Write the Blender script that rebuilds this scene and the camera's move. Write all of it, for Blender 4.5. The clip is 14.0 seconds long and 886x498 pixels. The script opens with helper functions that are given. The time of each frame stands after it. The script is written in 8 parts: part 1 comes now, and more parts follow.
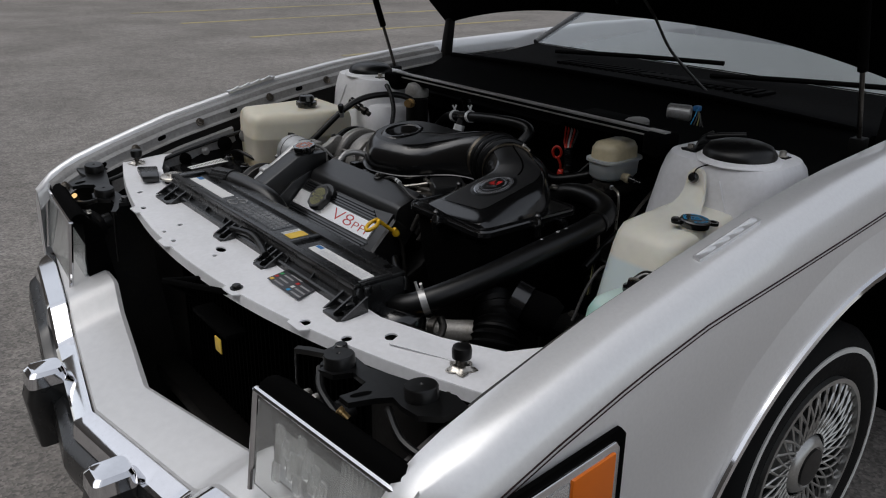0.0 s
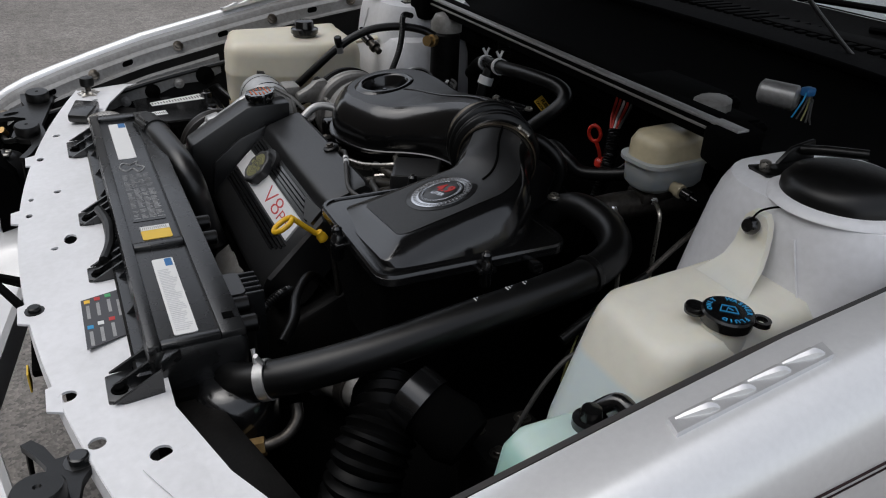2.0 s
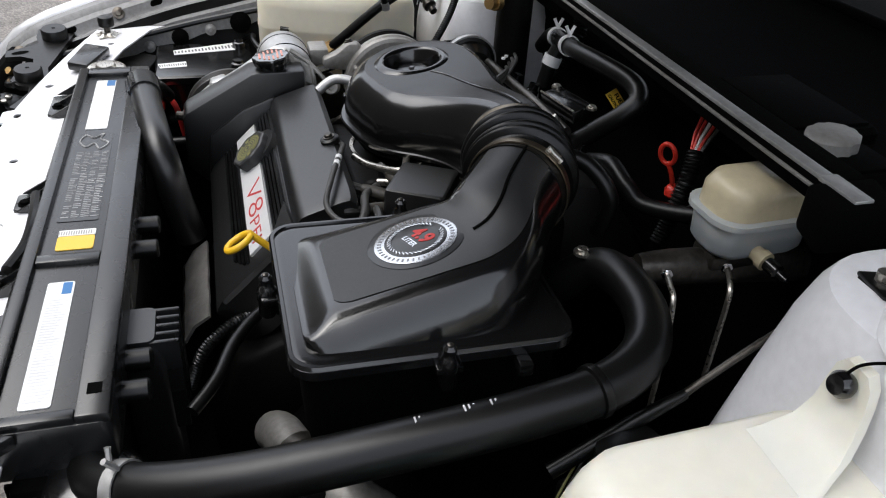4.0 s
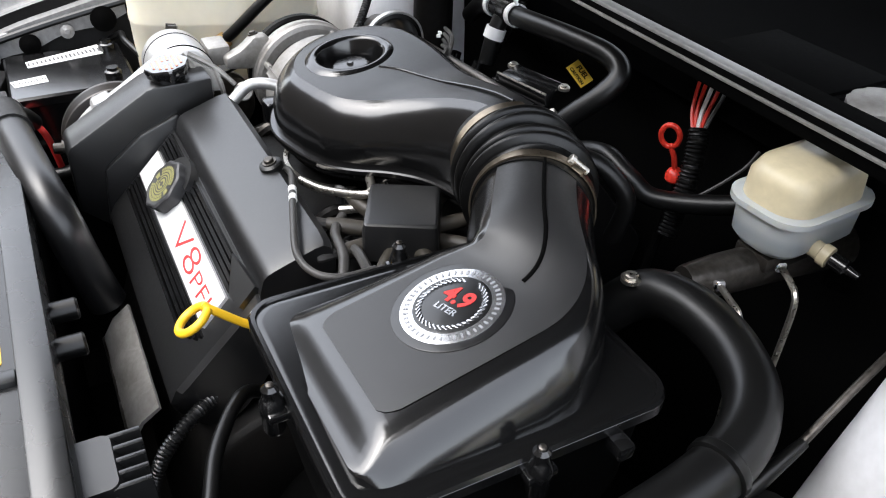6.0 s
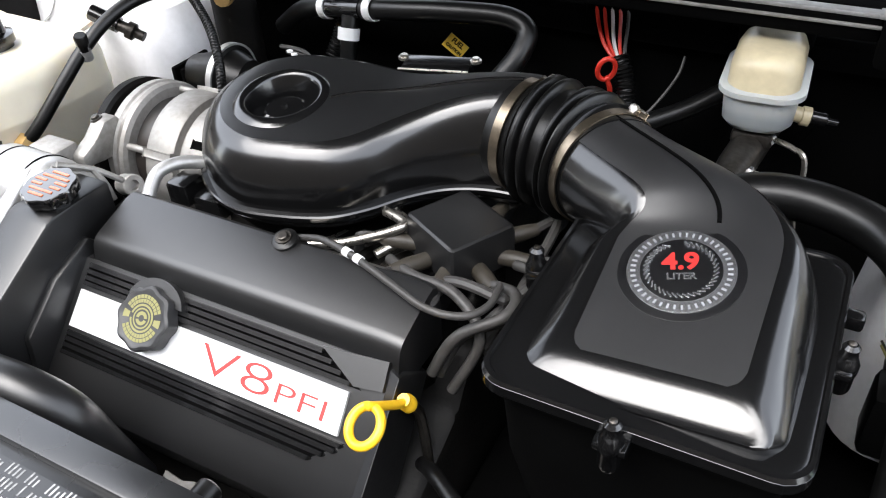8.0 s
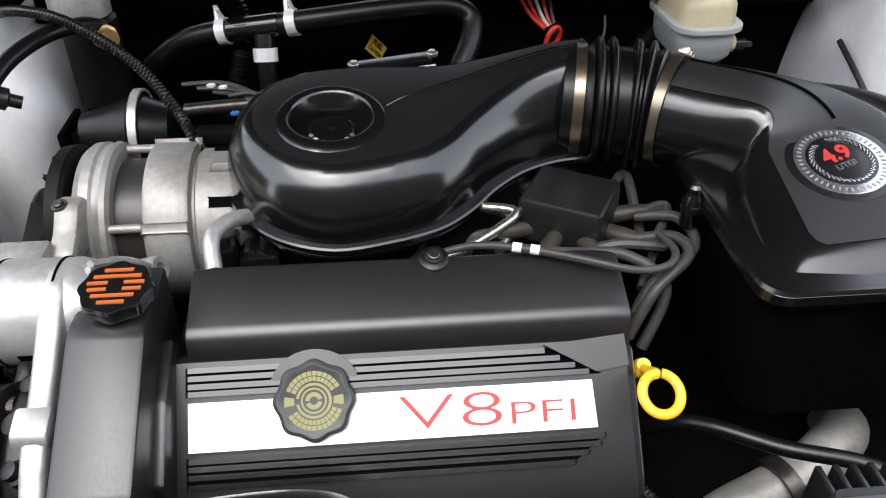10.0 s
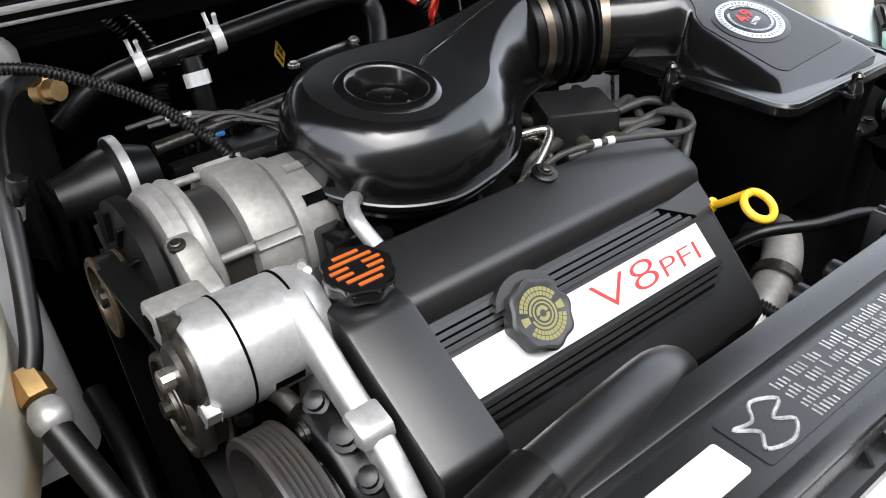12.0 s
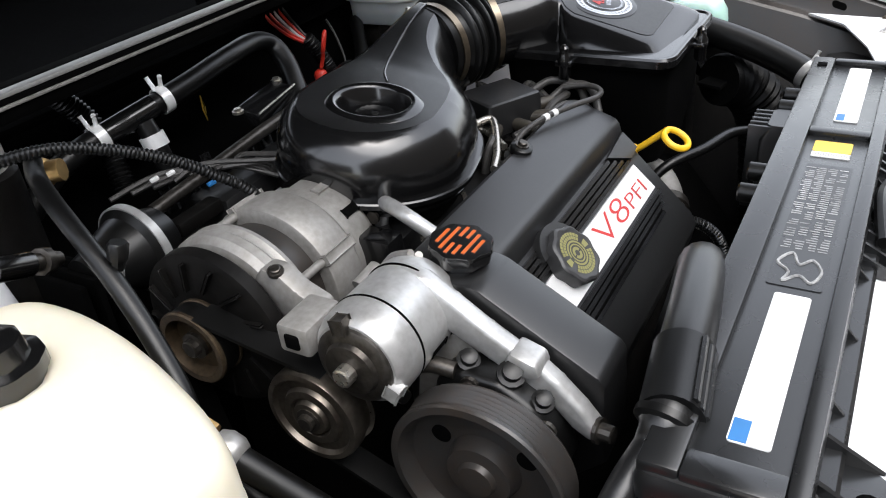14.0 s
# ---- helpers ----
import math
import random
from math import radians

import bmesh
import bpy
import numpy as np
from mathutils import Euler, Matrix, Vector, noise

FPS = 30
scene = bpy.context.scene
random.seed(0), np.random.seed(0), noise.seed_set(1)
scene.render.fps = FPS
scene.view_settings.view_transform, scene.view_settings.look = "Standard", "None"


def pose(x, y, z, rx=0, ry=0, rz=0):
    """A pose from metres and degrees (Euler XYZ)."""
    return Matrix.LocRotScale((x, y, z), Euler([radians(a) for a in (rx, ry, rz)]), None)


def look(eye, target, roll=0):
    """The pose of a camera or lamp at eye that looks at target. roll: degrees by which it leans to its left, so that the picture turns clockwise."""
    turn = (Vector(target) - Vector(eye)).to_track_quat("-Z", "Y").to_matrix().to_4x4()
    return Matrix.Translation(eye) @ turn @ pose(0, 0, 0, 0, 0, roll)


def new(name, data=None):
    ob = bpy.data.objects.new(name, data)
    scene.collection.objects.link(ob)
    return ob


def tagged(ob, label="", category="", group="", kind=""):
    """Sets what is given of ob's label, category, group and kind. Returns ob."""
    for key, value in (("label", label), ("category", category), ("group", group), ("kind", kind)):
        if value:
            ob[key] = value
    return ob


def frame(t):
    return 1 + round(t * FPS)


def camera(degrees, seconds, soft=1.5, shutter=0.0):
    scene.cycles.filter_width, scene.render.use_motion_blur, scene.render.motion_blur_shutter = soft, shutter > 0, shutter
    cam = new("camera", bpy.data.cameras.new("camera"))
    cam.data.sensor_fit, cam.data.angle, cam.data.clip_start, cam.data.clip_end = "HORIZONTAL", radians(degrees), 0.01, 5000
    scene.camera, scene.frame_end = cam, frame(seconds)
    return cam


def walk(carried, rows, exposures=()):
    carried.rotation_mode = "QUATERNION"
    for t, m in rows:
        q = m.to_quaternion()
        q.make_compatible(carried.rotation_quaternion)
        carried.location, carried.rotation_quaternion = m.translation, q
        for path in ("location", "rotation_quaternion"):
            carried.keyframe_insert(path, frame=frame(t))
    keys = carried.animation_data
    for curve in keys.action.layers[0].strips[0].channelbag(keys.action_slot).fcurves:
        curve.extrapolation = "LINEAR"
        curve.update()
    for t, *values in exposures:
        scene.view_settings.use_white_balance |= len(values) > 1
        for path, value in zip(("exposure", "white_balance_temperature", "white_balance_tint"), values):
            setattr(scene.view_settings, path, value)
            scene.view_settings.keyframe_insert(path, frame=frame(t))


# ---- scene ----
cam = camera(58.19, 14.0, 1.1)
PATH = [
    (0, (1.4658, -0.3930, 1.3949), (0.2301, 0.5970, 0.7761), 0.97),
    (0.5, (1.3618, -0.2697, 1.3810), (0.1255, 0.6892, 0.7161), 1.14),
    (1, (1.3017, -0.0971, 1.3738), (0.0307, 0.7740, 0.6557), 1.08),
    (1.5, (1.2501, 0.0825, 1.3627), (-0.0683, 0.8399, 0.6025), 1.08),
    (2, (1.1876, 0.2204, 1.3503), (-0.1611, 0.8904, 0.5615), 2.21),
    (2.5, (1.1243, 0.3177, 1.3507), (-0.2365, 0.9101, 0.5218), 3.51),
    (3, (1.0648, 0.4065, 1.3432), (-0.3145, 0.8985, 0.4798), 4.12),
    (3.2, (1.0421, 0.4416, 1.3401), (-0.3454, 0.8847, 0.4635), 4.26),
    (5.3, (0.8094, 0.4868, 1.3379), (-0.4966, 0.9508, 0.3535), 5.01),
    (5.5, (0.7852, 0.4739, 1.3360), (-0.4968, 0.9791, 0.3404), 4.02),
    (6, (0.7350, 0.4109, 1.3166), (-0.4770, 1.0723, 0.3249), 2.21),
    (6.5, (0.6869, 0.3448, 1.3048), (-0.4413, 1.1545, 0.3241), 0.19),
    (7, (0.6186, 0.2754, 1.3147), (-0.3837, 1.2174, 0.3157), -1.74),
    (7.5, (0.5094, 0.1998, 1.3304), (-0.3111, 1.2757, 0.3012), -2.09),
    (8, (0.4138, 0.1443, 1.3244), (-0.2594, 1.3180, 0.2952), -3.16),
    (8.2, (0.3720, 0.1155, 1.3144), (-0.2328, 1.3376, 0.2992), -3.19),
    (10.3, (-0.1435, 0.0556, 1.2781), (0.0995, 1.4128, 0.2835), 0.09),
    (10.5, (-0.1951, 0.0623, 1.2678), (0.1303, 1.4102, 0.2843), -0.27),
    (11, (-0.3133, 0.0845, 1.2552), (0.2045, 1.3778, 0.2807), -1.23),
    (11.5, (-0.4217, 0.1122, 1.2454), (0.2825, 1.3249, 0.2844), -1.32),
    (12, (-0.5168, 0.1301, 1.2342), (0.3495, 1.2598, 0.3052), -2.15),
    (12.5, (-0.5978, 0.1502, 1.2355), (0.3977, 1.1798, 0.3197), -3.14),
    (13, (-0.6684, 0.1797, 1.2398), (0.4271, 1.1096, 0.3314), -4.42),
    (13.5, (-0.7236, 0.2181, 1.2480), (0.4453, 1.0556, 0.3412), -5.78),
    (14, (-0.7711, 0.2562, 1.2545), (0.4568, 1.0268, 0.3665), -6.19),
]
EXPOSURES = [(0.0, 0.05), (1.0, 0.12), (2.0, 0.4), (3.0, 0.9), (5.5, 2.1), (6.5, 2.65), (7.5, 2.72), (8.0, 2.6), (10.5, 2.15), (12.0, 2.2), (13.0, 2.12), (14.0, 1.9)]
walk(cam, [(t, look(eye, target, roll)) for t, eye, target, roll in PATH], exposures=EXPOSURES)

# ---- world, sun and exposure ----
world = bpy.data.worlds.new("overcast_sky")
scene.world = world
world.use_nodes = True
wn = world.node_tree.nodes
wl = world.node_tree.links
sky = wn.new("ShaderNodeTexSky")
sky.sky_type, sky.sun_disc = "NISHITA", False
sky.sun_elevation, sky.sun_rotation = radians(68), radians(203)
sky.dust_density, sky.air_density = 2.0, 1.0
grey = wn.new("ShaderNodeHueSaturation")
grey.inputs["Saturation"].default_value = 0.30
wl.new(sky.outputs[0], grey.inputs["Color"])
wl.new(grey.outputs[0], wn["Background"].inputs["Color"])
wn["Background"].inputs["Strength"].default_value = 0.17
sun = new("sun", bpy.data.lights.new("sun", "SUN"))
sun.data.energy, sun.data.angle, sun.data.color = 0.6, radians(60), (1.0, 0.985, 0.965)
sun.matrix_world = look((-1.0, -1.9, 6.8), (0, 0.5, 0.8))


# ---- materials ----
def mat(name, col, rough=0.5, metal=0.0, vary=0.12, scale=60, bump=0.0, bscale=400, coat=0.0, fleck=0.0, stain=None, spec=0.5):
    """A painted, plastic or metal surface: colour varied at two scales, roughness varied, fine relief."""
    m = bpy.data.materials.new(name)
    m.use_nodes = True
    nt = m.node_tree
    b = nt.nodes["Principled BSDF"]
    b.inputs["Metallic"].default_value = metal
    b.inputs["Specular IOR Level"].default_value = spec
    b.inputs["Coat Weight"].default_value = coat
    b.inputs["Coat Roughness"].default_value = 0.04
    tc = nt.nodes.new("ShaderNodeTexCoord")
    big = nt.nodes.new("ShaderNodeTexNoise")
    big.inputs["Scale"].default_value, big.inputs["Detail"].default_value = scale * 0.18, 6
    fine = nt.nodes.new("ShaderNodeTexNoise")
    fine.inputs["Scale"].default_value, fine.inputs["Detail"].default_value = scale * 2.2, 4
    nt.links.new(tc.outputs["Object"], big.inputs["Vector"])
    nt.links.new(tc.outputs["Object"], fine.inputs["Vector"])
    mix = nt.nodes.new("ShaderNodeMath")
    mix.operation = "MULTIPLY_ADD"
    mix.inputs[1].default_value = 0.6
    half = nt.nodes.new("ShaderNodeMath")
    half.operation = "MULTIPLY"
    half.inputs[1].default_value = 0.4
    nt.links.new(fine.outputs[0], half.inputs[0])
    nt.links.new(big.outputs[0], mix.inputs[0])
    nt.links.new(half.outputs[0], mix.inputs[2])
    ramp = nt.nodes.new("ShaderNodeValToRGB")
    lo = [c * (1 - vary) for c in col]
    hi = [min(1, c * (1 + vary)) for c in col]
    if stain:
        lo = list(stain)
    ramp.color_ramp.elements[0].position, ramp.color_ramp.elements[1].position = 0.32, 0.62
    ramp.color_ramp.elements[0].color, ramp.color_ramp.elements[1].color = (*lo, 1), (*hi, 1)
    nt.links.new(mix.outputs[0], ramp.inputs[0])
    nt.links.new(ramp.outputs[0], b.inputs["Base Color"])
    rr = nt.nodes.new("ShaderNodeMapRange")
    rr.inputs["To Min"].default_value, rr.inputs["To Max"].default_value = max(0.02, rough * 0.8), min(1, rough * 1.25)
    nt.links.new(fine.outputs[0], rr.inputs["Value"])
    nt.links.new(rr.outputs[0], b.inputs["Roughness"])
    if bump:
        bn = nt.nodes.new("ShaderNodeTexNoise")
        bn.inputs["Scale"].default_value, bn.inputs["Detail"].default_value = bscale, 3
        nt.links.new(tc.outputs["Object"], bn.inputs["Vector"])
        bp = nt.nodes.new("ShaderNodeBump")
        bp.inputs["Strength"].default_value, bp.inputs["Distance"].default_value = bump, 0.001
        nt.links.new(bn.outputs[0], bp.inputs["Height"])
        nt.links.new(bp.outputs[0], b.inputs["Normal"])
    return m


def milky(name, col, low, level, rough=0.35):
    """Translucent tank plastic, tinted by the fluid up to a level."""
    m = mat(name, col, rough, vary=0.05, scale=25, bump=0.05, bscale=60)
    nt = m.node_tree
    b = nt.nodes["Principled BSDF"]
    b.inputs["Subsurface Weight"].default_value = 0.35
    b.inputs["Subsurface Radius"].default_value = (0.02, 0.016, 0.01)
    b.inputs["Subsurface Scale"].default_value = 0.5
    geo = nt.nodes.new("ShaderNodeNewGeometry")
    sep = nt.nodes.new("ShaderNodeSeparateXYZ")
    nt.links.new(geo.outputs["Position"], sep.inputs[0])
    rng = nt.nodes.new("ShaderNodeMapRange")
    rng.inputs["From Min"].default_value, rng.inputs["From Max"].default_value = level - 0.004, level + 0.004
    nt.links.new(sep.outputs["Z"], rng.inputs["Value"])
    mx = nt.nodes.new("ShaderNodeMix")
    mx.data_type = "RGBA"
    mx.inputs["A"].default_value = (*low, 1)
    ramp = [n for n in nt.nodes if n.type == "VALTORGB"][0]
    nt.links.new(rng.outputs[0], mx.inputs["Factor"])
    nt.links.new(ramp.outputs[0], mx.inputs["B"])
    nt.links.new(mx.outputs["Result"], b.inputs["Base Color"])
    return m


SILVER = mat("silver_paint", (0.80, 0.80, 0.805), 0.30, 0.4, vary=0.03, scale=900, coat=1.0)
PRIMER = mat("inner_silver_paint", (0.76, 0.76, 0.78), 0.42, 0.0, vary=0.04, scale=45, bump=0.05, stain=(0.68, 0.68, 0.69), coat=0.2)
BUMPERSILVER = mat("silver_bumper_plastic", (0.66, 0.66, 0.665), 0.42, 0.25, vary=0.04, scale=300, bump=0.03, bscale=500, coat=0.15)
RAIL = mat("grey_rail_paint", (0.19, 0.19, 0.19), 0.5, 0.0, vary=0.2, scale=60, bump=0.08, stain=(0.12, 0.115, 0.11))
BLACK = mat("moulded_black_plastic", (0.0045, 0.0045, 0.0047), 0.17, vary=0.2, scale=90, bump=0.008, bscale=300, spec=0.8)
CAPGLOSS = mat("polished_black_plastic", (0.006, 0.006, 0.0063), 0.16, vary=0.2, scale=90, spec=0.8, coat=1.0)
DUCTBLACK = mat("dull_duct_rubber", (0.002, 0.002, 0.002), 0.4, vary=0.3, scale=80, bump=0.05, spec=0.10)
SATIN = mat("satin_black_paint", (0.0075, 0.0075, 0.0078), 0.36, vary=0.2, scale=120, bump=0.03, bscale=900, spec=0.75)
TEXTURED = mat("textured_black_plastic", (0.007, 0.007, 0.0073), 0.33, vary=0.18, scale=140, bump=0.10, bscale=1400, spec=0.6)
GRAINED = mat("grained_black_plastic", (0.013, 0.013, 0.0135), 0.42, vary=0.15, scale=140, bump=0.08, bscale=1400, spec=0.6)
SHROUD = mat("grey_black_plastic", (0.0085, 0.0087, 0.009), 0.27, vary=0.15, scale=9, bump=0.008, bscale=1200, spec=0.7)
# black taken to near zero: the deep bay's shade is put into this colour
MATTE = mat("matte_shade_black", (0.0016, 0.0016, 0.0016), 0.9, vary=0.3, scale=80, bump=0.1, spec=0.03)
GRIME = mat("grimy_black_metal", (0.0055, 0.005, 0.0046), 0.5, 0.1, vary=0.5, scale=50, bump=0.3, bscale=200, stain=(0.002, 0.002, 0.002), spec=0.15)
RUBBER = mat("hose_rubber", (0.003, 0.003, 0.003), 0.34, vary=0.3, scale=70, bump=0.05, bscale=500, spec=0.38)
WIRE = mat("wire_insulation", (0.045, 0.043, 0.041), 0.42, vary=0.3, scale=80, spec=0.4)
BOOT = mat("spark_boot_rubber", (0.034, 0.029, 0.022), 0.5, vary=0.2, scale=90, bump=0.1)
ALU = mat("cast_aluminium", (0.33, 0.32, 0.305), 0.48, 0.5, vary=0.12, scale=70, bump=0.18, bscale=900, stain=(0.215, 0.203, 0.186))
BRIGHT = mat("machined_aluminium", (0.50, 0.50, 0.495), 0.38, 0.65, vary=0.08, scale=70, bump=0.08, bscale=900, stain=(0.36, 0.352, 0.34))
PLATE = mat("brushed_plate", (0.82, 0.82, 0.82), 0.32, 0.35, vary=0.04, scale=300, bump=0.03)
STEEL = mat("zinc_steel", (0.52, 0.49, 0.44), 0.28, 0.95, vary=0.15, scale=100)
BAND = mat("dull_steel_band", (0.26, 0.215, 0.16), 0.30, 0.95, vary=0.25, scale=80)
DARKSTEEL = mat("worn_dark_steel", (0.085, 0.078, 0.070), 0.34, 0.85, vary=0.25, scale=80, bump=0.1, stain=(0.03, 0.026, 0.022))
WORNSTEEL = mat("worn_steel", (0.17, 0.15, 0.125), 0.30, 0.9, vary=0.25, scale=80, bump=0.06, stain=(0.10, 0.085, 0.07))
CAPGREY = mat("aged_grey_plastic", (0.030, 0.030, 0.031), 0.45, vary=0.2, scale=90, bump=0.08, bscale=700)
RUSTY = mat("rust_stained_steel", (0.12, 0.088, 0.055), 0.42, 0.7, vary=0.3, scale=90, bump=0.2, stain=(0.05, 0.038, 0.028))
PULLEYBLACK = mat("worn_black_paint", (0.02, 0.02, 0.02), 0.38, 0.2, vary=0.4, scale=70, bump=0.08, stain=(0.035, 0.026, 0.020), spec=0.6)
BRASS = mat("brass", (0.50, 0.33, 0.14), 0.35, 0.9, vary=0.2)
CHROME = mat("chrome", (0.82, 0.82, 0.84), 0.07, 1.0, vary=0.04, scale=40)
CREAM = milky("coolant_tank_plastic", (0.74, 0.69, 0.56), (0.72, 0.62, 0.42), 0.80)
WASH = milky("washer_tank_plastic", (0.74, 0.72, 0.63), (0.62, 0.70, 0.70), 0.872)
MINT = milky("overflow_bottle_plastic", (0.52, 0.66, 0.62), (0.40, 0.62, 0.56), 0.84)
REFLECTOR = mat("lamp_reflector", (0.55, 0.56, 0.56), 0.16, 0.95, vary=0.25, scale=60, bump=0.5, bscale=90)
BRAKELID = mat("amber_reservoir_lid", (0.58, 0.50, 0.33), 0.30, vary=0.12, scale=40)
BRAKETANK = milky("brake_reservoir_plastic", (0.44, 0.46, 0.455), (0.36, 0.39, 0.40), 0.915)
YELLOW = mat("yellow_plastic", (0.80, 0.47, 0.02), 0.35, vary=0.08)
RED = mat("red_plastic", (0.62, 0.035, 0.02), 0.35, vary=0.1)
REDINK = mat("red_ink", (0.50, 0.025, 0.022), 0.45, vary=0.05)
ORANGE = mat("orange_ink", (0.62, 0.11, 0.012), 0.4, vary=0.05, coat=1.0)
OLIVE = mat("yellow_green_ink", (0.21, 0.20, 0.075), 0.5, vary=0.1)
BLUE = mat("blue_plastic", (0.02, 0.14, 0.36), 0.45, vary=0.08)
CYAN = mat("blue_ink", (0.02, 0.28, 0.55), 0.45, vary=0.08)
GREEN = mat("green_plastic", (0.05, 0.35, 0.12), 0.45)
PAPER = mat("white_label", (0.74, 0.74, 0.73), 0.5, vary=0.03, scale=30)
AMBERPAPER = mat("yellow_label", (0.76, 0.50, 0.06), 0.5, vary=0.06, scale=40)
GREYINK = mat("grey_ink", (0.30, 0.30, 0.30), 0.6, vary=0.2, scale=200)
PALEINK = mat("pale_grey_ink", (0.56, 0.56, 0.57), 0.55, vary=0.15, scale=200)
FAINT = mat("worn_grey_print", (0.26, 0.26, 0.26), 0.5, vary=0.6, scale=160)
DARKLABEL = mat("dark_label", (0.045, 0.045, 0.05), 0.4, vary=0.1)
PINSTRIPE = mat("dark_red_pinstripe", (0.022, 0.010, 0.010), 0.5, spec=0.2)
BADGE = mat("badge_silver", (0.66, 0.67, 0.69), 0.20, 0.9, vary=0.12, scale=500, coat=1.0)
EMBLEM = mat("emblem_silver", (0.66, 0.66, 0.67), 0.3, 0.5, vary=0.05, scale=500, coat=1.0)
RINGSILVER = mat("ring_silver", (0.62, 0.63, 0.65), 0.20, 0.92, vary=0.15, scale=500)
RINGINK = mat("ring_ink", (0.24, 0.245, 0.26), 0.45, vary=0.2, scale=300)
BADGEDARK = mat("badge_black", (0.006, 0.006, 0.0065), 0.3, vary=0.1, coat=0.2)
TYRE = mat("tyre_rubber", (0.009, 0.009, 0.009), 0.75, vary=0.2, scale=60, bump=0.2, spec=0.12)
DASH = mat("dark_grey_vinyl", (0.15, 0.155, 0.155), 0.6, vary=0.1, scale=20, bump=0.1)
WHITEWALL = mat("whitewall_rubber", (0.72, 0.72, 0.70), 0.6, vary=0.06, scale=40)
SPOKE = mat("wire_wheel_silver", (0.50, 0.50, 0.49), 0.32, 0.9, vary=0.15, scale=80)


def clear(name, col, rough=0.03, ior=1.45):
    m = bpy.data.materials.new(name)
    m.use_nodes = True
    b = m.node_tree.nodes["Principled BSDF"]
    b.inputs["Base Color"].default_value = (*col, 1)
    b.inputs["Roughness"].default_value = rough
    b.inputs["IOR"].default_value = ior
    b.inputs["Transmission Weight"].default_value = 1.0
    return m


GLASS = clear("windshield_glass", (0.82, 0.86, 0.86))
LENS = clear("headlamp_glass", (0.90, 0.91, 0.90), 0.05)
LENS.node_tree.nodes["Principled BSDF"].inputs["Transmission Weight"].default_value = 0.9
AMBER = clear("amber_lens", (0.90, 0.20, 0.01), 0.15)
AMBER.node_tree.nodes["Principled BSDF"].inputs["Transmission Weight"].default_value = 0.25


def asphalt():
    m = bpy.data.materials.new("worn_asphalt")
    m.use_nodes = True
    nt = m.node_tree
    b = nt.nodes["Principled BSDF"]
    tc = nt.nodes.new("ShaderNodeTexCoord")
    agg = nt.nodes.new("ShaderNodeTexVoronoi")
    agg.inputs["Scale"].default_value = 110
    big = nt.nodes.new("ShaderNodeTexNoise")
    big.inputs["Scale"].default_value, big.inputs["Detail"].default_value = 0.9, 8
    mid = nt.nodes.new("ShaderNodeTexNoise")
    mid.inputs["Scale"].default_value, mid.inputs["Detail"].default_value = 14, 6
    for n in (agg, big, mid):
        nt.links.new(tc.outputs["Object"], n.inputs["Vector"])
    r1 = nt.nodes.new("ShaderNodeValToRGB")
    r1.color_ramp.elements[0].position, r1.color_ramp.elements[1].position = 0.3, 0.7
    r1.color_ramp.elements[0].color, r1.color_ramp.elements[1].color = (0.152, 0.142, 0.131, 1), (0.232, 0.219, 0.205, 1)
    nt.links.new(big.outputs[0], r1.inputs[0])
    r2 = nt.nodes.new("ShaderNodeValToRGB")
    r2.color_ramp.elements[0].position, r2.color_ramp.elements[1].position = 0.0, 1.0
    r2.color_ramp.elements[0].color, r2.color_ramp.elements[1].color = (0.35, 0.35, 0.36, 1), (1.9, 1.85, 1.8, 1)
    nt.links.new(agg.outputs["Color"], r2.inputs[0])
    mx = nt.nodes.new("ShaderNodeMix")
    mx.data_type, mx.blend_type = "RGBA", "MULTIPLY"
    mx.inputs["Factor"].default_value = 0.7
    nt.links.new(r1.outputs[0], mx.inputs["A"])
    nt.links.new(r2.outputs[0], mx.inputs["B"])
    r3 = nt.nodes.new("ShaderNodeValToRGB")
    r3.color_ramp.elements[0].position, r3.color_ramp.elements[1].position = 0.35, 0.6
    r3.color_ramp.elements[0].color, r3.color_ramp.elements[1].color = (0.78, 0.78, 0.78, 1), (1, 1, 1, 1)
    nt.links.new(mid.outputs[0], r3.inputs[0])
    m2 = nt.nodes.new("ShaderNodeMix")
    m2.data_type, m2.blend_type = "RGBA", "MULTIPLY"
    m2.inputs["Factor"].default_value = 1
    nt.links.new(mx.outputs["Result"], m2.inputs["A"])
    nt.links.new(r3.outputs[0], m2.inputs["B"])
    nt.links.new(m2.outputs["Result"], b.inputs["Base Color"])
    b.inputs["Roughness"].default_value = 0.85
    bp = nt.nodes.new("ShaderNodeBump")
    bp.inputs["Strength"].default_value, bp.inputs["Distance"].default_value = 0.6, 0.004
    nt.links.new(agg.outputs["Distance"], bp.inputs["Height"])
    nt.links.new(bp.outputs[0], b.inputs["Normal"])
    return m


ASPHALT = asphalt()
STUCCO = mat("brown_stucco", (0.11, 0.095, 0.08), 0.9, vary=0.25, scale=12, bump=0.4, bscale=60)
LINE = mat("faded_yellow_line", (0.36, 0.30, 0.13), 0.8, vary=0.2, scale=8, stain=(0.20, 0.18, 0.13), bump=0.2, bscale=120)


# ---- shaping helpers ----
def thing(name, at, label, category, group="", kind=""):
    ob = new(name)
    ob.location = at
    ob.empty_display_size = 0.05
    return tagged(ob, label, category, group, kind)


def base_of(ob):
    p = Vector((0, 0, 0))
    while ob is not None:
        p = p + ob.location
        ob = ob.parent
    return p


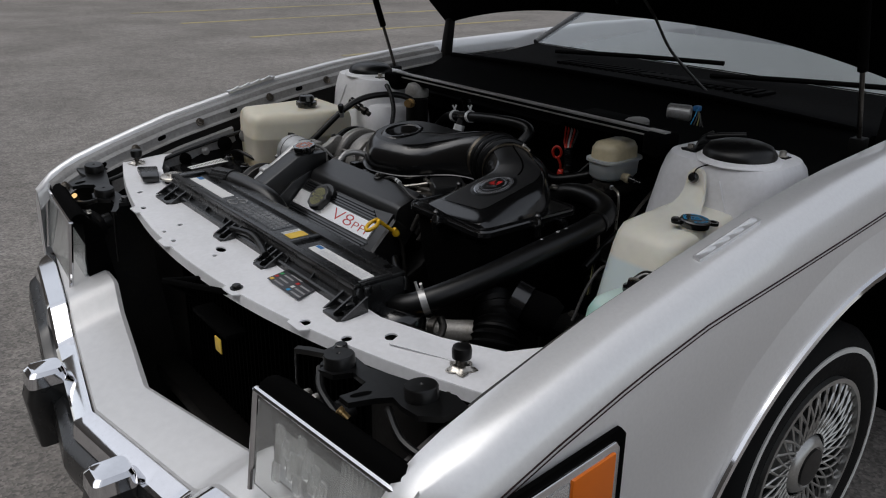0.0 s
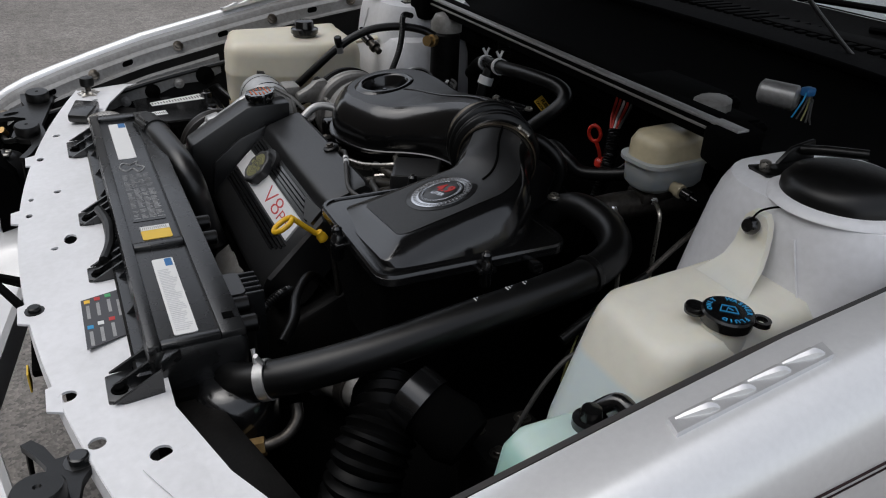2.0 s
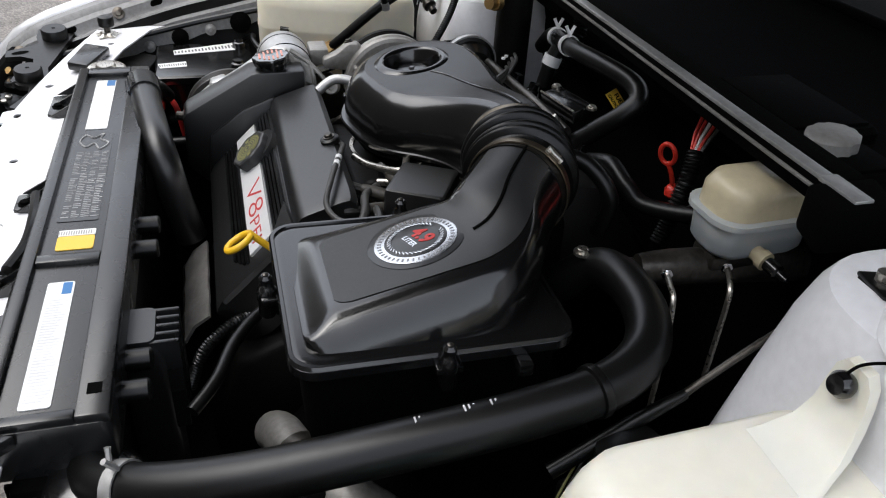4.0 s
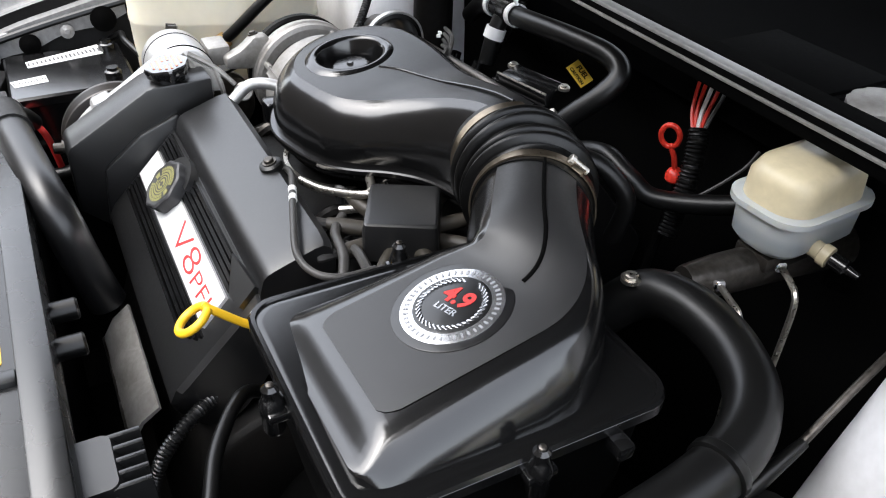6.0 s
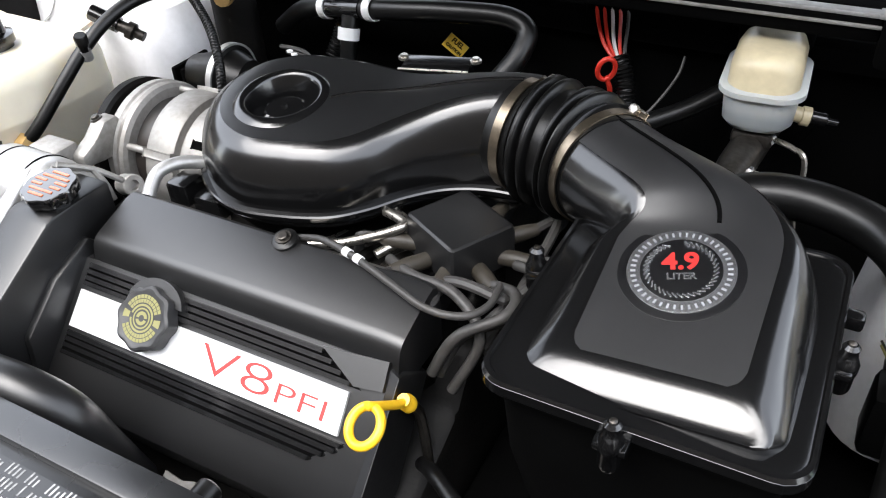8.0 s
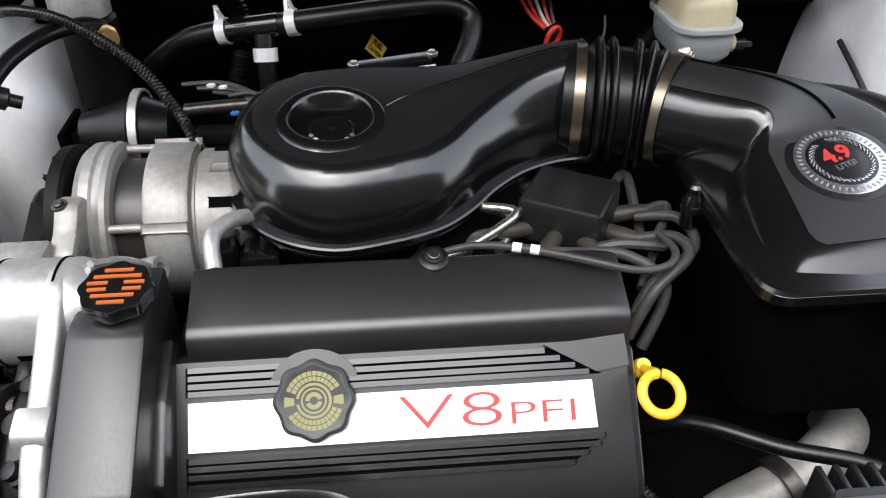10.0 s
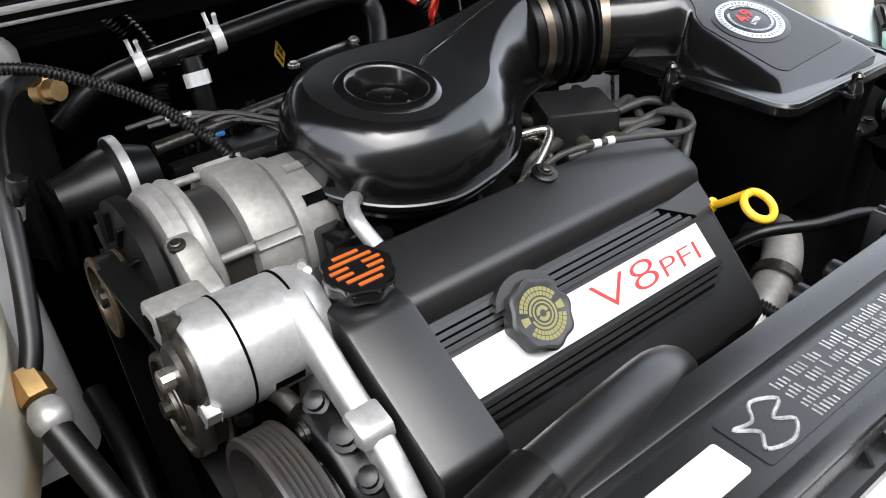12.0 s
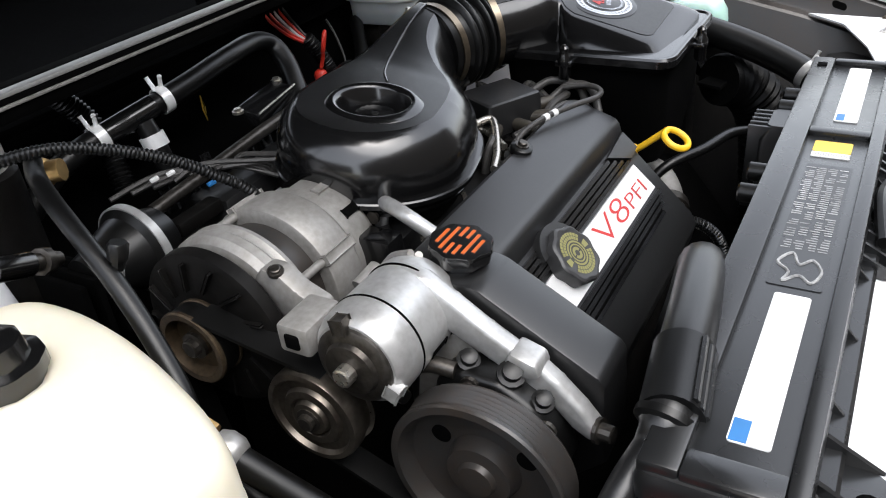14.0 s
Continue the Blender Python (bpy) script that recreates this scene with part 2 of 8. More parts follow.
def part(name, bm, material, parent=None, label="", sharp=38):
    bmesh.ops.remove_doubles(bm, verts=bm.verts, dist=1e-6)
    bmesh.ops.recalc_face_normals(bm, faces=bm.faces)
    me = bpy.data.meshes.new(name)
    bm.to_mesh(me)
    bm.free()
    me.materials.append(material)
    me.shade_smooth()
    me.set_sharp_from_angle(angle=radians(sharp))
    ob = new(name, me)
    if parent is not None:
        ob.parent = parent
        ob.location = -base_of(parent)
    if label:
        ob["label"] = label
    return ob


def catmull(pts, n=6, closed=False):
    pts = [Vector(p) for p in pts]
    out = []
    k = len(pts)
    last = k if closed else k - 1
    for i in range(last):
        if closed:
            a, b, c, d = pts[i - 1], pts[i], pts[(i + 1) % k], pts[(i + 2) % k]
        else:
            a, b, c, d = pts[max(i - 1, 0)], pts[i], pts[i + 1], pts[min(i + 2, k - 1)]
        for j in range(n):
            t = j / n
            out.append(0.5 * ((2 * b) + (c - a) * t + (2 * a - 5 * b + 4 * c - d) * t * t + (3 * b - a - 3 * c + d) * t ** 3))
    if not closed:
        out.append(pts[-1])
    return out


def skin(bm, rings, closed=True, caps=True):
    """Joins rings of equally many points into a skin."""
    vs = [[bm.verts.new(p) for p in r] for r in rings]
    n = len(vs[0])
    for a, b in zip(vs, vs[1:]):
        for i in range(n if closed else n - 1):
            j = (i + 1) % n
            bm.faces.new((a[i], a[j], b[j], b[i]))
    if caps and closed:
        bm.faces.new(list(reversed(vs[0])))
        bm.faces.new(vs[-1])
    return vs


def frame_at(d):
    d = Vector(d).normalized()
    u = d.cross(Vector((0, 0, 1)))
    if u.length < 0.05:
        u = d.cross(Vector((0, 1, 0)))
    u.normalize()
    return d, u, u.cross(d)


def tube(bm, pts, r, n=6, sides=12, ripple=0.0, pitch=0.006, smooth=True, caps=True):
    """A hose along pts; r a radius or a list of radii at the points; ripple makes it corrugated."""
    rs = list(r) if isinstance(r, (list, tuple)) else [r] * len(pts)
    path = catmull(pts, n) if smooth else [Vector(p) for p in pts]
    step = n if smooth else 1
    rad = [rs[min(int(i / step), len(rs) - 1)] * (1 - (i % step) / step) + rs[min(int(i / step) + 1, len(rs) - 1)] * ((i % step) / step) for i in range(len(path))]
    if ripple:
        dense, dr, acc = [], [], 0.0
        for i in range(len(path) - 1):
            seg = (path[i + 1] - path[i]).length
            k = max(1, round(seg / (pitch / 4)))
            for j in range(k):
                f = j / k
                dense.append(path[i].lerp(path[i + 1], f))
                acc += seg / k
                dr.append(rad[i] * (1 - f) + rad[i + 1] * f + ripple * math.cos(2 * math.pi * acc / pitch))
        path, rad = dense, dr
    rings = []
    up = None
    for i, p in enumerate(path):
        d = (path[min(i + 1, len(path) - 1)] - path[max(i - 1, 0)]).normalized()
        if up is None:
            _, u, up = frame_at(d)
        else:
            u = d.cross(up)
            u.normalize()
            up = u.cross(d)
        rings.append([p + (u * math.cos(2 * math.pi * s / sides) + up * math.sin(2 * math.pi * s / sides)) * rad[i] for s in range(sides)])
    skin(bm, rings, True, caps)
    return bm


def lathe(bm, at, axis, prof, sides=32, lobes=0, lobe=0.0, turn=0.0):
    """Turns a profile of (along, radius) about an axis through at."""
    d, u, v = frame_at(axis)
    at = Vector(at)
    rings = []
    for h, r in prof:
        ring = []
        for s in range(sides):
            a = 2 * math.pi * s / sides + turn
            rr = r * (1 + lobe * math.cos(lobes * a)) if lobes else r
            ring.append(at + d * h + (u * math.cos(a) + v * math.sin(a)) * rr)
        rings.append(ring)
    skin(bm, rings)
    return bm


def ringband(bm, at, axis, r0, r1, h0, h1, sides=32):
    """A ring with a hole through it."""
    d, u, v = frame_at(axis)
    at = Vector(at)
    prof = [(h0, r0), (h0, r1), (h1, r1), (h1, r0), (h0, r0)]
    rings = [[at + d * h + (u * math.cos(2 * math.pi * s / sides) + v * math.sin(2 * math.pi * s / sides)) * r for s in range(sides)] for h, r in prof]
    skin(bm, rings, True, False)
    return bm


def box(bm, x0, x1, y0, y1, z0, z1, bev=0.0, m=None, seg=2):
    c = bmesh.ops.create_cube(bm, size=1.0)["verts"]
    for v in c:
        v.co = Vector((x0 + (v.co.x + 0.5) * (x1 - x0), y0 + (v.co.y + 0.5) * (y1 - y0), z0 + (v.co.z + 0.5) * (z1 - z0)))
        if m is not None:
            v.co = m @ v.co
    if bev:
        es = list({e for v in c for e in v.link_edges})
        bmesh.ops.bevel(bm, geom=es, offset=bev, segments=seg, profile=0.5, affect="EDGES")
    return bm


def prism(bm, poly, lo, hi, axis="x", bev=0.0, seg=2):
    """Extrudes a polygon. axis x: the polygon is (y, z); y: (x, z); z: (x, y)."""
    def place(p, h):
        return {"x": (h, p[0], p[1]), "y": (p[0], h, p[1]), "z": (p[0], p[1], h)}[axis]
    a = [bm.verts.new(place(p, lo)) for p in poly]
    b = [bm.verts.new(place(p, hi)) for p in poly]
    n = len(poly)
    f = [bm.faces.new(list(reversed(a))), bm.faces.new(b)]
    for i in range(n):
        f.append(bm.faces.new((a[i], a[(i + 1) % n], b[(i + 1) % n], b[i])))
    if bev:
        bmesh.ops.recalc_face_normals(bm, faces=f)
        es = list({e for q in f for e in q.edges})
        bmesh.ops.bevel(bm, geom=es, offset=bev, segments=seg, profile=0.5, affect="EDGES")
    return bm


def rounded(x0, x1, y0, y1, r, k=5):
    pts = []
    for cx, cy, a0 in ((x1 - r, y1 - r, 0), (x0 + r, y1 - r, 90), (x0 + r, y0 + r, 180), (x1 - r, y0 + r, 270)):
        for i in range(k + 1):
            a = radians(a0 + 90 * i / k)
            pts.append((cx + r * math.cos(a), cy + r * math.sin(a)))
    return pts


def stack(bm, levels):
    """Levels (z, outline) or (z, x0, x1, y0, y1, r): a lofted moulding."""
    rings = []
    for lv in levels:
        o = lv[1] if len(lv) == 2 else rounded(*lv[1:])
        rings.append([(p[0], p[1], lv[0]) for p in o])
    skin(bm, rings)
    return bm


def words(name, text, size, m, material, parent, wide=1.0, depth=0.0006, label="", align="LEFT", bold=0.0, room=None):
    """Lettering as a mesh, lying in the plane of m."""
    cu = bpy.data.curves.new(name, "FONT")
    cu.body, cu.size, cu.extrude, cu.align_x, cu.offset = text, size, depth, align, bold
    cu.resolution_u = 4
    tmp = bpy.data.objects.new(name, cu)
    scene.collection.objects.link(tmp)
    bpy.context.view_layer.update()
    me = bpy.data.meshes.new_from_object(tmp.evaluated_get(bpy.context.evaluated_depsgraph_get()))
    bpy.data.objects.remove(tmp)
    if room:
        co = [v.co for v in me.vertices]
        x0, x1, y0, y1 = min(c.x for c in co), max(c.x for c in co), min(c.y for c in co), max(c.y for c in co)
        me.transform(Matrix.Diagonal((room[0] / (x1 - x0), room[1] / (y1 - y0), 1, 1)) @ Matrix.Translation((-x0, -y0, 0)))
    me.transform(m @ Matrix.Diagonal((wide, 1, 1, 1)))
    me.materials.clear()
    me.materials.append(material)
    ob = new(name, me)
    if parent is not None:
        ob.parent = parent
        ob.location = -base_of(parent)
    if label:
        ob["label"] = label
    return ob


def basis(at, ex, ey):
    """A pose with its x axis along ex and its y axis towards ey."""
    x = Vector(ex).normalized()
    z = x.cross(Vector(ey)).normalized()
    y = z.cross(x)
    m = Matrix((x, y, z)).transposed().to_4x4()
    m.translation = Vector(at)
    return m


def bolt(at, axis, r, parent, material=None, name="bolt", h=None):
    bm = bmesh.new()
    h = h or r * 0.8
    lathe(bm, at, axis, [(-0.002, r * 1.5), (0.0015, r * 1.5), (0.0017, r), (h, r), (h + r * 0.12, r * 0.8)], 12)
    return part(name, bm, material or STEEL, parent, sharp=25)


def reshape(ob, m):
    """Moves, turns or shears a built thing with all its parts by m, in the world's axes."""
    for o in ob.children_recursive:
        if o.type == "MESH":
            o.data.transform(m)


def tipped(pivot, normal):
    """Turns what lies level about pivot so that its up points along normal."""
    q = Vector((0, 0, 1)).rotation_difference(Vector(normal))
    return Matrix.Translation(pivot) @ q.to_matrix().to_4x4() @ Matrix.Translation(-Vector(pivot))


def sheared(pivot, sx, sy, dz=0.0):
    """Lifts things by their distance from pivot, so that level tops slope while upright sides stay upright."""
    m = Matrix.Identity(4)
    m[2][0], m[2][1], m[2][3] = sx, sy, dz - sx * pivot[0] - sy * pivot[1]
    return m


def line_z(y):
    """The height of the fender's crest along the car."""
    ks = [(0.03, 0.748), (0.07, 0.788), (0.12, 0.818), (0.24, 0.860), (0.40, 0.908), (0.595, 0.952), (0.746, 0.984), (0.98, 1.020), (1.38, 1.055), (2.2, 1.08), (4.2, 1.07)]
    for (a, za), (b, zb) in zip(ks, ks[1:]):
        if y <= b:
            return za + (zb - za) * max(0, (y - a) / (b - a))
    return ks[-1][1]


# ---- ground ----
GROUND = -0.03
bm = bmesh.new()
n = 40
for i in range(n + 1):
    for j in range(n + 1):
        a, b = (i / n * 2 - 1), (j / n * 2 - 1)
        bm.verts.new((400 * a * abs(a), 400 * b * abs(b), GROUND))
bm.verts.ensure_lookup_table()
for i in range(n):
    for j in range(n):
        k = i * (n + 1) + j
        bm.faces.new([bm.verts[q] for q in (k, k + n + 1, k + n + 2, k + 1)])
tagged(part("ground", bm, ASPHALT), "worn grey asphalt of an open parking lot", "ground", kind="structure")
for i, x in enumerate((-14.1, -11.9, -9.5, -7.1)):
    bm = bmesh.new()
    box(bm, x - 0.06 - 0.35, x + 0.06 - 0.35, 4.7 + 0.12 * i, 10.2 + 0.12 * i, GROUND, GROUND + 0.004)
    tagged(part("parking_line", bm, LINE), "faded yellow painted parking line on the asphalt", "road marking", "parking lines", "structure")

# added wall, never in view: darkens what glossy parts reflect towards the front
bm = bmesh.new()
box(bm, -16, 16, -7.1, -6.8, GROUND, 7.6, 0.02)
tagged(part("wall_south", bm, STUCCO), "plain dark brown unseen wall added to darken reflections", "wall", kind="structure")


# two more added walls out of view, cutting off the low bright sky
bm = bmesh.new()
box(bm, -26.3, -26, -7.1, 26, GROUND, 9.5, 0.02)
tagged(part("wall_west", bm, STUCCO), "plain dark brown unseen wall added to darken reflections", "wall", kind="structure")
bm = bmesh.new()
box(bm, -26.3, 22, 26, 26.3, GROUND, 9.5, 0.02)
tagged(part("wall_north", bm, STUCCO), "plain dark brown unseen wall added to darken reflections", "wall", kind="structure")


# ---- car body ----
car = thing("car", (0, 2.2, GROUND), "silver early nineties luxury sedan with its hood open", "car")


def fender_x(y, z):
    """The half width of the fender's flank at a height."""
    ks = [(0.0, 0.822), (0.006, 0.842), (0.020, 0.858), (0.040, 0.869), (0.066, 0.876), (0.10, 0.881), (0.15, 0.885), (0.17, 0.886)]
    d = line_z(y) - z
    w = -0.03 * max(0.0, 1 - (y - 0.03) / 0.10)
    for (a, xa), (b, xb) in zip(ks, ks[1:]):
        if d <= b:
            return w + xa + (xb - xa) * max(0, (d - a) / (b - a))
    return w + 0.886


def fender(side):
    bm = bmesh.new()
    ys = [0.03, 0.045, 0.07, 0.10, 0.14, 0.2, 0.3, 0.4, 0.5, 0.58, 0.61, 0.64, 0.67, 0.70, 0.74, 0.78, 0.83, 0.88, 0.94, 1.02, 1.10, 1.18, 1.26, 1.34, 1.42, 1.5, 1.58, 1.66, 1.74, 1.85, 2.2, 3.0, 4.2]
    rings = []
    for y in ys:
        z = line_z(y)
        nose = max(0.0, 1 - (y - 0.03) / 0.10)
        u = (y - 1.116) / 0.625
        low = 0.30 if abs(u) >= 0.97 else 0.225 + 0.622 * math.sqrt(1 - u * u)
        low = max(low, 0.545 if y < 0.73 else 0.2)
        w = -0.03 * nose
        v = 0.018 if side > 0 else -0.013
        prof = [(0.788 - v, z - 0.055), (0.789 - v, z - 0.030), (0.791 - v, z - 0.014), (0.795 - v, z - 0.005), (0.805 - v * 0.7, z - 0.001), (0.822, z), (0.842 + w, z - 0.006),
                (0.858 + w, z - 0.020), (0.869 + w, z - 0.040), (0.876 + w, z - 0.066), (0.881 + w, z - 0.10), (0.885 + w, z - 0.15)]
        low = min(low, z - 0.17)
        zz = z - 0.15
        for k in range(1, 5):
            f = k / 4
            flare = 0.014 * max(0, 1 - abs(f - 1) * 2.2) * (1 if abs(u) < 1.02 else 0)
            prof.append((0.886 + w + flare, zz + (low - zz) * f))
        prof.append((0.862 + w, low + 0.002))
        rings.append([(side * x, y, h) for x, h in prof])
    skin(bm, rings, closed=False)
    face = [bm.verts.new((p[0], p[1] - 0.001, p[2])) for p in rings[0]]
    bm.faces.new(face)
    ob = part("fender", bm, SILVER, car, sharp=50)
    # wheel arch lip
    bm = bmesh.new()
    arc = [(side * 0.902, 1.116 - 0.625 * math.cos(radians(a)), 0.225 + 0.625 * math.sin(radians(a))) for a in range(32, 161, 4)]
    tube(bm, arc, 0.008, n=1, sides=8)
    part("arch_trim", bm, CHROME, ob, "bright chrome wheel arch trim")
    # flared band above the wheel arch
    bm = bmesh.new()
    rings = []
    for a in range(34, 147, 3):
        ca, sa = math.cos(radians(a)), math.sin(radians(a))
        ring = []
        for k in range(7):
            f = k / 6
            grow = 0.625 + 0.076 * f * min(1, 0.35 + (a - 34) / 22)
            y, z = 1.116 - grow * ca, 0.225 + grow * sa
            ring.append((side * (0.9035 + (fender_x(y, z) - 0.0005 - 0.9035) * f ** 0.8), y, z))
        rings.append(ring)
    skin(bm, rings, closed=False)
    part("arch_flare", bm, SILVER, ob)
    # twin pinstripe
    for dz, r in ((0.0, 0.0013), (-0.0058, 0.0009)):
        bm = bmesh.new()
        pts = []
        for i in range(30):
            y = 0.13 + i * 0.06
            z = dz + min(0.892 + 0.134 * (y - 0.617), line_z(y) - 0.060)
            pts.append((side * (fender_x(y, z) + 0.0006), y, z))
        tube(bm, pts, r, n=1, sides=6)
        part("pinstripe", bm, PINSTRIPE, ob, "thin dark red pinstripe")
    # emblem of slanted bars on a bright base
    def top(x, y):
        return line_z(y) - 0.002 * max(0, (0.805 - x) / 0.01) + 0.0003
    bm = bmesh.new()
    a = [(0.804, 0.596), (0.820, 0.592), (0.822, 0.744), (0.806, 0.748)]
    lo = [bm.verts.new((side * x, y, top(x, y) - 0.002)) for x, y in a]
    hi = [bm.verts.new((side * x, y, top(x, y) + 0.0045)) for x, y in a]
    bm.faces.new(hi)
    for i in range(4):
        bm.faces.new((lo[i], lo[(i + 1) % 4], hi[(i + 1) % 4], hi[i]))
    em = part("emblem", bm, EMBLEM, ob, "silver fender emblem with slanted bars")
    for i in range(4):
        bm = bmesh.new()
        y0 = 0.600 + i * 0.035
        pts = [(side * 0.807, y0, top(0.807, y0) + 0.003), (side * 0.812, y0 + 0.026, top(0.812, y0 + 0.026) + 0.004), (side * 0.817, y0 + 0.034, top(0.817, y0 + 0.034) + 0.003)]
        tube(bm, pts, [0.002, 0.006, 0.0025], n=4, sides=8)
        part("bar", bm, EMBLEM, em)
    # side lamp in its dark recess
    bm = bmesh.new()
    prism(bm, [(0.085, 0.58), (0.372, 0.58), (0.368, 0.782), (0.356, 0.795), (0.145, 0.772), (0.085, 0.735)], side * 0.880, side * 0.8885, "x", 0.002)
    rec = part("lamp_recess", bm, MATTE, ob, "black rubber lamp surround")
    bm = bmesh.new()
    prism(bm, [(0.045, 0.58), (0.352, 0.58), (0.348, 0.772), (0.340, 0.783), (0.14, 0.762), (0.045, 0.722)], side * 0.884, side * 0.896, "x", 0.003)
    part("lamp_bezel", bm, CHROME, ob, "chrome side lamp bezel")
    bm = bmesh.new()
    prism(bm, [(0.255, 0.58), (0.338, 0.58), (0.336, 0.770), (0.255, 0.762)], side * 0.890, side * 0.900, "x", 0.002)
    part("turn_lens", bm, AMBER, ob, "amber turn signal lens")
    bm = bmesh.new()
    prism(bm, [(0.055, 0.58), (0.251, 0.58), (0.251, 0.761), (0.135, 0.749), (0.055, 0.710)], side * 0.890, side * 0.899, "x", 0.002)
    part("clear_lens", bm, LENS, ob, "clear ribbed cornering lens")
    for i in range(16):
        bm = bmesh.new()
        y = 0.067 + i * 0.012
        box(bm, side * 0.8985 - 0.0015, side * 0.8985 + 0.0015, y, y + 0.005, 0.58, 0.64 + 0.003 * i)
        part("rib", bm, LENS, ob)
    for i in range(4):
        bm = bmesh.new()
        box(bm, side * 0.8895 - 0.001, side * 0.8895 + 0.001, 0.259, 0.334, 0.59 + i * 0.040, 0.625 + i * 0.040, 0.0008)
        part("reflector_cell", bm, ORANGE, ob)
    return ob


FLANK = fender(1)
for o in (FLANK, *FLANK.children_recursive):
    o.data.transform(Matrix.Translation((0.028, 0, 0)))
fender(-1)


def rail(side):
    """The inner fender rail with its bolts and slots."""
    bm = bmesh.new()
    rings = []
    for i in range(30):
        y = 0.06 + i * 0.045
        z = line_z(y)
        v, d = (0.020, 0.022) if side > 0 else (0.0, 0.0)
        prof = ((0.790, z - 0.018), (0.754, z - 0.021), (0.745, z - 0.026), (0.738, z - 0.062), (0.734, z - 0.068), (0.715, z - 0.070), (0.710, z - 0.074), (0.706, z - 0.085), (0.690, z - 0.13))
        if side < 0:
            prof = ((0.802, z - 0.012), (0.778, z - 0.014), (0.774, z - 0.017), (0.768, z - 0.026), (0.757, z - 0.029), (0.752, z - 0.032), (0.748, z - 0.047), (0.744, z - 0.052), (0.732, z - 0.053), (0.729, z - 0.056))
        rings.append([(side * (x + v if x < 0.78 else x - v), y, h - d) for x, h in prof])
    skin(bm, rings, closed=False)
    # near-black material on the driver's rail, dusty grey on the passenger's
    ob = part("fender_rail", bm, PULLEYBLACK if side > 0 else RAIL, car, "inner fender rail with bolts, dusty grey on one side, near black on the other", sharp=30)
    for y in (0.09, 0.285, 0.475, 0.70, 0.90, 1.10):
        at = (side * (0.762 if side > 0 else 0.751), y, line_z(y) - (0.066 if side > 0 else 0.037))
        bm = bmesh.new()
        lathe(bm, at, (-side, 0, 0.6), [(-0.002, 0.012), (0.002, 0.012), (0.003, 0.0075), (0.008, 0.007), (0.009, 0.004)], 12)
        part("bolt", bm, WORNSTEEL, ob)
    for y in (0.19, 0.36, 0.58, 0.80):
        bm = bmesh.new()
        o = rounded(-0.006, 0.006, y - 0.012, y + 0.012, 0.0055)
        bm.faces.new([bm.verts.new((side * ((0.7605 if side > 0 else 0.7495) + p[0] * 0.2), p[1], line_z(p[1]) - (0.066 if side > 0 else 0.039) + p[0])) for p in o])
        part("slot", bm, MATTE, ob)
    # apron wall falling into the bay
    bm = bmesh.new()
    rings = []
    for i in range(24):
        y = 0.10 + i * 0.055
        z = line_z(y)
        rings.append([(side * x, y, h) for x, h in ((0.711 if side > 0 else 0.730, z - (0.148 if side > 0 else 0.055)), (0.680 if side > 0 else 0.715, z - 0.17), (0.63, z - 0.30), (0.55, 0.35), (0.50, 0.15))])
    skin(bm, rings, closed=False)
    part("apron", bm, GRIME, car, "black grimy inner apron")
    return ob


rail(1)
rail(-1)
# pressed grey flange below the passenger rail
bm = bmesh.new()
rings = []
for i in range(16):
    y = 0.20 + i * 0.024
    z = line_z(y)
    w = 0.004 * math.sin(i * 1.3)
    rings.append([(-0.726, y, z - 0.074), (-0.716, y, z - 0.078), (-0.712, y, z - 0.100 + w), (-0.706, y, z - 0.116 + w), (-0.710, y, z - 0.116 + w), (-0.727, y, z - 0.078)])
skin(bm, rings)
part("lower_flange", bm, RAIL, car, "dusty grey pressed flange")
# strips of bay trim beside the passenger rail
bm = bmesh.new()
tube(bm, [(-0.68, 0.16, 0.775), (-0.70, 0.30, 0.80), (-0.705, 0.45, 0.832), (-0.705, 0.62, 0.862), (-0.705, 0.80, 0.89)], 0.006, sides=8)
part("harness_tube", bm, RUBBER, car)
for k, (y, r) in enumerate(((0.34, 0.008), (0.40, 0.012), (0.46, 0.008), (0.52, 0.015), (0.585, 0.013))):
    bm = bmesh.new()
    lathe(bm, (-0.692, y, line_z(y) - 0.105), (1, 0, 0.25), [(-0.004, r * 1.4), (0.003, r * 1.4), (0.004, r), (0.008, r * 0.5)], 16)
    part("apron_plug", bm, MATTE if k % 2 else RAIL, car)


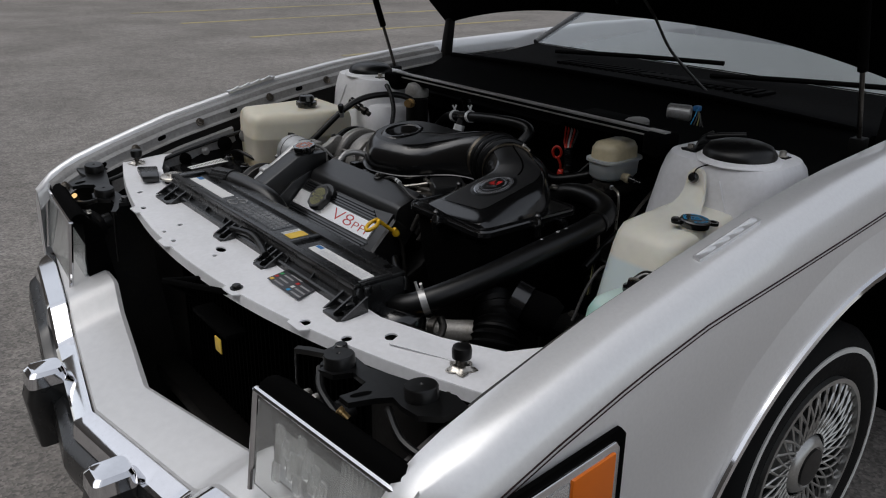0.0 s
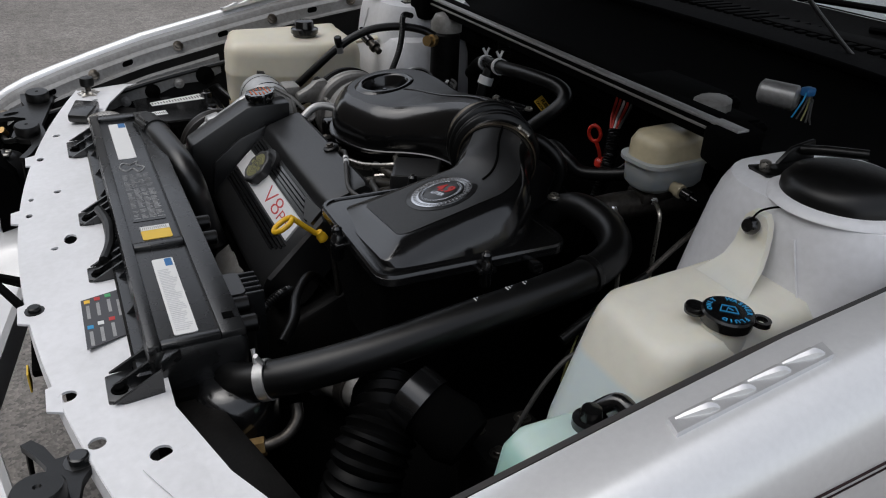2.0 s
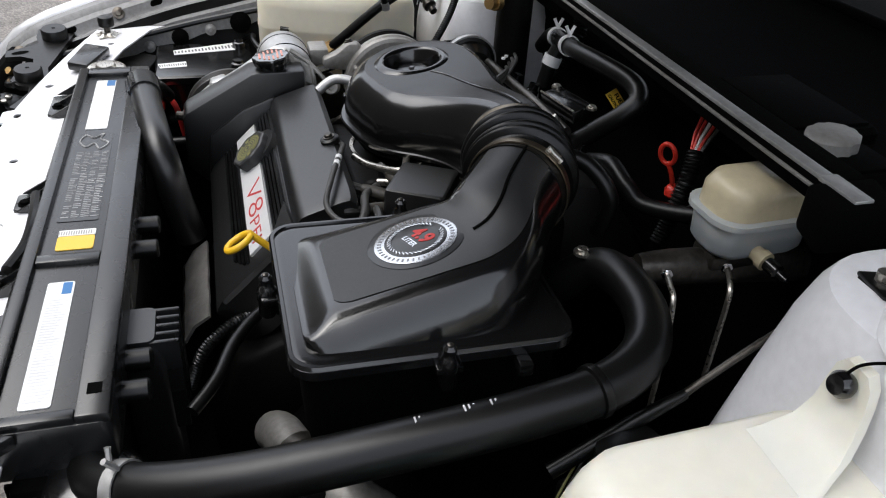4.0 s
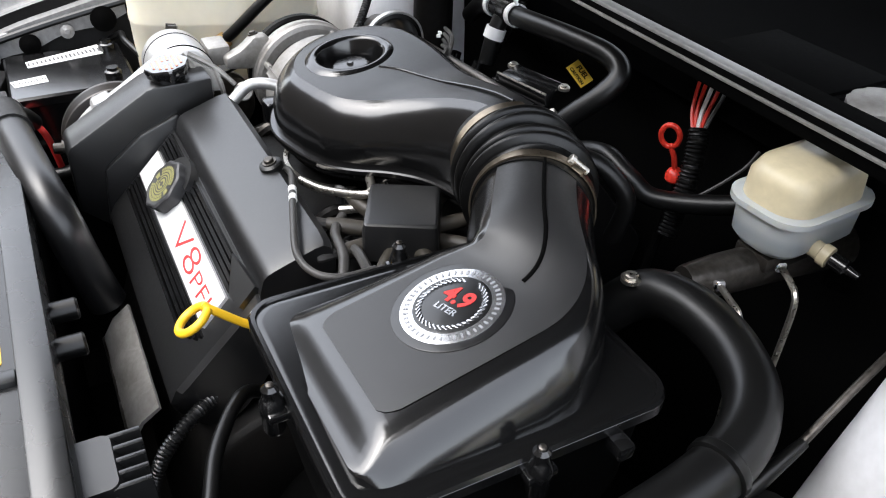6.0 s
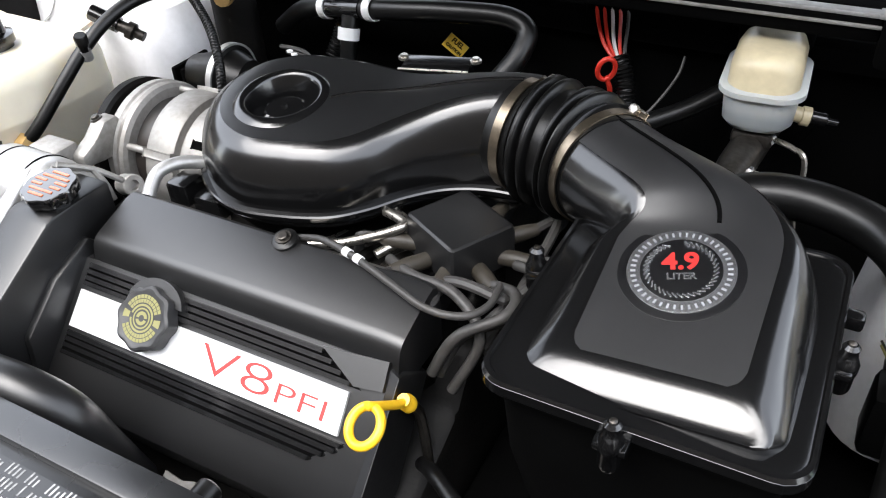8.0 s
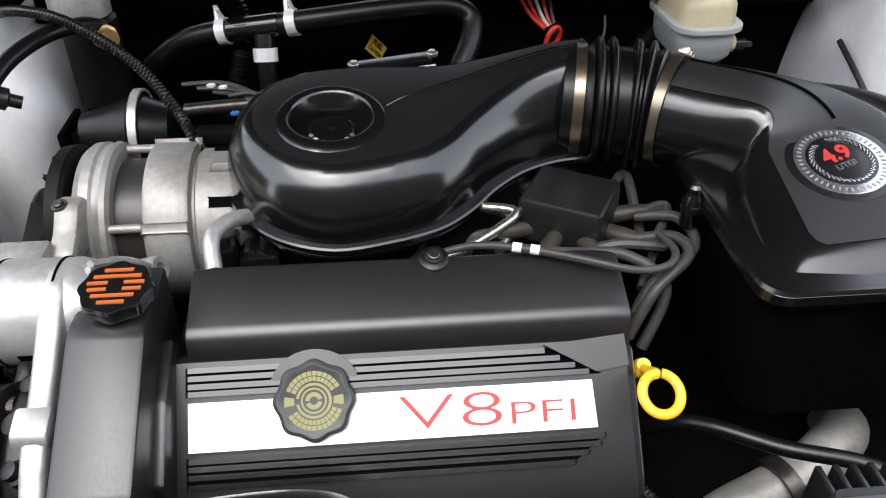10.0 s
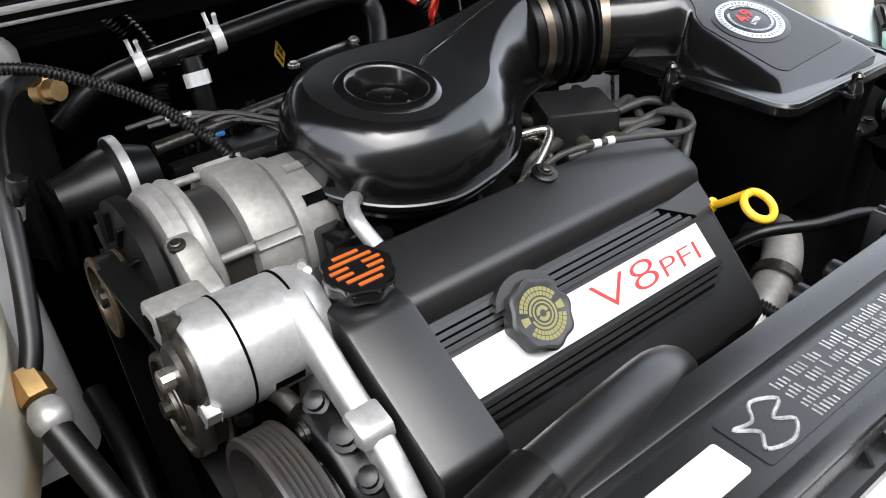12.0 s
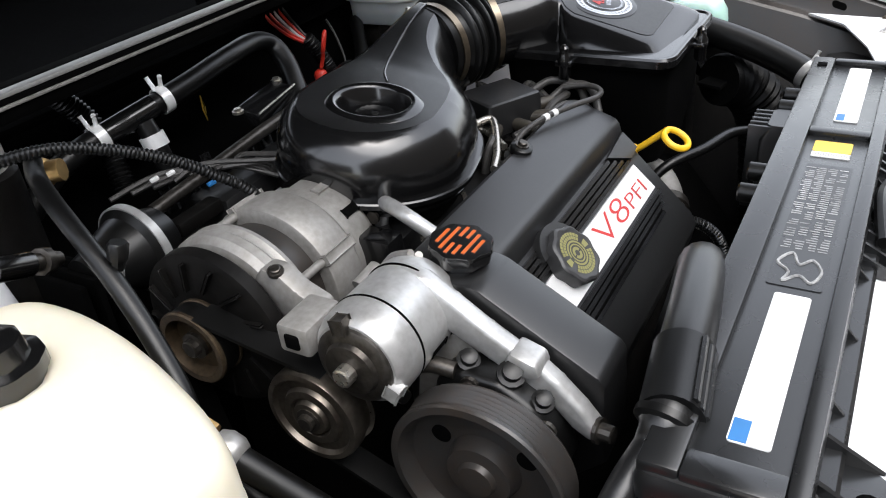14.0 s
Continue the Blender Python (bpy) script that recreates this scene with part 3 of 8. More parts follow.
def tower(side, cx, cy, top):
    bm = bmesh.new()
    levels = []
    for z, x0, x1, y0, y1, r in ((top - 0.41, cx - 0.17, 0.78, cy - 0.13, cy + 0.24, 0.06), (top - 0.21, cx - 0.152, 0.775, cy - 0.105, cy + 0.20, 0.065), (top - 0.11, cx - 0.148, 0.77, cy - 0.088, cy + 0.17, 0.07), (top - 0.045, cx - 0.1465, 0.768, cy - 0.080, cy + 0.15, 0.075),
                                 (top - 0.02, cx - 0.145, 0.765, cy - 0.076, cy + 0.145, 0.08), (top - 0.004, cx - 0.138, 0.758, cy - 0.070, cy + 0.13, 0.075), (top, cx - 0.124, 0.745, cy - 0.056, cy + 0.11, 0.06)):
        e = min(0.018, (top - z) * 0.12) if side > 0 else 0.0
        pts = rounded(x0 - e, x1, y0, y1, r, 7)
        levels.append((z, [(side * p[0], p[1]) for p in pts]))
    stack(bm, levels)
    ob = part("strut_tower", bm, PRIMER, car, "pale grey painted strut tower with smudges", sharp=30)
    bm = bmesh.new()
    lathe(bm, (side * cx, cy, top - 0.003), (0, 0, 1), [(0, 0.080), (0.005, 0.077), (0.008, 0.070)], 40)
    part("mount_ring", bm, PRIMER, ob)
    bm = bmesh.new()
    lathe(bm, (side * cx, cy, top + 0.003), (0, 0, 1), [(0, 0.067), (0.010, 0.0665), (0.021, 0.058), (0.027, 0.042), (0.030, 0.02), (0.0305, 0.004)], 40)
    part("mount_cap", bm, RUBBER, ob, "black domed rubber strut cap")
    for dx, dy in ((-0.09 * side, -0.025), (0.046 * side, 0.072)):
        bm = bmesh.new()
        box(bm, side * cx + dx - 0.013, side * cx + dx + 0.013, cy + dy - 0.011, cy + dy + 0.011, top - 0.008, top + 0.002, 0.001)
        part("tab", bm, GRIME, ob)
        bolt((side * cx + dx, cy + dy, top + 0.002), (0, 0, 1), 0.0065, ob, h=0.010)
    # pressed crease and seam patch on the face
    bm = bmesh.new()
    tube(bm, [(side * (cx + 0.015), cy - 0.080, top - 0.028), (side * (cx + 0.045), cy - 0.087, top - 0.09), (side * (cx + 0.075), cy - 0.093, top - 0.12), (side * (cx + 0.085), cy - 0.10, top - 0.16)], 0.0013, sides=8)
    part("seam", bm, PRIMER, ob)
    return ob


tower(1, 0.672, 0.953, 1.018)
tower(-1, 0.635, 0.99, 1.000)
clip = thing("tower_bracket", (0.585, 0.945, 1.018), "small black bracket with a bolt on the strut tower", "bracket")
bm = bmesh.new()
prism(bm, [(0.566, 0.918), (0.600, 0.914), (0.612, 0.945), (0.600, 1.010), (0.572, 1.012), (0.575, 0.950)], 1.0185, 1.0225, "z", 0.0015)
part("plate", bm, RUBBER, clip)
bm = bmesh.new()
prism(bm, [(0.950, 1.022), (1.010, 1.022), (1.006, 1.046), (0.970, 1.040)], 0.574, 0.580, "x", 0.002)
part("upright", bm, RUBBER, clip)
bm = bmesh.new()
tube(bm, [(0.580, 0.985, 1.036), (0.605, 0.995, 1.042), (0.640, 1.02, 1.046)], 0.006, sides=10)
part("arm", bm, RUBBER, clip)
lead = thing("tower_lead", (0.648, 0.868, 1.000), "thin black wire lying on the strut tower", "wire")
bm = bmesh.new()
tube(bm, [(0.643, 0.856, 0.997), (0.645, 0.864, 1.006), (0.652, 0.878, 1.011), (0.668, 0.888, 1.017), (0.684, 0.892, 1.019)], 0.0012, sides=6)
part("cable", bm, MATTE, lead)
# lower inner panel beside the passenger tower
bm = bmesh.new()
stack(bm, [(0.55, -0.66, -0.43, 0.88, 1.12, 0.05), (0.82, -0.66, -0.442, 0.89, 1.12, 0.05), (0.90, -0.66, -0.452, 0.90, 1.12, 0.05), (0.925, -0.66, -0.47, 0.915, 1.11, 0.04), (0.932, -0.66, -0.49, 0.93, 1.10, 0.03)])
part("inner_panel", bm, PRIMER, car, "grey painted inner panel below the strut tower", sharp=30)

# radiator support: a bowed panel with punched holes
def bowed(x):
    return 0.120 + 0.225 * x * x


def sup_z(y):
    return 0.800 + 0.085 * (y - 0.146)


bm = bmesh.new()
front = [(x / 40 * 0.77, bowed(x / 40 * 0.77)) for x in range(-40, 41)]
outline = front + [(0.752, 0.33), (0.735, 0.405), (0.70, 0.345), (0.60, 0.30), (0.48, 0.268), (-0.48, 0.268), (-0.60, 0.30), (-0.70, 0.345), (-0.735, 0.405), (-0.752, 0.33)]
holes = [(0.023, 0.190, 0.016, 0.009), (0.043, 0.168, 0.005, 0.005), (0.408, 0.166, 0.010, 0.010), (0.500, 0.189, 0.009, 0.009), (0.544, 0.244, 0.011, 0.011), (0.560, 0.252, 0.004, 0.004), (0.640, 0.275, 0.006, 0.006),
         (-0.092, 0.136, 0.007, 0.005), (-0.155, 0.140, 0.006, 0.004), (-0.168, 0.180, 0.006, 0.006), (-0.335, 0.158, 0.009, 0.006), (-0.45, 0.19, 0.007, 0.007), (-0.545, 0.25, 0.010, 0.010), (-0.64, 0.275, 0.006, 0.006)]
loops = [outline] + [[(cx + a * math.cos(2 * math.pi * k / 14), cy + b * math.sin(2 * math.pi * k / 14)) for k in range(14)] for cx, cy, a, b in holes]
edges = []
for lp in loops:
    vs = [bm.verts.new((x, y, sup_z(y))) for x, y in lp]
    edges += [bm.edges.new((vs[i], vs[(i + 1) % len(vs)])) for i in range(len(vs))]
bmesh.ops.triangle_fill(bm, use_beauty=True, edges=edges, normal=(0, 0, 1))
ex = bmesh.ops.extrude_face_region(bm, geom=list(bm.faces))
for v in ex["geom"]:
    if isinstance(v, bmesh.types.BMVert):
        v.co.z -= 0.003
support = part("radiator_support", bm, PRIMER, car, "pale silver painted radiator support panel with punched holes", sharp=25)
# its folded front lip
bm = bmesh.new()
rings = [[(x, y - 0.001, sup_z(y) - 0.001), (x, y - 0.003, sup_z(y) - 0.02), (x, y + 0.002, sup_z(y) - 0.022), (x, y + 0.004, sup_z(y) - 0.003)] for x, y in front]
skin(bm, rings)
part("lip", bm, PRIMER, support)
# ears of the front edge
for x in (-0.335, -0.095, 0.21, 0.405):
    bm = bmesh.new()
    y = bowed(x)
    prism(bm, [(x - 0.028, y + 0.004), (x - 0.02, y - 0.012), (x + 0.02, y - 0.012), (x + 0.028, y + 0.004)], sup_z(y) - 0.003, sup_z(y) - 0.0002, "z")
    part("ear", bm, PRIMER, support)
bolt((0.208, 0.138, sup_z(0.138)), (0, 0, 1), 0.008, support, RUBBER, h=0.006)
# lower frame and dark panels of the open nose
bm = bmesh.new()
box(bm, -0.44, 0.44, 0.27, 0.30, 0.28, 0.79, 0.004)
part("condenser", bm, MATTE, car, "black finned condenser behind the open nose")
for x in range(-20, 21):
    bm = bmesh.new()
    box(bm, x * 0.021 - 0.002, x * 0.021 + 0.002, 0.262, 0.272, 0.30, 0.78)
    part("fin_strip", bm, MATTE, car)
for s in (-1, 1):
    bm = bmesh.new()
    prism(bm, [(0.44, 0.27), (0.62, 0.26), (0.66, 0.33), (0.64, 0.36), (0.44, 0.31)] if s > 0 else [(-0.44, 0.27), (-0.62, 0.26), (-0.66, 0.33), (-0.64, 0.36), (-0.44, 0.31)], 0.25, 0.785, "z", 0.004)
    part("side_baffle", bm, GRIME, car)
bm = bmesh.new()
box(bm, -0.62, 0.62, 0.20, 0.28, 0.24, 0.29, 0.01)
part("lower_crossmember", bm, GRIME, car)
# latch brace rods
for a, b in (((0.205, 0.135, 0.788), (0.012, 0.072, 0.762)), ((0.12, 0.15, 0.786), (0.012, 0.072, 0.762)), ((0.012, 0.072, 0.762), (-0.03, 0.14, 0.70))):
    bm = bmesh.new()
    tube(bm, [a, b], 0.006, n=2, sides=8, smooth=False)
    part("brace_rod", bm, MATTE, car)
bm = bmesh.new()
box(bm, 0.03, 0.19, 0.116, 0.16, 0.688, 0.700, 0.004)
part("latch_bracket", bm, MATTE, car)
bm = bmesh.new()
box(bm, 0.155, 0.180, 0.108, 0.111, 0.660, 0.690, 0.001)
part("tag", bm, AMBERPAPER, car, "small yellow tag on the latch bracket")
bm = bmesh.new()
prism(bm, [(0.565, 0.225), (0.70, 0.285), (0.68, 0.305), (0.545, 0.268)], sup_z(0.26) + 0.0006, sup_z(0.26) + 0.0018, "z")
part("impressed_plate", bm, PRIMER, support)

# coloured fluid chart on the support
chart = thing("fluid_label", (0.27, 0.21, sup_z(0.21)), "dark sticker with small coloured squares on the radiator support", "label")
bm = bmesh.new()
prism(bm, [(0.222, 0.192), (0.337, 0.192), (0.318, 0.245), (0.207, 0.245)], sup_z(0.24) + 0.001, sup_z(0.24) + 0.0018, "z")
part("sticker", bm, DARKLABEL, chart)
zc = sup_z(0.24) + 0.0019
for i, (cx, cy, mt) in enumerate(((0.228, 0.199, YELLOW), (0.224, 0.211, REDINK), (0.220, 0.224, GREEN), (0.290, 0.199, CYAN), (0.284, 0.211, PAPER), (0.279, 0.224, REDINK))):
    bm = bmesh.new()
    box(bm, cx - 0.004, cx + 0.004, cy - 0.0035, cy + 0.0035, zc - 0.0005, zc + 0.0003)
    part("swatch", bm, mt, chart)
    bm = bmesh.new()
    box(bm, cx + 0.010, cx + 0.042, cy - 0.002, cy + 0.002, zc - 0.0005, zc + 0.0002)
    part("text_bar", bm, GREYINK, chart)
bm = bmesh.new()
box(bm, 0.235, 0.275, 0.233, 0.240, zc - 0.0005, zc + 0.0002)
part("text_bar", bm, GREYINK, chart)


def bump_stop(side):
    ob = thing("hood_bumper", (side * 0.675, 0.275, sup_z(0.275)), "black rubber hood bumper on a threaded post", "hood bumper", "hood bumpers")
    x, y, z = side * 0.691, 0.266, sup_z(0.27)
    bm = bmesh.new()
    lathe(bm, (x, y, z + 0.018), (0, 0, 1), [(0, 0.012), (0.002, 0.0145), (0.014, 0.0150), (0.019, 0.0135), (0.021, 0.009), (0.0212, 0.002)], 24)
    part("pad", bm, RUBBER, ob)
    bm = bmesh.new()
    lathe(bm, (x, y, z), (0, 0, 1), [(0, 0.006), (0.02, 0.006)], 12)
    part("post", bm, DARKSTEEL, ob)
    bm = bmesh.new()
    lathe(bm, (x, y, z), (0, 0, 1), [(0, 0.020), (0.002, 0.021), (0.005, 0.013), (0.008, 0.011)], 20, 5, 0.22)
    part("clip", bm, STEEL, ob, "crumpled bright spring clip")


bump_stop(1)
bump_stop(-1)


def headlamp(side):
    ob = thing("headlamp", (side * 0.66, 0.08, 0.60), "rectangular glass headlamp with chrome bezel and black cover", "headlamp", "headlamps")
    x0, x1 = 0.497, 0.838

    def face(x, z, dy=0.0):
        """A point of the lamp's raked front."""
        return (side * x, 0.012 + (z - 0.61) * 0.13 + (x - x0) * 0.085 + dy, z)

    def slab(name, corners, dy, thick, material, label=""):
        bm = bmesh.new()
        fr = [bm.verts.new(face(x, z, dy)) for x, z in corners]
        bk = [bm.verts.new(face(x, z, dy + thick)) for x, z in corners]
        bm.faces.new(fr)
        bm.faces.new(list(reversed(bk)))
        for i in range(4):
            bm.faces.new((fr[i], bk[i], bk[(i + 1) % 4], fr[(i + 1) % 4]))
        return part(name, bm, material, ob, label)

    bm = bmesh.new()
    rings = []
    for k in range(9):
        x = x0 + (x1 - x0) * k / 8
        sk = (x - x0) * 0.085
        rings.append([(side * x, 0.055 + sk, 0.60), (side * x, 0.060 + sk, 0.765), (side * x, 0.075 + sk, 0.770), (side * x, 0.10 + sk, 0.74), (side * x, 0.12 + sk, 0.60)])
    skin(bm, rings)
    part("housing", bm, MATTE, ob)
    bm = bmesh.new()
    rings = []
    for k in range(13):
        x = x0 + 0.004 + (x1 - x0 - 0.006) * k / 12
        sk = (x - x0) * 0.085
        e = 0.6 if k in (0, 12) else 1
        rings.append([(side * x, 0.034 + sk, 0.771), (side * x, 0.039 + sk, 0.771 + 0.014 * e), (side * x, 0.048 + sk, 0.771 + 0.021 * e), (side * x, 0.058 + sk, 0.771 + 0.022 * e), (side * x, 0.067 + sk, 0.771 + 0.016 * e), (side * x, 0.076 + sk, 0.762), (side * x, 0.05 + sk, 0.760)])
    skin(bm, rings)
    part("top_cover", bm, MATTE, ob, "matt black rolled cover")
    lens = slab("lens", [(x0 + 0.008, 0.612), (x1 - 0.008, 0.612), (x1 - 0.008, 0.764), (x0 + 0.008, 0.764)], 0.0, 0.005, LENS)
    lens.visible_shadow = False
    slab("reflector", [(x0 + 0.010, 0.615), (x1 - 0.010, 0.615), (x1 - 0.010, 0.762), (x0 + 0.010, 0.762)], 0.034, 0.004, REFLECTOR)
    for k in range(15):
        xx = x0 + 0.05 + 0.018 * (k % 8) + 0.006 * (k // 8)
        zz = 0.640 + 0.007 * ((k * 5) % 7) + 0.03 * (k // 8)
        slab("prism_block", [(xx, zz), (xx + 0.015, zz), (xx + 0.015, zz + 0.030), (xx, zz + 0.030)], 0.005, 0.0045, LENS).visible_shadow = False
    for k in range(14):
        xx = x0 + 0.21 + 0.009 * k
        slab("flute", [(xx, 0.62), (xx + 0.005, 0.62), (xx + 0.005, 0.755), (xx, 0.755)], 0.005, 0.003, LENS).visible_shadow = False
    for a, b in (((x0, 0.60), (x0, 0.768)), ((x0, 0.768), (x1, 0.768)), ((x1, 0.768), (x1, 0.60))):
        bm = bmesh.new()
        tube(bm, [face(*a), face(*b)], 0.0055, n=2, sides=8, smooth=False)
        part("bezel", bm, CHROME, ob, "chrome bezel strip")
    # rounded lamp shell behind, with its pale clips
    bm = bmesh.new()
    lathe(bm, (side * 0.575, 0.075, 0.715), (0, 1, 0.25), [(0, 0.055), (0.02, 0.052), (0.045, 0.036), (0.055, 0.02), (0.075, 0.018)], 24)
    shell = part("lamp_shell", bm, SATIN, ob)
    for k in (0, 1):
        bm = bmesh.new()
        box(bm, side * (0.548 + 0.020 * k) - 0.006, side * (0.548 + 0.020 * k) + 0.006, 0.084 + 0.004 * k, 0.096 + 0.004 * k, 0.764, 0.770, 0.002)
        part("clip", bm, STEEL, shell, "pale metal clip")
    # flat mounting panel with two adjuster pucks
    def tilt(x):
        return 0.803 + (x - 0.565) * 0.112

    out = [(0.452, 0.128), (0.470, 0.140), (0.498, 0.150), (0.494, 0.172), (0.510, 0.188), (0.545, 0.172), (0.600, 0.164), (0.700, 0.186), (0.760, 0.200), (0.800, 0.190), (0.795, 0.150), (0.770, 0.128), (0.735, 0.128), (0.705, 0.135), (0.690, 0.115), (0.676, 0.082), (0.650, 0.084), (0.652, 0.110), (0.640, 0.134), (0.600, 0.138), (0.586, 0.112), (0.555, 0.106), (0.535, 0.122), (0.530, 0.140), (0.508, 0.142), (0.480, 0.130), (0.458, 0.118)]
    bm = bmesh.new()
    top = [bm.verts.new((side * x, y, tilt(x))) for x, y in out]
    low = [bm.verts.new((side * x, y, tilt(x) - 0.009)) for x, y in out]
    bm.faces.new(top)
    bm.faces.new(list(reversed(low)))
    for i in range(len(out)):
        bm.faces.new((top[i], low[i], low[(i + 1) % len(out)], top[(i + 1) % len(out)]))
    mp = part("mount_panel", bm, RUBBER, ob, "matt black mounting panel")
    for px, py in ((0.565, 0.137), (0.732, 0.163)):
        bm = bmesh.new()
        lathe(bm, (side * px, py, tilt(px) - 0.002), (side * -0.11, 0, 1), [(0, 0.024), (0.018, 0.024), (0.021, 0.022), (0.0215, 0.004), (0.0195, 0.002)], 28)
        part("adjuster", bm, RUBBER, mp)
    bm = bmesh.new()
    o = [(0.667 + 0.006 * math.cos(2 * math.pi * k / 14) + 0.012 * math.sin(2 * math.pi * k / 14) * 0.35, 0.108 + 0.015 * math.sin(2 * math.pi * k / 14)) for k in range(14)]
    bm.faces.new([bm.verts.new((side * x, y, tilt(x) + 0.0008)) for x, y in o])
    part("slot", bm, MATTE, mp)
    for pts in (((0.545, 0.115, 0.798), (0.58, 0.095, 0.785), (0.63, 0.088, 0.775), (0.66, 0.085, 0.772)), ((0.70, 0.13, 0.80), (0.76, 0.11, 0.79), (0.81, 0.12, 0.78)), ((0.74, 0.20, 0.815), (0.79, 0.18, 0.815), (0.82, 0.16, 0.80)), ((0.455, 0.124, 0.787), (0.456, 0.122, 0.75), (0.46, 0.12, 0.66))):
        bm = bmesh.new()
        tube(bm, [(side * p[0], p[1], p[2]) for p in pts], 0.006 if pts[0][0] > 0.5 else 0.003, sides=8)
        part("strut", bm, RUBBER, ob)
    bm = bmesh.new()
    lathe(bm, (side * 0.656, 0.092, 0.776), (side * -0.5, -0.4, 0.65), [(0, 0.006), (0.012, 0.006), (0.013, 0.0075), (0.018, 0.0075)], 10)
    part("adjuster_screw", bm, BRASS, ob, "brass adjusting screw")
    bolt((side * 0.513, 0.171, tilt(0.513)), (0, 0, 1), 0.010, mp, SHROUD)
    if side < 0:
        ob.location.z -= 0.025
    return ob


headlamp(1)
headlamp(-1)

# bumper
bumper = thing("front_bumper", (0, -0.05, 0.45), "silver front bumper with chrome band and rubber guards", "bumper")
def bump_y(x, row):
    """How far back the bumper's edges lie: 0 outer, 1 seam, 2 inner."""
    a = abs(x)
    ends = max(0, a - 0.72) ** 2 * 5
    y = (-0.127 + 0.150 * a, -0.088 + 0.165 * a, 0.021 + 0.190 * min(a, 0.42) + 0.03 * max(0, a - 0.42))[row]
    return y + ends


def bump_rise(x):
    """The bumper steps up below the lamps."""
    up = min(1, max(0, (abs(x) - 0.34) / 0.10))
    return up * up * (3 - 2 * up)


xs = [x / 60 * 0.90 for x in range(-60, 61)]
bm = bmesh.new()
rings = []
for x in xs:
    k = bump_rise(x)
    zs, zi = 0.522 + 0.055 * k, 0.540 + 0.055 * k + 0.03 * min(abs(x), 0.34)
    ys, yi = bump_y(x, 1), bump_y(x, 2)
    rings.append([(x, ys + 0.004, zs - 0.05), (x, ys + 0.001, zs - 0.004), (x, ys + 0.004, zs + 0.001), (x, ys * 0.5 + yi * 0.5, (zs + zi) / 2 + 0.004), (x, yi - 0.010, zi), (x, yi, zi - 0.006), (x, yi + 0.003, zi - 0.06), (x, yi - 0.008, zi - 0.06)])
skin(bm, rings)
part("fascia", bm, BUMPERSILVER, bumper, sharp=30)
bm = bmesh.new()
rings = []
for x in xs:
    k = bump_rise(x)
    ys, yo = bump_y(x, 1), bump_y(x, 0)
    zs, zo = 0.521 + 0.055 * k, 0.506 + 0.060 * k
    rings.append([(x, ys - 0.0015, zs - 0.02), (x, ys - 0.0015, zs - 0.001), (x, ys - 0.004, zs), (x, yo + 0.006, zo + 0.003), (x, yo, zo - 0.003), (x, yo - 0.006, zo - 0.030), (x, yo + 0.004, zo - 0.036)])
skin(bm, rings)
part("chrome_band", bm, CHROME, bumper, "bright chrome band", sharp=25)
bm = bmesh.new()
rings = []
for x in xs:
    y, z = bump_y(x, 0) + 0.004, 0.470 + 0.060 * bump_rise(x)
    rings.append([(x, y - 0.010, z), (x, y - 0.030, z - 0.012), (x, y - 0.036, z - 0.05), (x, y - 0.026, 0.38), (x, y + 0.01, 0.37), (x, y + 0.01, z)])
skin(bm, rings)
part("rubber_strip", bm, SHROUD, bumper, "dark grey rubber strip")
for gx in (-0.22, 0.22):
    bm = bmesh.new()
    y = bump_y(gx, 0) + 0.035
    stack(bm, [(0.36, gx - 0.035, gx + 0.035, y - 0.105, y - 0.03, 0.012), (0.47, gx - 0.035, gx + 0.035, y - 0.115, y - 0.03, 0.014), (0.502, gx - 0.033, gx + 0.033, y - 0.105, y - 0.03, 0.014)])
    g = part("guard", bm, SHROUD, bumper, "dark rubber bumper guard")
    bm = bmesh.new()
    stack(bm, [(0.500, gx - 0.035, gx + 0.035, y - 0.108, y - 0.028, 0.014), (0.525, gx - 0.034, gx + 0.034, y - 0.104, y - 0.03, 0.014), (0.533, gx - 0.027, gx + 0.027, y - 0.095, y - 0.035, 0.012)])
    part("cap", bm, CHROME, g, "chrome guard cap")
for s in (-1, 1):
    bm = bmesh.new()
    rings = [[(s * 0.884, y, 0.588), (s * 0.898, y, 0.588), (s * 0.906, y, 0.545), (s * 0.906, y, 0.50), (s * 0.884, y, 0.49)] for y in (0.12, 0.3, 0.45, 0.600)]
    skin(bm, rings)
    part("end_cap", bm, SHROUD, bumper, "dark rubber wraparound end")
    bm = bmesh.new()
    rings = [[(s * (0.896 + d), y, 0.589 - d), (s * (0.908 - d * 0.3), y, 0.587 - d), (s * (0.918 - d), y, 0.580 - d), (s * (0.921 - d), y, 0.568), (s * (0.920 - d), y, 0.550 + d), (s * (0.90 + d), y, 0.545 + d)] for y, d in ((0.12, 0), (0.3, 0), (0.45, 0), (0.605, 0), (0.613, 0.003), (0.616, 0.008))]
    skin(bm, rings)
    part("end_trim", bm, CHROME, bumper, "chrome side trim")

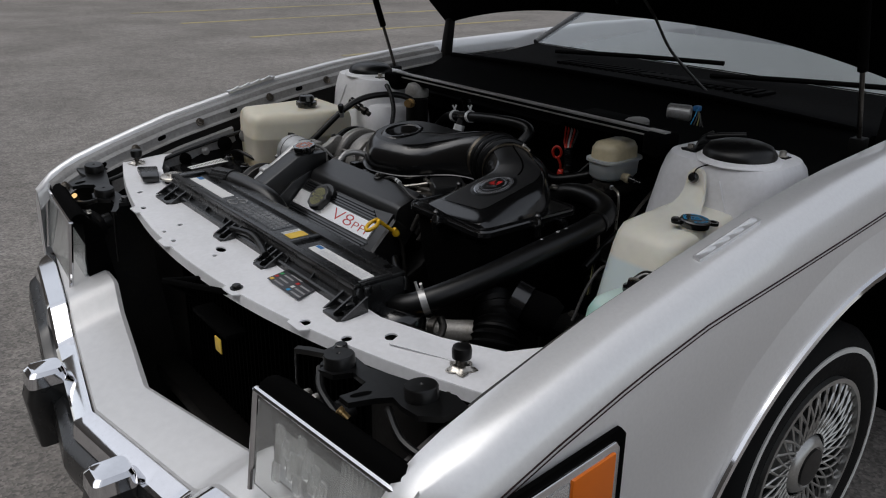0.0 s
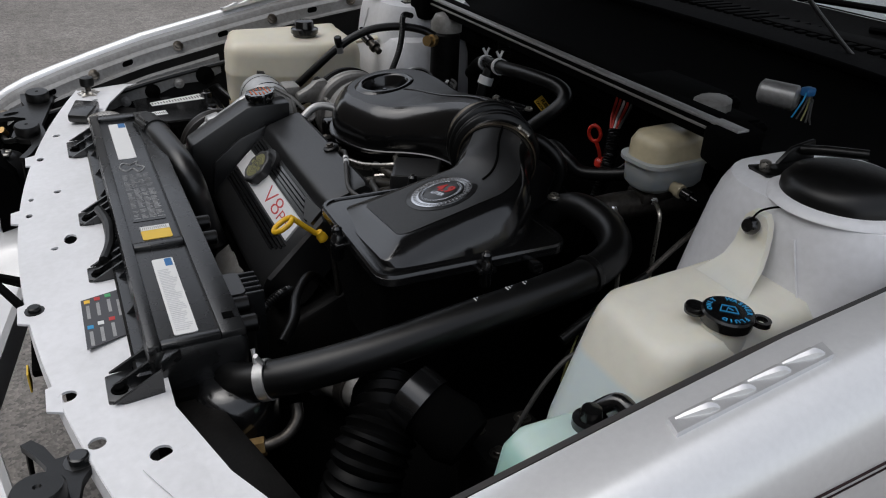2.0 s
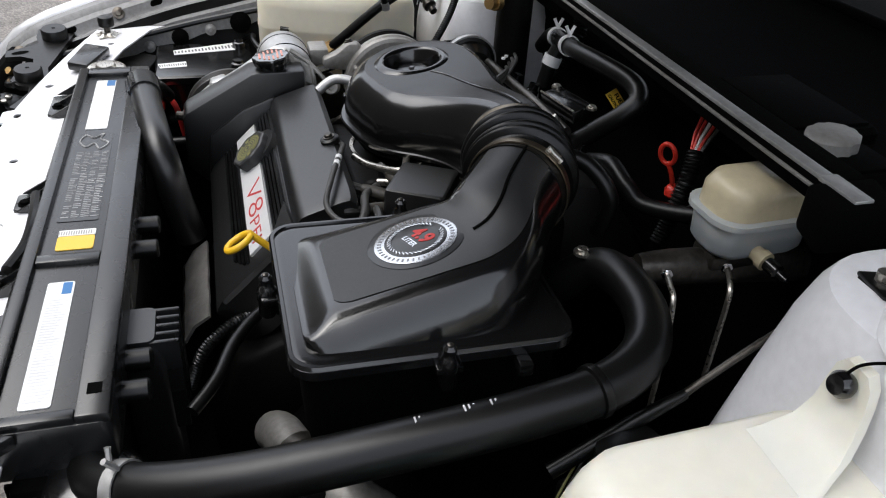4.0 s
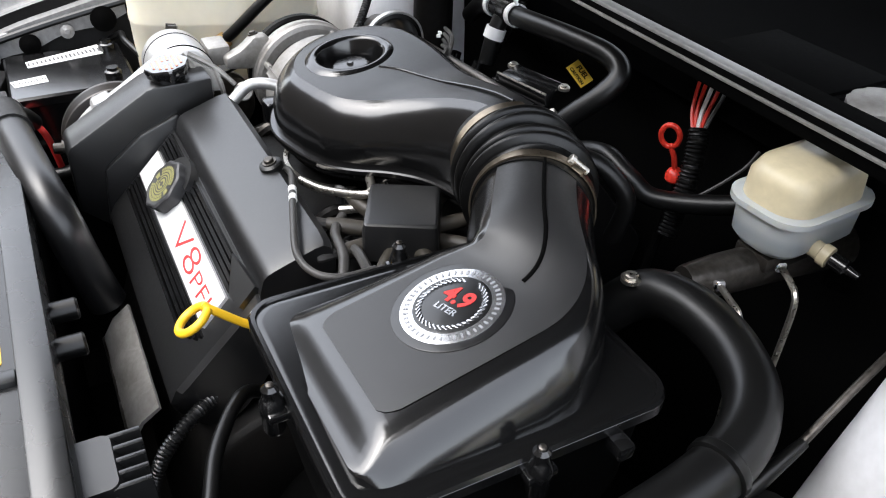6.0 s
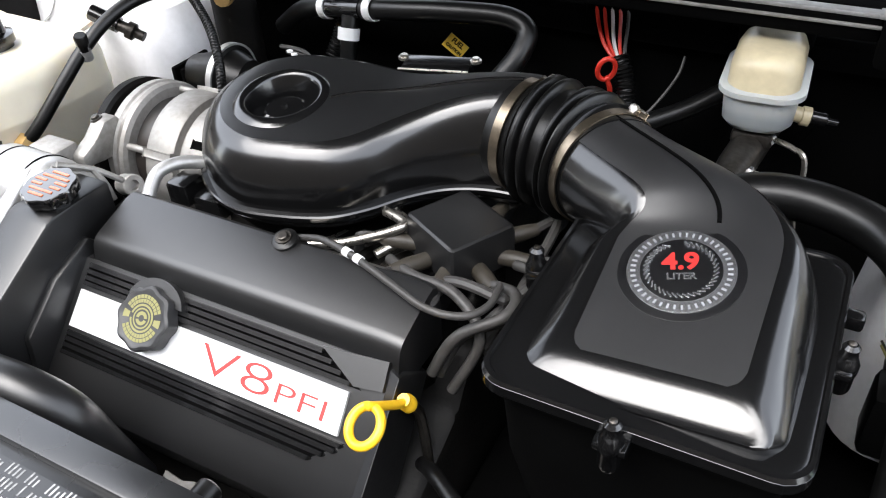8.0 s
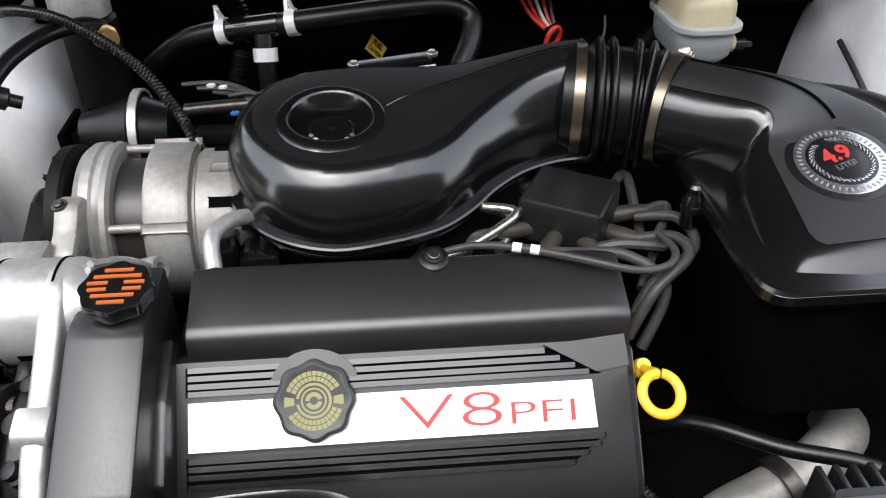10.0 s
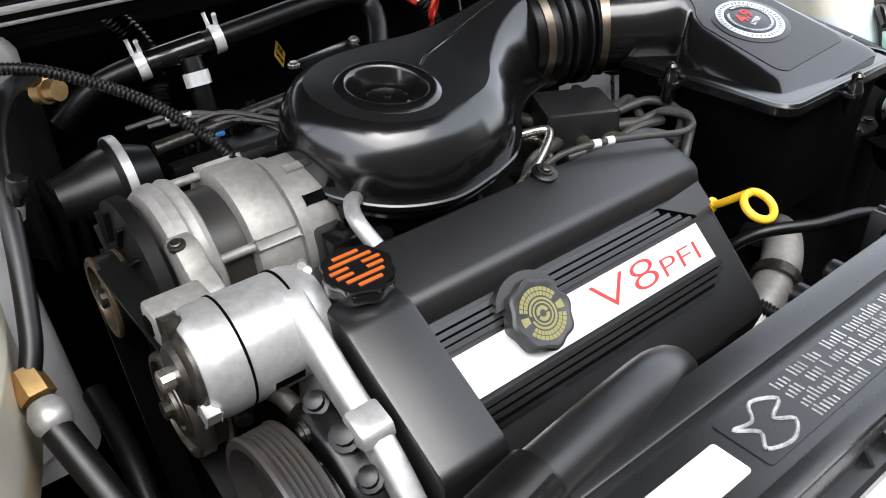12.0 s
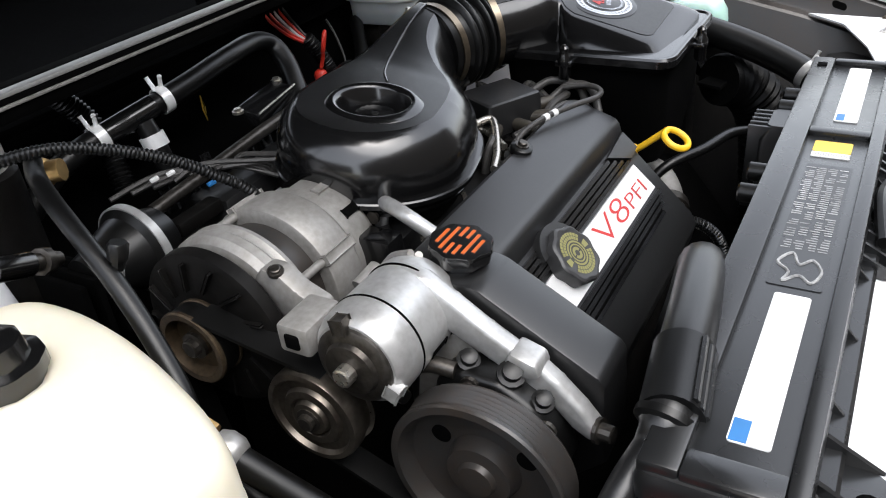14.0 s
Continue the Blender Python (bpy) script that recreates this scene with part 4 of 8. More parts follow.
# wheel
def wheel(side):
    ob = part("wheel", lathe(bmesh.new(), (side * 0.658, 1.187, 0.302), (side, 0, 0), [(0, 0.18), (0.0, 0.315), (0.02, 0.332), (0.13, 0.332), (0.150, 0.318), (0.163, 0.30), (0.166, 0.272), (0.160, 0.225), (0.150, 0.214), (0.10, 0.21)], 56), TYRE, car, "whitewall tyre on a wire-spoke wheel")
    bm = bmesh.new()
    ringband(bm, (side * 0.658, 1.187, 0.302), (side, 0, 0), 0.278, 0.290, 0.160, 0.1675, 64)
    part("whitewall", bm, WHITEWALL, ob)
    bm = bmesh.new()
    ringband(bm, (side * 0.658, 1.187, 0.302), (side, 0, 0), 0.205, 0.216, 0.13, 0.166, 56)
    part("rim", bm, SPOKE, ob)
    bm = bmesh.new()
    lathe(bm, (side * 0.658, 1.187, 0.302), (side, 0, 0), [(0.05, 0.21), (0.06, 0.21), (0.09, 0.06)], 40)
    part("dish", bm, MATTE, ob)
    bm = bmesh.new()
    lathe(bm, (side * 0.658, 1.187, 0.302), (side, 0, 0), [(0.08, 0.075), (0.15, 0.072), (0.162, 0.062), (0.165, 0.05), (0.160, 0.046), (0.160, 0.002)], 32)
    hub = part("hub_cap", bm, SPOKE, ob)
    bm = bmesh.new()
    lathe(bm, (side * 0.658, 1.187, 0.302), (side, 0, 0), [(0.158, 0.045), (0.168, 0.044), (0.170, 0.030), (0.170, 0.002)], 28)
    part("centre", bm, BADGEDARK, hub, "black centre cap")
    d, u, v = frame_at((side, 0, 0))
    c = Vector((side * 0.658, 1.187, 0.302))
    for i in range(64):
        a0 = 2 * math.pi * i / 64
        a1 = a0 + (0.30 if i % 2 else -0.30)
        p = c + d * 0.152 + (u * math.cos(a0) + v * math.sin(a0)) * 0.078
        m = c + d * 0.158 + (u * math.cos(a0 * 0.45 + a1 * 0.55) + v * math.sin(a0 * 0.45 + a1 * 0.55)) * 0.142
        q = c + d * 0.150 + (u * math.cos(a1) + v * math.sin(a1)) * 0.209
        bm = bmesh.new()
        tube(bm, [p, m, q], [0.0034, 0.0032, 0.0052], n=3, sides=6)
        part("spoke", bm, SPOKE, ob)


wheel(1)
# black wheel housings
for s in (-1, 1):
    bm = bmesh.new()
    arc = [(1.116 - 0.585 * math.cos(radians(a)), 0.225 + 0.575 * math.sin(radians(a))) for a in range(0, 181, 12)]
    rings = [[(s * 0.87, y, z), (s * 0.55, y, z)] for y, z in arc]
    skin(bm, rings, closed=False)
    part("wheel_housing", bm, MATTE, car)
# rear shell of the car: doors, roof and cabin, closed behind the bay
bm = bmesh.new()
prism(bm, [(1.95, 0.25), (1.95, 0.90), (2.95, 0.92), (3.15, 1.40), (3.9, 1.40), (4.5, 1.05), (5.2, 1.0), (5.25, 0.4), (5.0, 0.25)], -0.78, 0.78, "x", 0.02)
part("cabin_shell", bm, SILVER, car)
bm = bmesh.new()
box(bm, -0.74, 0.74, 2.80, 2.93, 0.90, 1.34, 0.03)
part("seat_back", bm, DASH, car, "grey seat back inside the cabin")
bm = bmesh.new()
box(bm, -0.70, 0.70, 2.60, 3.30, 1.372, 1.412, 0.015)
part("roof", bm, SILVER, car)
# firewall and cowl are black, with the bay's shade added in the material
bm = bmesh.new()
box(bm, -0.62, 0.62, 1.08, 1.12, 0.25, 0.96, 0.01)
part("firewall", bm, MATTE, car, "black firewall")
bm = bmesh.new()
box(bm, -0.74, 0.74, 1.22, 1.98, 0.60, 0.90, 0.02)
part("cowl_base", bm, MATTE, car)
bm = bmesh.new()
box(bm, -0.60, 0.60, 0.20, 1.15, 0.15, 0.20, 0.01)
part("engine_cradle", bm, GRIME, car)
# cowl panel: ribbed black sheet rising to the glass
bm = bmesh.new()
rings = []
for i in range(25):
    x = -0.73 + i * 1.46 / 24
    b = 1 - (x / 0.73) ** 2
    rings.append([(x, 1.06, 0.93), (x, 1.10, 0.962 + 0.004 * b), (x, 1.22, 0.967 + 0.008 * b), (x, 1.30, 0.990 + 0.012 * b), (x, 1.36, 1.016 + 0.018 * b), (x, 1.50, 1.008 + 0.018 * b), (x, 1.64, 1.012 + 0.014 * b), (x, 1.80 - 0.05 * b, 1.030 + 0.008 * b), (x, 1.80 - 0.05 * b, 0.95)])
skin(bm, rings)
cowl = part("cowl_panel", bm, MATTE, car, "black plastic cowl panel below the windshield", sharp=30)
for i in range(26):
    bm = bmesh.new()
    x = -0.36 + i * 0.028
    box(bm, x, x + 0.016, 1.53, 1.62, 1.022, 1.030, 0.001)
    part("louvre", bm, MATTE, cowl)
bm = bmesh.new()
tube(bm, [(-0.70, 1.37, 1.022), (-0.3, 1.36, 1.035), (0.2, 1.36, 1.038), (0.45, 1.36, 1.032), (0.70, 1.37, 1.020)], 0.008, sides=10)
part("weather_seal", bm, MATTE, cowl)
for x0, x1 in ((-0.50, 0.10), (0.12, 0.62)):
    bm = bmesh.new()
    tube(bm, [(x0, 1.67, 1.035), ((x0 + x1) / 2, 1.70, 1.052), (x1, 1.76, 1.060)], 0.007, sides=8)
    part("wiper_arm", bm, MATTE, cowl)
bm = bmesh.new()
prism(bm, [(-0.05, 1.54), (0.28, 1.56), (0.30, 1.60), (0.22, 1.63), (-0.02, 1.585)], 1.024, 1.032, "z", 0.001)
part("cowl_gap", bm, MATTE, cowl)
# windshield and what it shows
shield = thing("windshield", (0, 1.9, 0.99), "curved windshield reflecting a pale overcast sky", "windshield")
bm = bmesh.new()
rings = []
for i in range(17):
    x = -0.72 + i * 1.44 / 16
    b = 1 - (x / 0.72) ** 2
    rings.append([(x, 1.80 - 0.05 * b, 1.034 + 0.008 * b), (x * 0.93, 2.60 - 0.03 * b, 1.40), (x * 0.93, 2.605 - 0.03 * b, 1.396), (x, 1.805 - 0.05 * b, 1.030 + 0.008 * b)])
skin(bm, rings)
g = part("pane", bm, GLASS, shield)
g.visible_shadow = False
bm = bmesh.new()
rings = []
for i in range(9):
    x = -0.68 + i * 1.36 / 8
    rings.append([(x, 1.90, 1.005), (x, 2.1, 1.03), (x, 2.4, 1.05), (x, 2.4, 1.01), (x, 1.90, 0.99)])
skin(bm, rings)
part("dashboard", bm, DASH, car, "grey dashboard top behind the glass")
for s in (-1, 1):
    bm = bmesh.new()
    tube(bm, [(s * 0.74, 1.81, 1.03), (s * 0.71, 2.20, 1.21), (s * 0.67, 2.62, 1.40)], 0.014, sides=10)
    part("pillar", bm, SHROUD, car)

# hood, raised on two gas struts
hood = thing("hood", (0, 1.42, 1.10), "raised hood with a black insulated underside", "hood")
bm = bmesh.new()
rings, nv = [], 9
for i in range(25):
    x = -0.77 + i * 1.54 / 24
    a = abs(x) / 0.77
    ring = []
    for j in range(nv):
        f = j / (nv - 1)
        bulge = 0.05 * math.sin(math.pi * min(1, f * 1.1)) * (1 - a * a)
        ring.append((x, 1.40 - 0.715 * f * 1.5 + bulge * 0.7, 1.203 - 0.085 * a ** 2.6 + 0.70 * f * 1.5 + bulge * 0.7))
    back = [(p[0], p[1] + 0.030, p[2] + 0.018) for p in reversed(ring)]
    rings.append(ring + back)
skin(bm, rings)
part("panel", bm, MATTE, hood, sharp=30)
bm = bmesh.new()
rings = []
for i in range(17):
    x = -0.775 + i * 1.55 / 16
    a = abs(x) / 0.775
    ring = []
    for j in range(nv):
        f = j / (nv - 1)
        bulge = 0.05 * math.sin(math.pi * min(1, f * 1.1)) * (1 - a * a)
        ring.append((x, 1.435 - 0.715 * f * 1.51 + bulge * 0.7, 1.224 - 0.085 * a ** 2.6 + 0.70 * f * 1.51 + bulge * 0.7))
    rings.append(ring + [(p[0], p[1] + 0.004, p[2] + 0.004) for p in reversed(ring)])
skin(bm, rings)
part("outer_skin", bm, SILVER, hood, "silver painted outer skin", sharp=30)
bm = bmesh.new()
prism(bm, [(0.345, 2.275), (0.165, 2.105), (0.185, 2.085), (0.365, 2.255)], -0.43, 0.43, "x", 0.004)
part("nose_panel", bm, MATTE, hood, "black inner face of the nose")
for i in range(5):
    bm = bmesh.new()
    x = -0.60 + i * 0.30
    tube(bm, [(x, 1.385, 1.250), (x * 0.95, 1.03, 1.625), (x * 0.9, 0.45, 2.165)], 0.02, sides=8)
    part("stiffener", bm, SATIN, hood)
bm = bmesh.new()
lathe(bm, (-0.17, 1.352, 1.275), (0, -0.7, -0.7), [(0, 0.02), (0.006, 0.018), (0.008, 0.006)], 16)
part("plug", bm, MATTE, hood)
for s in (-1, 1):
    bm = bmesh.new()
    prism(bm, [(1.36, 0.985), (1.395, 0.985), (1.415, 1.17), (1.395, 1.18), (1.375, 1.08)], s * 0.735, s * 0.765, "x", 0.006)
    part("hinge", bm, GRIME, hood)
    st = thing("gas_strut", (s * 0.74, 1.22 if s > 0 else 1.16, 1.0), "black gas strut holding the hood up", "gas strut", "gas struts")
    a = Vector((0.74, 1.281, 1.02)) if s > 0 else Vector((-0.74, 1.158, 0.99))
    b = a + (Vector((0.0, -0.091, 0.277)) if s > 0 else Vector((0, -0.09, 0.26))) * 1.75
    bm = bmesh.new()
    tube(bm, [a, a.lerp(b, 0.45)], 0.005, n=1, sides=10, smooth=False)
    part("rod", bm, DARKSTEEL, st)
    bm = bmesh.new()
    tube(bm, [a.lerp(b, 0.30), b], 0.010, n=1, sides=12, smooth=False)
    part("cylinder", bm, MATTE, st)
    bm = bmesh.new()
    box(bm, a.x - 0.014, a.x + 0.014, a.y - 0.018, a.y + 0.018, a.z - 0.05, a.z + 0.006, 0.004)
    part("foot", bm, GRIME, st)
wire = thing("hood_wire", (0.2, 1.42, 1.0), "thin black wire hanging from the hood to the cowl", "wire")
bm = bmesh.new()
tube(bm, [(0.10, 1.30, 1.30), (0.13, 1.36, 1.22), (0.15, 1.42, 1.13), (0.20, 1.48, 1.05), (0.24, 1.52, 1.0)], 0.004, sides=8)
part("cable", bm, WIRE, wire)


# ---- radiator and its cover ----
shroud = thing("radiator_cover", (0, 0.30, 0.80), "grey black plastic radiator cover with white and yellow labels", "radiator cover")
ZT = 0.850
bm = bmesh.new()
stack(bm, [(0.79, -0.405, 0.425, 0.252, 0.358, 0.010), (0.833, -0.405, 0.428, 0.250, 0.360, 0.010), (0.843, -0.402, 0.425, 0.254, 0.357, 0.010), (0.845, -0.396, 0.419, 0.260, 0.351, 0.008)])
part("cover", bm, SHROUD, shroud, sharp=28)
# raised frame round the sunken label field
for a in ((-0.40, 0.424, 0.252, 0.266), (-0.40, 0.424, 0.330, 0.358)):
    bm = bmesh.new()
    box(bm, a[0], a[1], a[2], a[3], 0.840, ZT + 0.002, 0.0025)
    part("frame_strip", bm, SHROUD, shroud)
for a in ((-0.40, -0.375, 0.266, 0.330), (0.412, 0.424, 0.266, 0.330), (0.166, 0.182, 0.266, 0.330)):
    bm = bmesh.new()
    box(bm, a[0], a[1], a[2], a[3], 0.840, ZT + 0.0015, 0.002)
    part("frame_strip", bm, SHROUD, shroud)
bm = bmesh.new()
box(bm, 0.385, 0.398, 0.338, 0.350, ZT + 0.0015, ZT + 0.003)
part("clip_hole", bm, MATTE, shroud)
bm = bmesh.new()
prism(bm, [(0.425, 0.270), (0.447, 0.262), (0.43, 0.285)], 0.832, 0.846, "z", 0.001)
part("arrow_tab", bm, SHROUD, shroud)
zl = 0.8455
def sticker(name, x0, x1, y0, y1, mt, lab, bars=(), corner=0.003):
    ob = thing(name, ((x0 + x1) / 2, (y0 + y1) / 2, zl), lab, "label")
    bm = bmesh.new()
    prism(bm, rounded(x0, x1, y0, y1, corner), zl - 0.0005, zl + 0.0006, "z")
    part("paper", bm, mt, ob)
    for bx0, bx1, by0, by1, bmt in bars:
        bm = bmesh.new()
        box(bm, bx0, bx1, by0, by1, zl, zl + 0.0009)
        part("text_bar", bm, bmt, ob)
    return ob


random.seed(4)
sticker("notice_label", -0.354, -0.167, 0.281, 0.310, PAPER, "blank white paper label on the radiator cover", [(-0.353, -0.330, 0.297, 0.309, BLUE)])
sticker("emission_label", 0.214, 0.402, 0.283, 0.309, PAPER, "white label with a blue corner and grey print",
        [(0.216, 0.236, 0.298, 0.307, BLUE)] + [(0.245 + 0.0042 * k, 0.2468 + 0.0042 * k, 0.286, 0.286 + 0.012 + 0.009 * random.random(), PALEINK) for k in range(36)])
sticker("caution_label", 0.1235, 0.152, 0.281, 0.320, AMBERPAPER, "yellow caution label on the radiator cover")
sticker("barcode_label", 0.110, 0.1225, 0.281, 0.320, PAPER, "narrow white barcode label", [(0.113, 0.1205, 0.281 + 0.0026 * k, 0.2822 + 0.0026 * k, GREYINK) for k in range(14)], 0.001)
ob = thing("belt_diagram", (-0.03, 0.295, zl), "clear sticker with grey print and a belt diagram", "label")
bm = bmesh.new()
prism(bm, rounded(-0.155, 0.090, 0.275, 0.320, 0.003), zl - 0.0005, zl + 0.0004, "z")
part("film", bm, SHROUD, ob)
for k in range(160):
    bm = bmesh.new()
    x = -0.092 + (k % 40) * 0.0044
    y = 0.2785 + 0.0105 * (k // 40)
    if random.random() < 0.12:
        continue
    ln = 0.005 + 0.005 * random.random()
    box(bm, x, x + 0.0016, y, y + ln, zl, zl + 0.0007)
    part("text_bar", bm, FAINT, ob)
bm = bmesh.new()
loop = catmull([(x, y, zl + 0.0006) for x, y in ((-0.145, 0.285), (-0.125, 0.279), (-0.108, 0.288), (-0.118, 0.298), (-0.100, 0.306), (-0.118, 0.316), (-0.132, 0.305), (-0.148, 0.308), (-0.136, 0.296))], 5, True)
tube(bm, loop + [loop[0]], 0.0015, n=1, sides=6, smooth=False)
part("belt_line", bm, FAINT, ob)
# low ledge along the cover's front
bm = bmesh.new()
stack(bm, [(0.800, -0.404, 0.424, 0.236, 0.256, 0.004), (0.818, -0.404, 0.424, 0.236, 0.256, 0.004), (0.821, -0.401, 0.421, 0.239, 0.256, 0.003)])
part("front_ledge", bm, SHROUD, shroud)
for k in range(9):
    bm = bmesh.new()
    x = -0.365 + k * 0.094
    prism(bm, [(0.241, 0.8205), (0.256, 0.8205), (0.256, 0.838)], x - 0.0015, x + 0.0015, "x")
    part("gusset", bm, SHROUD, shroud)
# clamps that reach forward to the support
for x, w in ((-0.345, 0.085), (-0.03, 0.045), (0.155, 0.04), (0.425, 0.055)):
    bm = bmesh.new()
    prism(bm, [(x - w * 0.5, 0.205), (x + w * 0.35, 0.205), (x + w * 0.5, 0.222), (x + w * 0.5, 0.262), (x - w * 0.7, 0.262)], 0.803, 0.810, "z", 0.002)
    foot = part("clamp_foot", bm, SHROUD, shroud)
    for k in (-0.6, -0.1, 0.45):
        bm = bmesh.new()
        prism(bm, [(0.21, 0.809), (0.262, 0.809), (0.262, 0.838)], x + w * k - 0.002, x + w * k + 0.002, "x")
        part("gusset", bm, SHROUD, foot)
    bolt((x + 0.004, 0.218, 0.810), (0, 0, 1), 0.006, foot, MATTE)
bm = bmesh.new()
tube(bm, [(-0.02, 0.235, 0.825), (0.05, 0.243, 0.832), (0.10, 0.240, 0.825), (0.145, 0.228, 0.822)], 0.007, sides=8)
part("latch_cable", bm, RUBBER, shroud)
# ribbed fan cowl behind the cover
for x0, x1 in ((0.235, 0.300),):
    bm = bmesh.new()
    stack(bm, [(0.60, x0, x1, 0.35, 0.396, 0.008), (0.80, x0, x1, 0.35, 0.394, 0.008), (0.820, x0 + 0.004, x1 - 0.004, 0.35, 0.385, 0.008)])
    cw = part("fan_cowl", bm, SATIN, shroud)
    for k in range(5):
        bm = bmesh.new()
        xx = x0 + 0.006 + k * (x1 - x0 - 0.012) / 4
        box(bm, xx - 0.0025, xx + 0.0025, 0.352, 0.408, 0.70, 0.818, 0.001)
        part("rib", bm, SHROUD, cw)
for x in (0.06, 0.115, 0.315, 0.36):
    bm = bmesh.new()
    lathe(bm, (x, 0.352, 0.815), (0, 1, 0), [(0, 0.011), (0.030, 0.011), (0.032, 0.009)], 14)
    part("stub", bm, RUBBER, shroud)
bm = bmesh.new()
box(bm, -0.45, 0.45, 0.305, 0.345, 0.30, 0.79, 0.01)
part("radiator_core", bm, GRIME, shroud)
# radiator cap at the passenger end
bm = bmesh.new()
lathe(bm, (-0.468, 0.282, 0.812), (0, 0, 1), [(0, 0.020), (0.006, 0.030), (0.008, 0.034), (0.013, 0.034), (0.016, 0.030), (0.0165, 0.018), (0.021, 0.015), (0.0215, 0.002)], 32, 2, 0.05)
cap = part("filler_cap", bm, STEEL, shroud, "worn metal radiator cap")
bm = bmesh.new()
lathe(bm, (-0.468, 0.282, 0.74), (0, 0, 1), [(0, 0.022), (0.075, 0.022)], 20)
part("neck", bm, MATTE, cap)
bm = bmesh.new()
prism(bm, [(-0.60, 0.235), (-0.50, 0.215), (-0.48, 0.25), (-0.575, 0.28)], 0.812, 0.828, "z", 0.004)
tagged(part("fuse_bracket", bm, SHROUD), "small black plastic bracket on the radiator support", "bracket")


def hose(name, pts, r, label, material=None, cat="hose", ripple=0.0, pitch=0.006, sides=16, partname="hose_body"):
    ob = thing(name, pts[0], label, cat)
    bm = bmesh.new()
    tube(bm, pts, r, n=8, sides=sides, ripple=ripple, pitch=pitch)
    part(partname, bm, material or RUBBER, ob)
    return ob


def spring_clamp(at, axis, r, parent, material=None):
    bm = bmesh.new()
    ringband(bm, at, axis, r + 0.0003, r + 0.0022, -0.006, 0.006, 24)
    c = part("clamp_band", bm, material or STEEL, parent)
    d, u, v = frame_at(axis)
    for s in (-1, 1):
        bm = bmesh.new()
        p = Vector(at) + v * r + d * 0.004 * s
        tube(bm, [p, p + v * 0.012 + u * 0.006 * s, p + v * 0.016 + u * 0.008 * s], [0.003, 0.0025, 0.003], n=3, sides=6)
        part("clamp_ear", bm, material or STEEL, c)
    return c


# upper radiator hose, driver side
up = hose("radiator_hose", [(0.425, 0.335, 0.790), (0.455, 0.350, 0.800), (0.485, 0.40, 0.818), (0.508, 0.48, 0.840), (0.520, 0.58, 0.862), (0.522, 0.68, 0.876), (0.510, 0.765, 0.884), (0.480, 0.815, 0.890), (0.430, 0.840, 0.893), (0.375, 0.842, 0.893), (0.335, 0.830, 0.880), (0.31, 0.80, 0.84)], 0.0215, "thick black rubber radiator hose with white print")
spring_clamp((0.468, 0.366, 0.807), (0.5, 0.85, 0.3), 0.0215, up, BRIGHT)
bm = bmesh.new()
lathe(bm, (0.5135, 0.752, 0.8835), (-0.22, 0.97, 0.09), [(-0.004, 0.0216), (-0.003, 0.0238), (0.003, 0.0240), (0.005, 0.0232), (0.006, 0.0216)], 28)
part("sleeve_edge", bm, RUBBER, up)
for k, (x, y, z) in enumerate(((0.5175, 0.60, 0.886), (0.5185, 0.64, 0.892), (0.519, 0.662, 0.8945), (0.5185, 0.71, 0.899), (0.516, 0.738, 0.901))):
    bm = bmesh.new()
    for j in range(3):
        box(bm, x - 0.0035, x + 0.0035 - 0.002 * (j % 2), y - 0.0045 + 0.004 * j, y - 0.003 + 0.004 * j, z - 0.006, z + 0.0002)
    part("print_bar", bm, PALEINK, up)
bm = bmesh.new()
lathe(bm, (0.435, 0.335, 0.72), (0, 0, 1), [(0, 0.05), (0.045, 0.05), (0.065, 0.044), (0.075, 0.03), (0.078, 0.004)], 24)
part("outlet_tank", bm, BLACK, up)
# lower thin metal pipe below it
pipe = hose("cooler_pipe", [(0.496, 0.335, 0.742), (0.502, 0.355, 0.745), (0.500, 0.377, 0.750), (0.488, 0.393, 0.760), (0.476, 0.396, 0.770)], 0.007, "thin metal cooler pipe with a brass nut", DARKSTEEL, "pipe")
bm = bmesh.new()
lathe(bm, (0.499, 0.343, 0.743), (0.17, 0.62, 0.09), [(-0.010, 0.011), (0.010, 0.011)], 6)
part("nut", bm, BRASS, pipe)
# passenger side hose with a sleeve
lo = hose("radiator_hose", [(-0.455, 0.378, 0.775), (-0.402, 0.368, 0.812), (-0.366, 0.358, 0.830), (-0.345, 0.352, 0.841), (-0.27, 0.358, 0.848), (-0.19, 0.368, 0.845), (-0.135, 0.377, 0.836), (-0.105, 0.386, 0.812), (-0.095, 0.395, 0.765), (-0.09, 0.41, 0.70)], [0.012, 0.012, 0.012, 0.021, 0.022, 0.022, 0.022, 0.022, 0.022, 0.022], "fat black radiator hose bending down in front of the engine", TEXTURED)
bm = bmesh.new()
tube(bm, [(-0.345, 0.349, 0.842), (-0.275, 0.358, 0.848)], 0.0245, n=1, sides=20, smooth=False)
sl = part("sleeve", bm, RUBBER, lo, "split plastic sleeve")
for k in range(3):
    bm = bmesh.new()
    tube(bm, [(-0.342, 0.334 - 0.004 * k, 0.862 - 0.007 * k), (-0.278, 0.343 - 0.004 * k, 0.868 - 0.007 * k)], 0.003, n=1, sides=6, smooth=False)
    part("ridge", bm, SHROUD, sl)
bm = bmesh.new()
lathe(bm, (-0.348, 0.352, 0.840), (-0.88, 0.1, -0.42), [(-0.004, 0.0235), (0.002, 0.0235), (0.005, 0.019), (0.010, 0.014), (0.014, 0.0125)], 24)
part("end_collar", bm, RUBBER, lo)

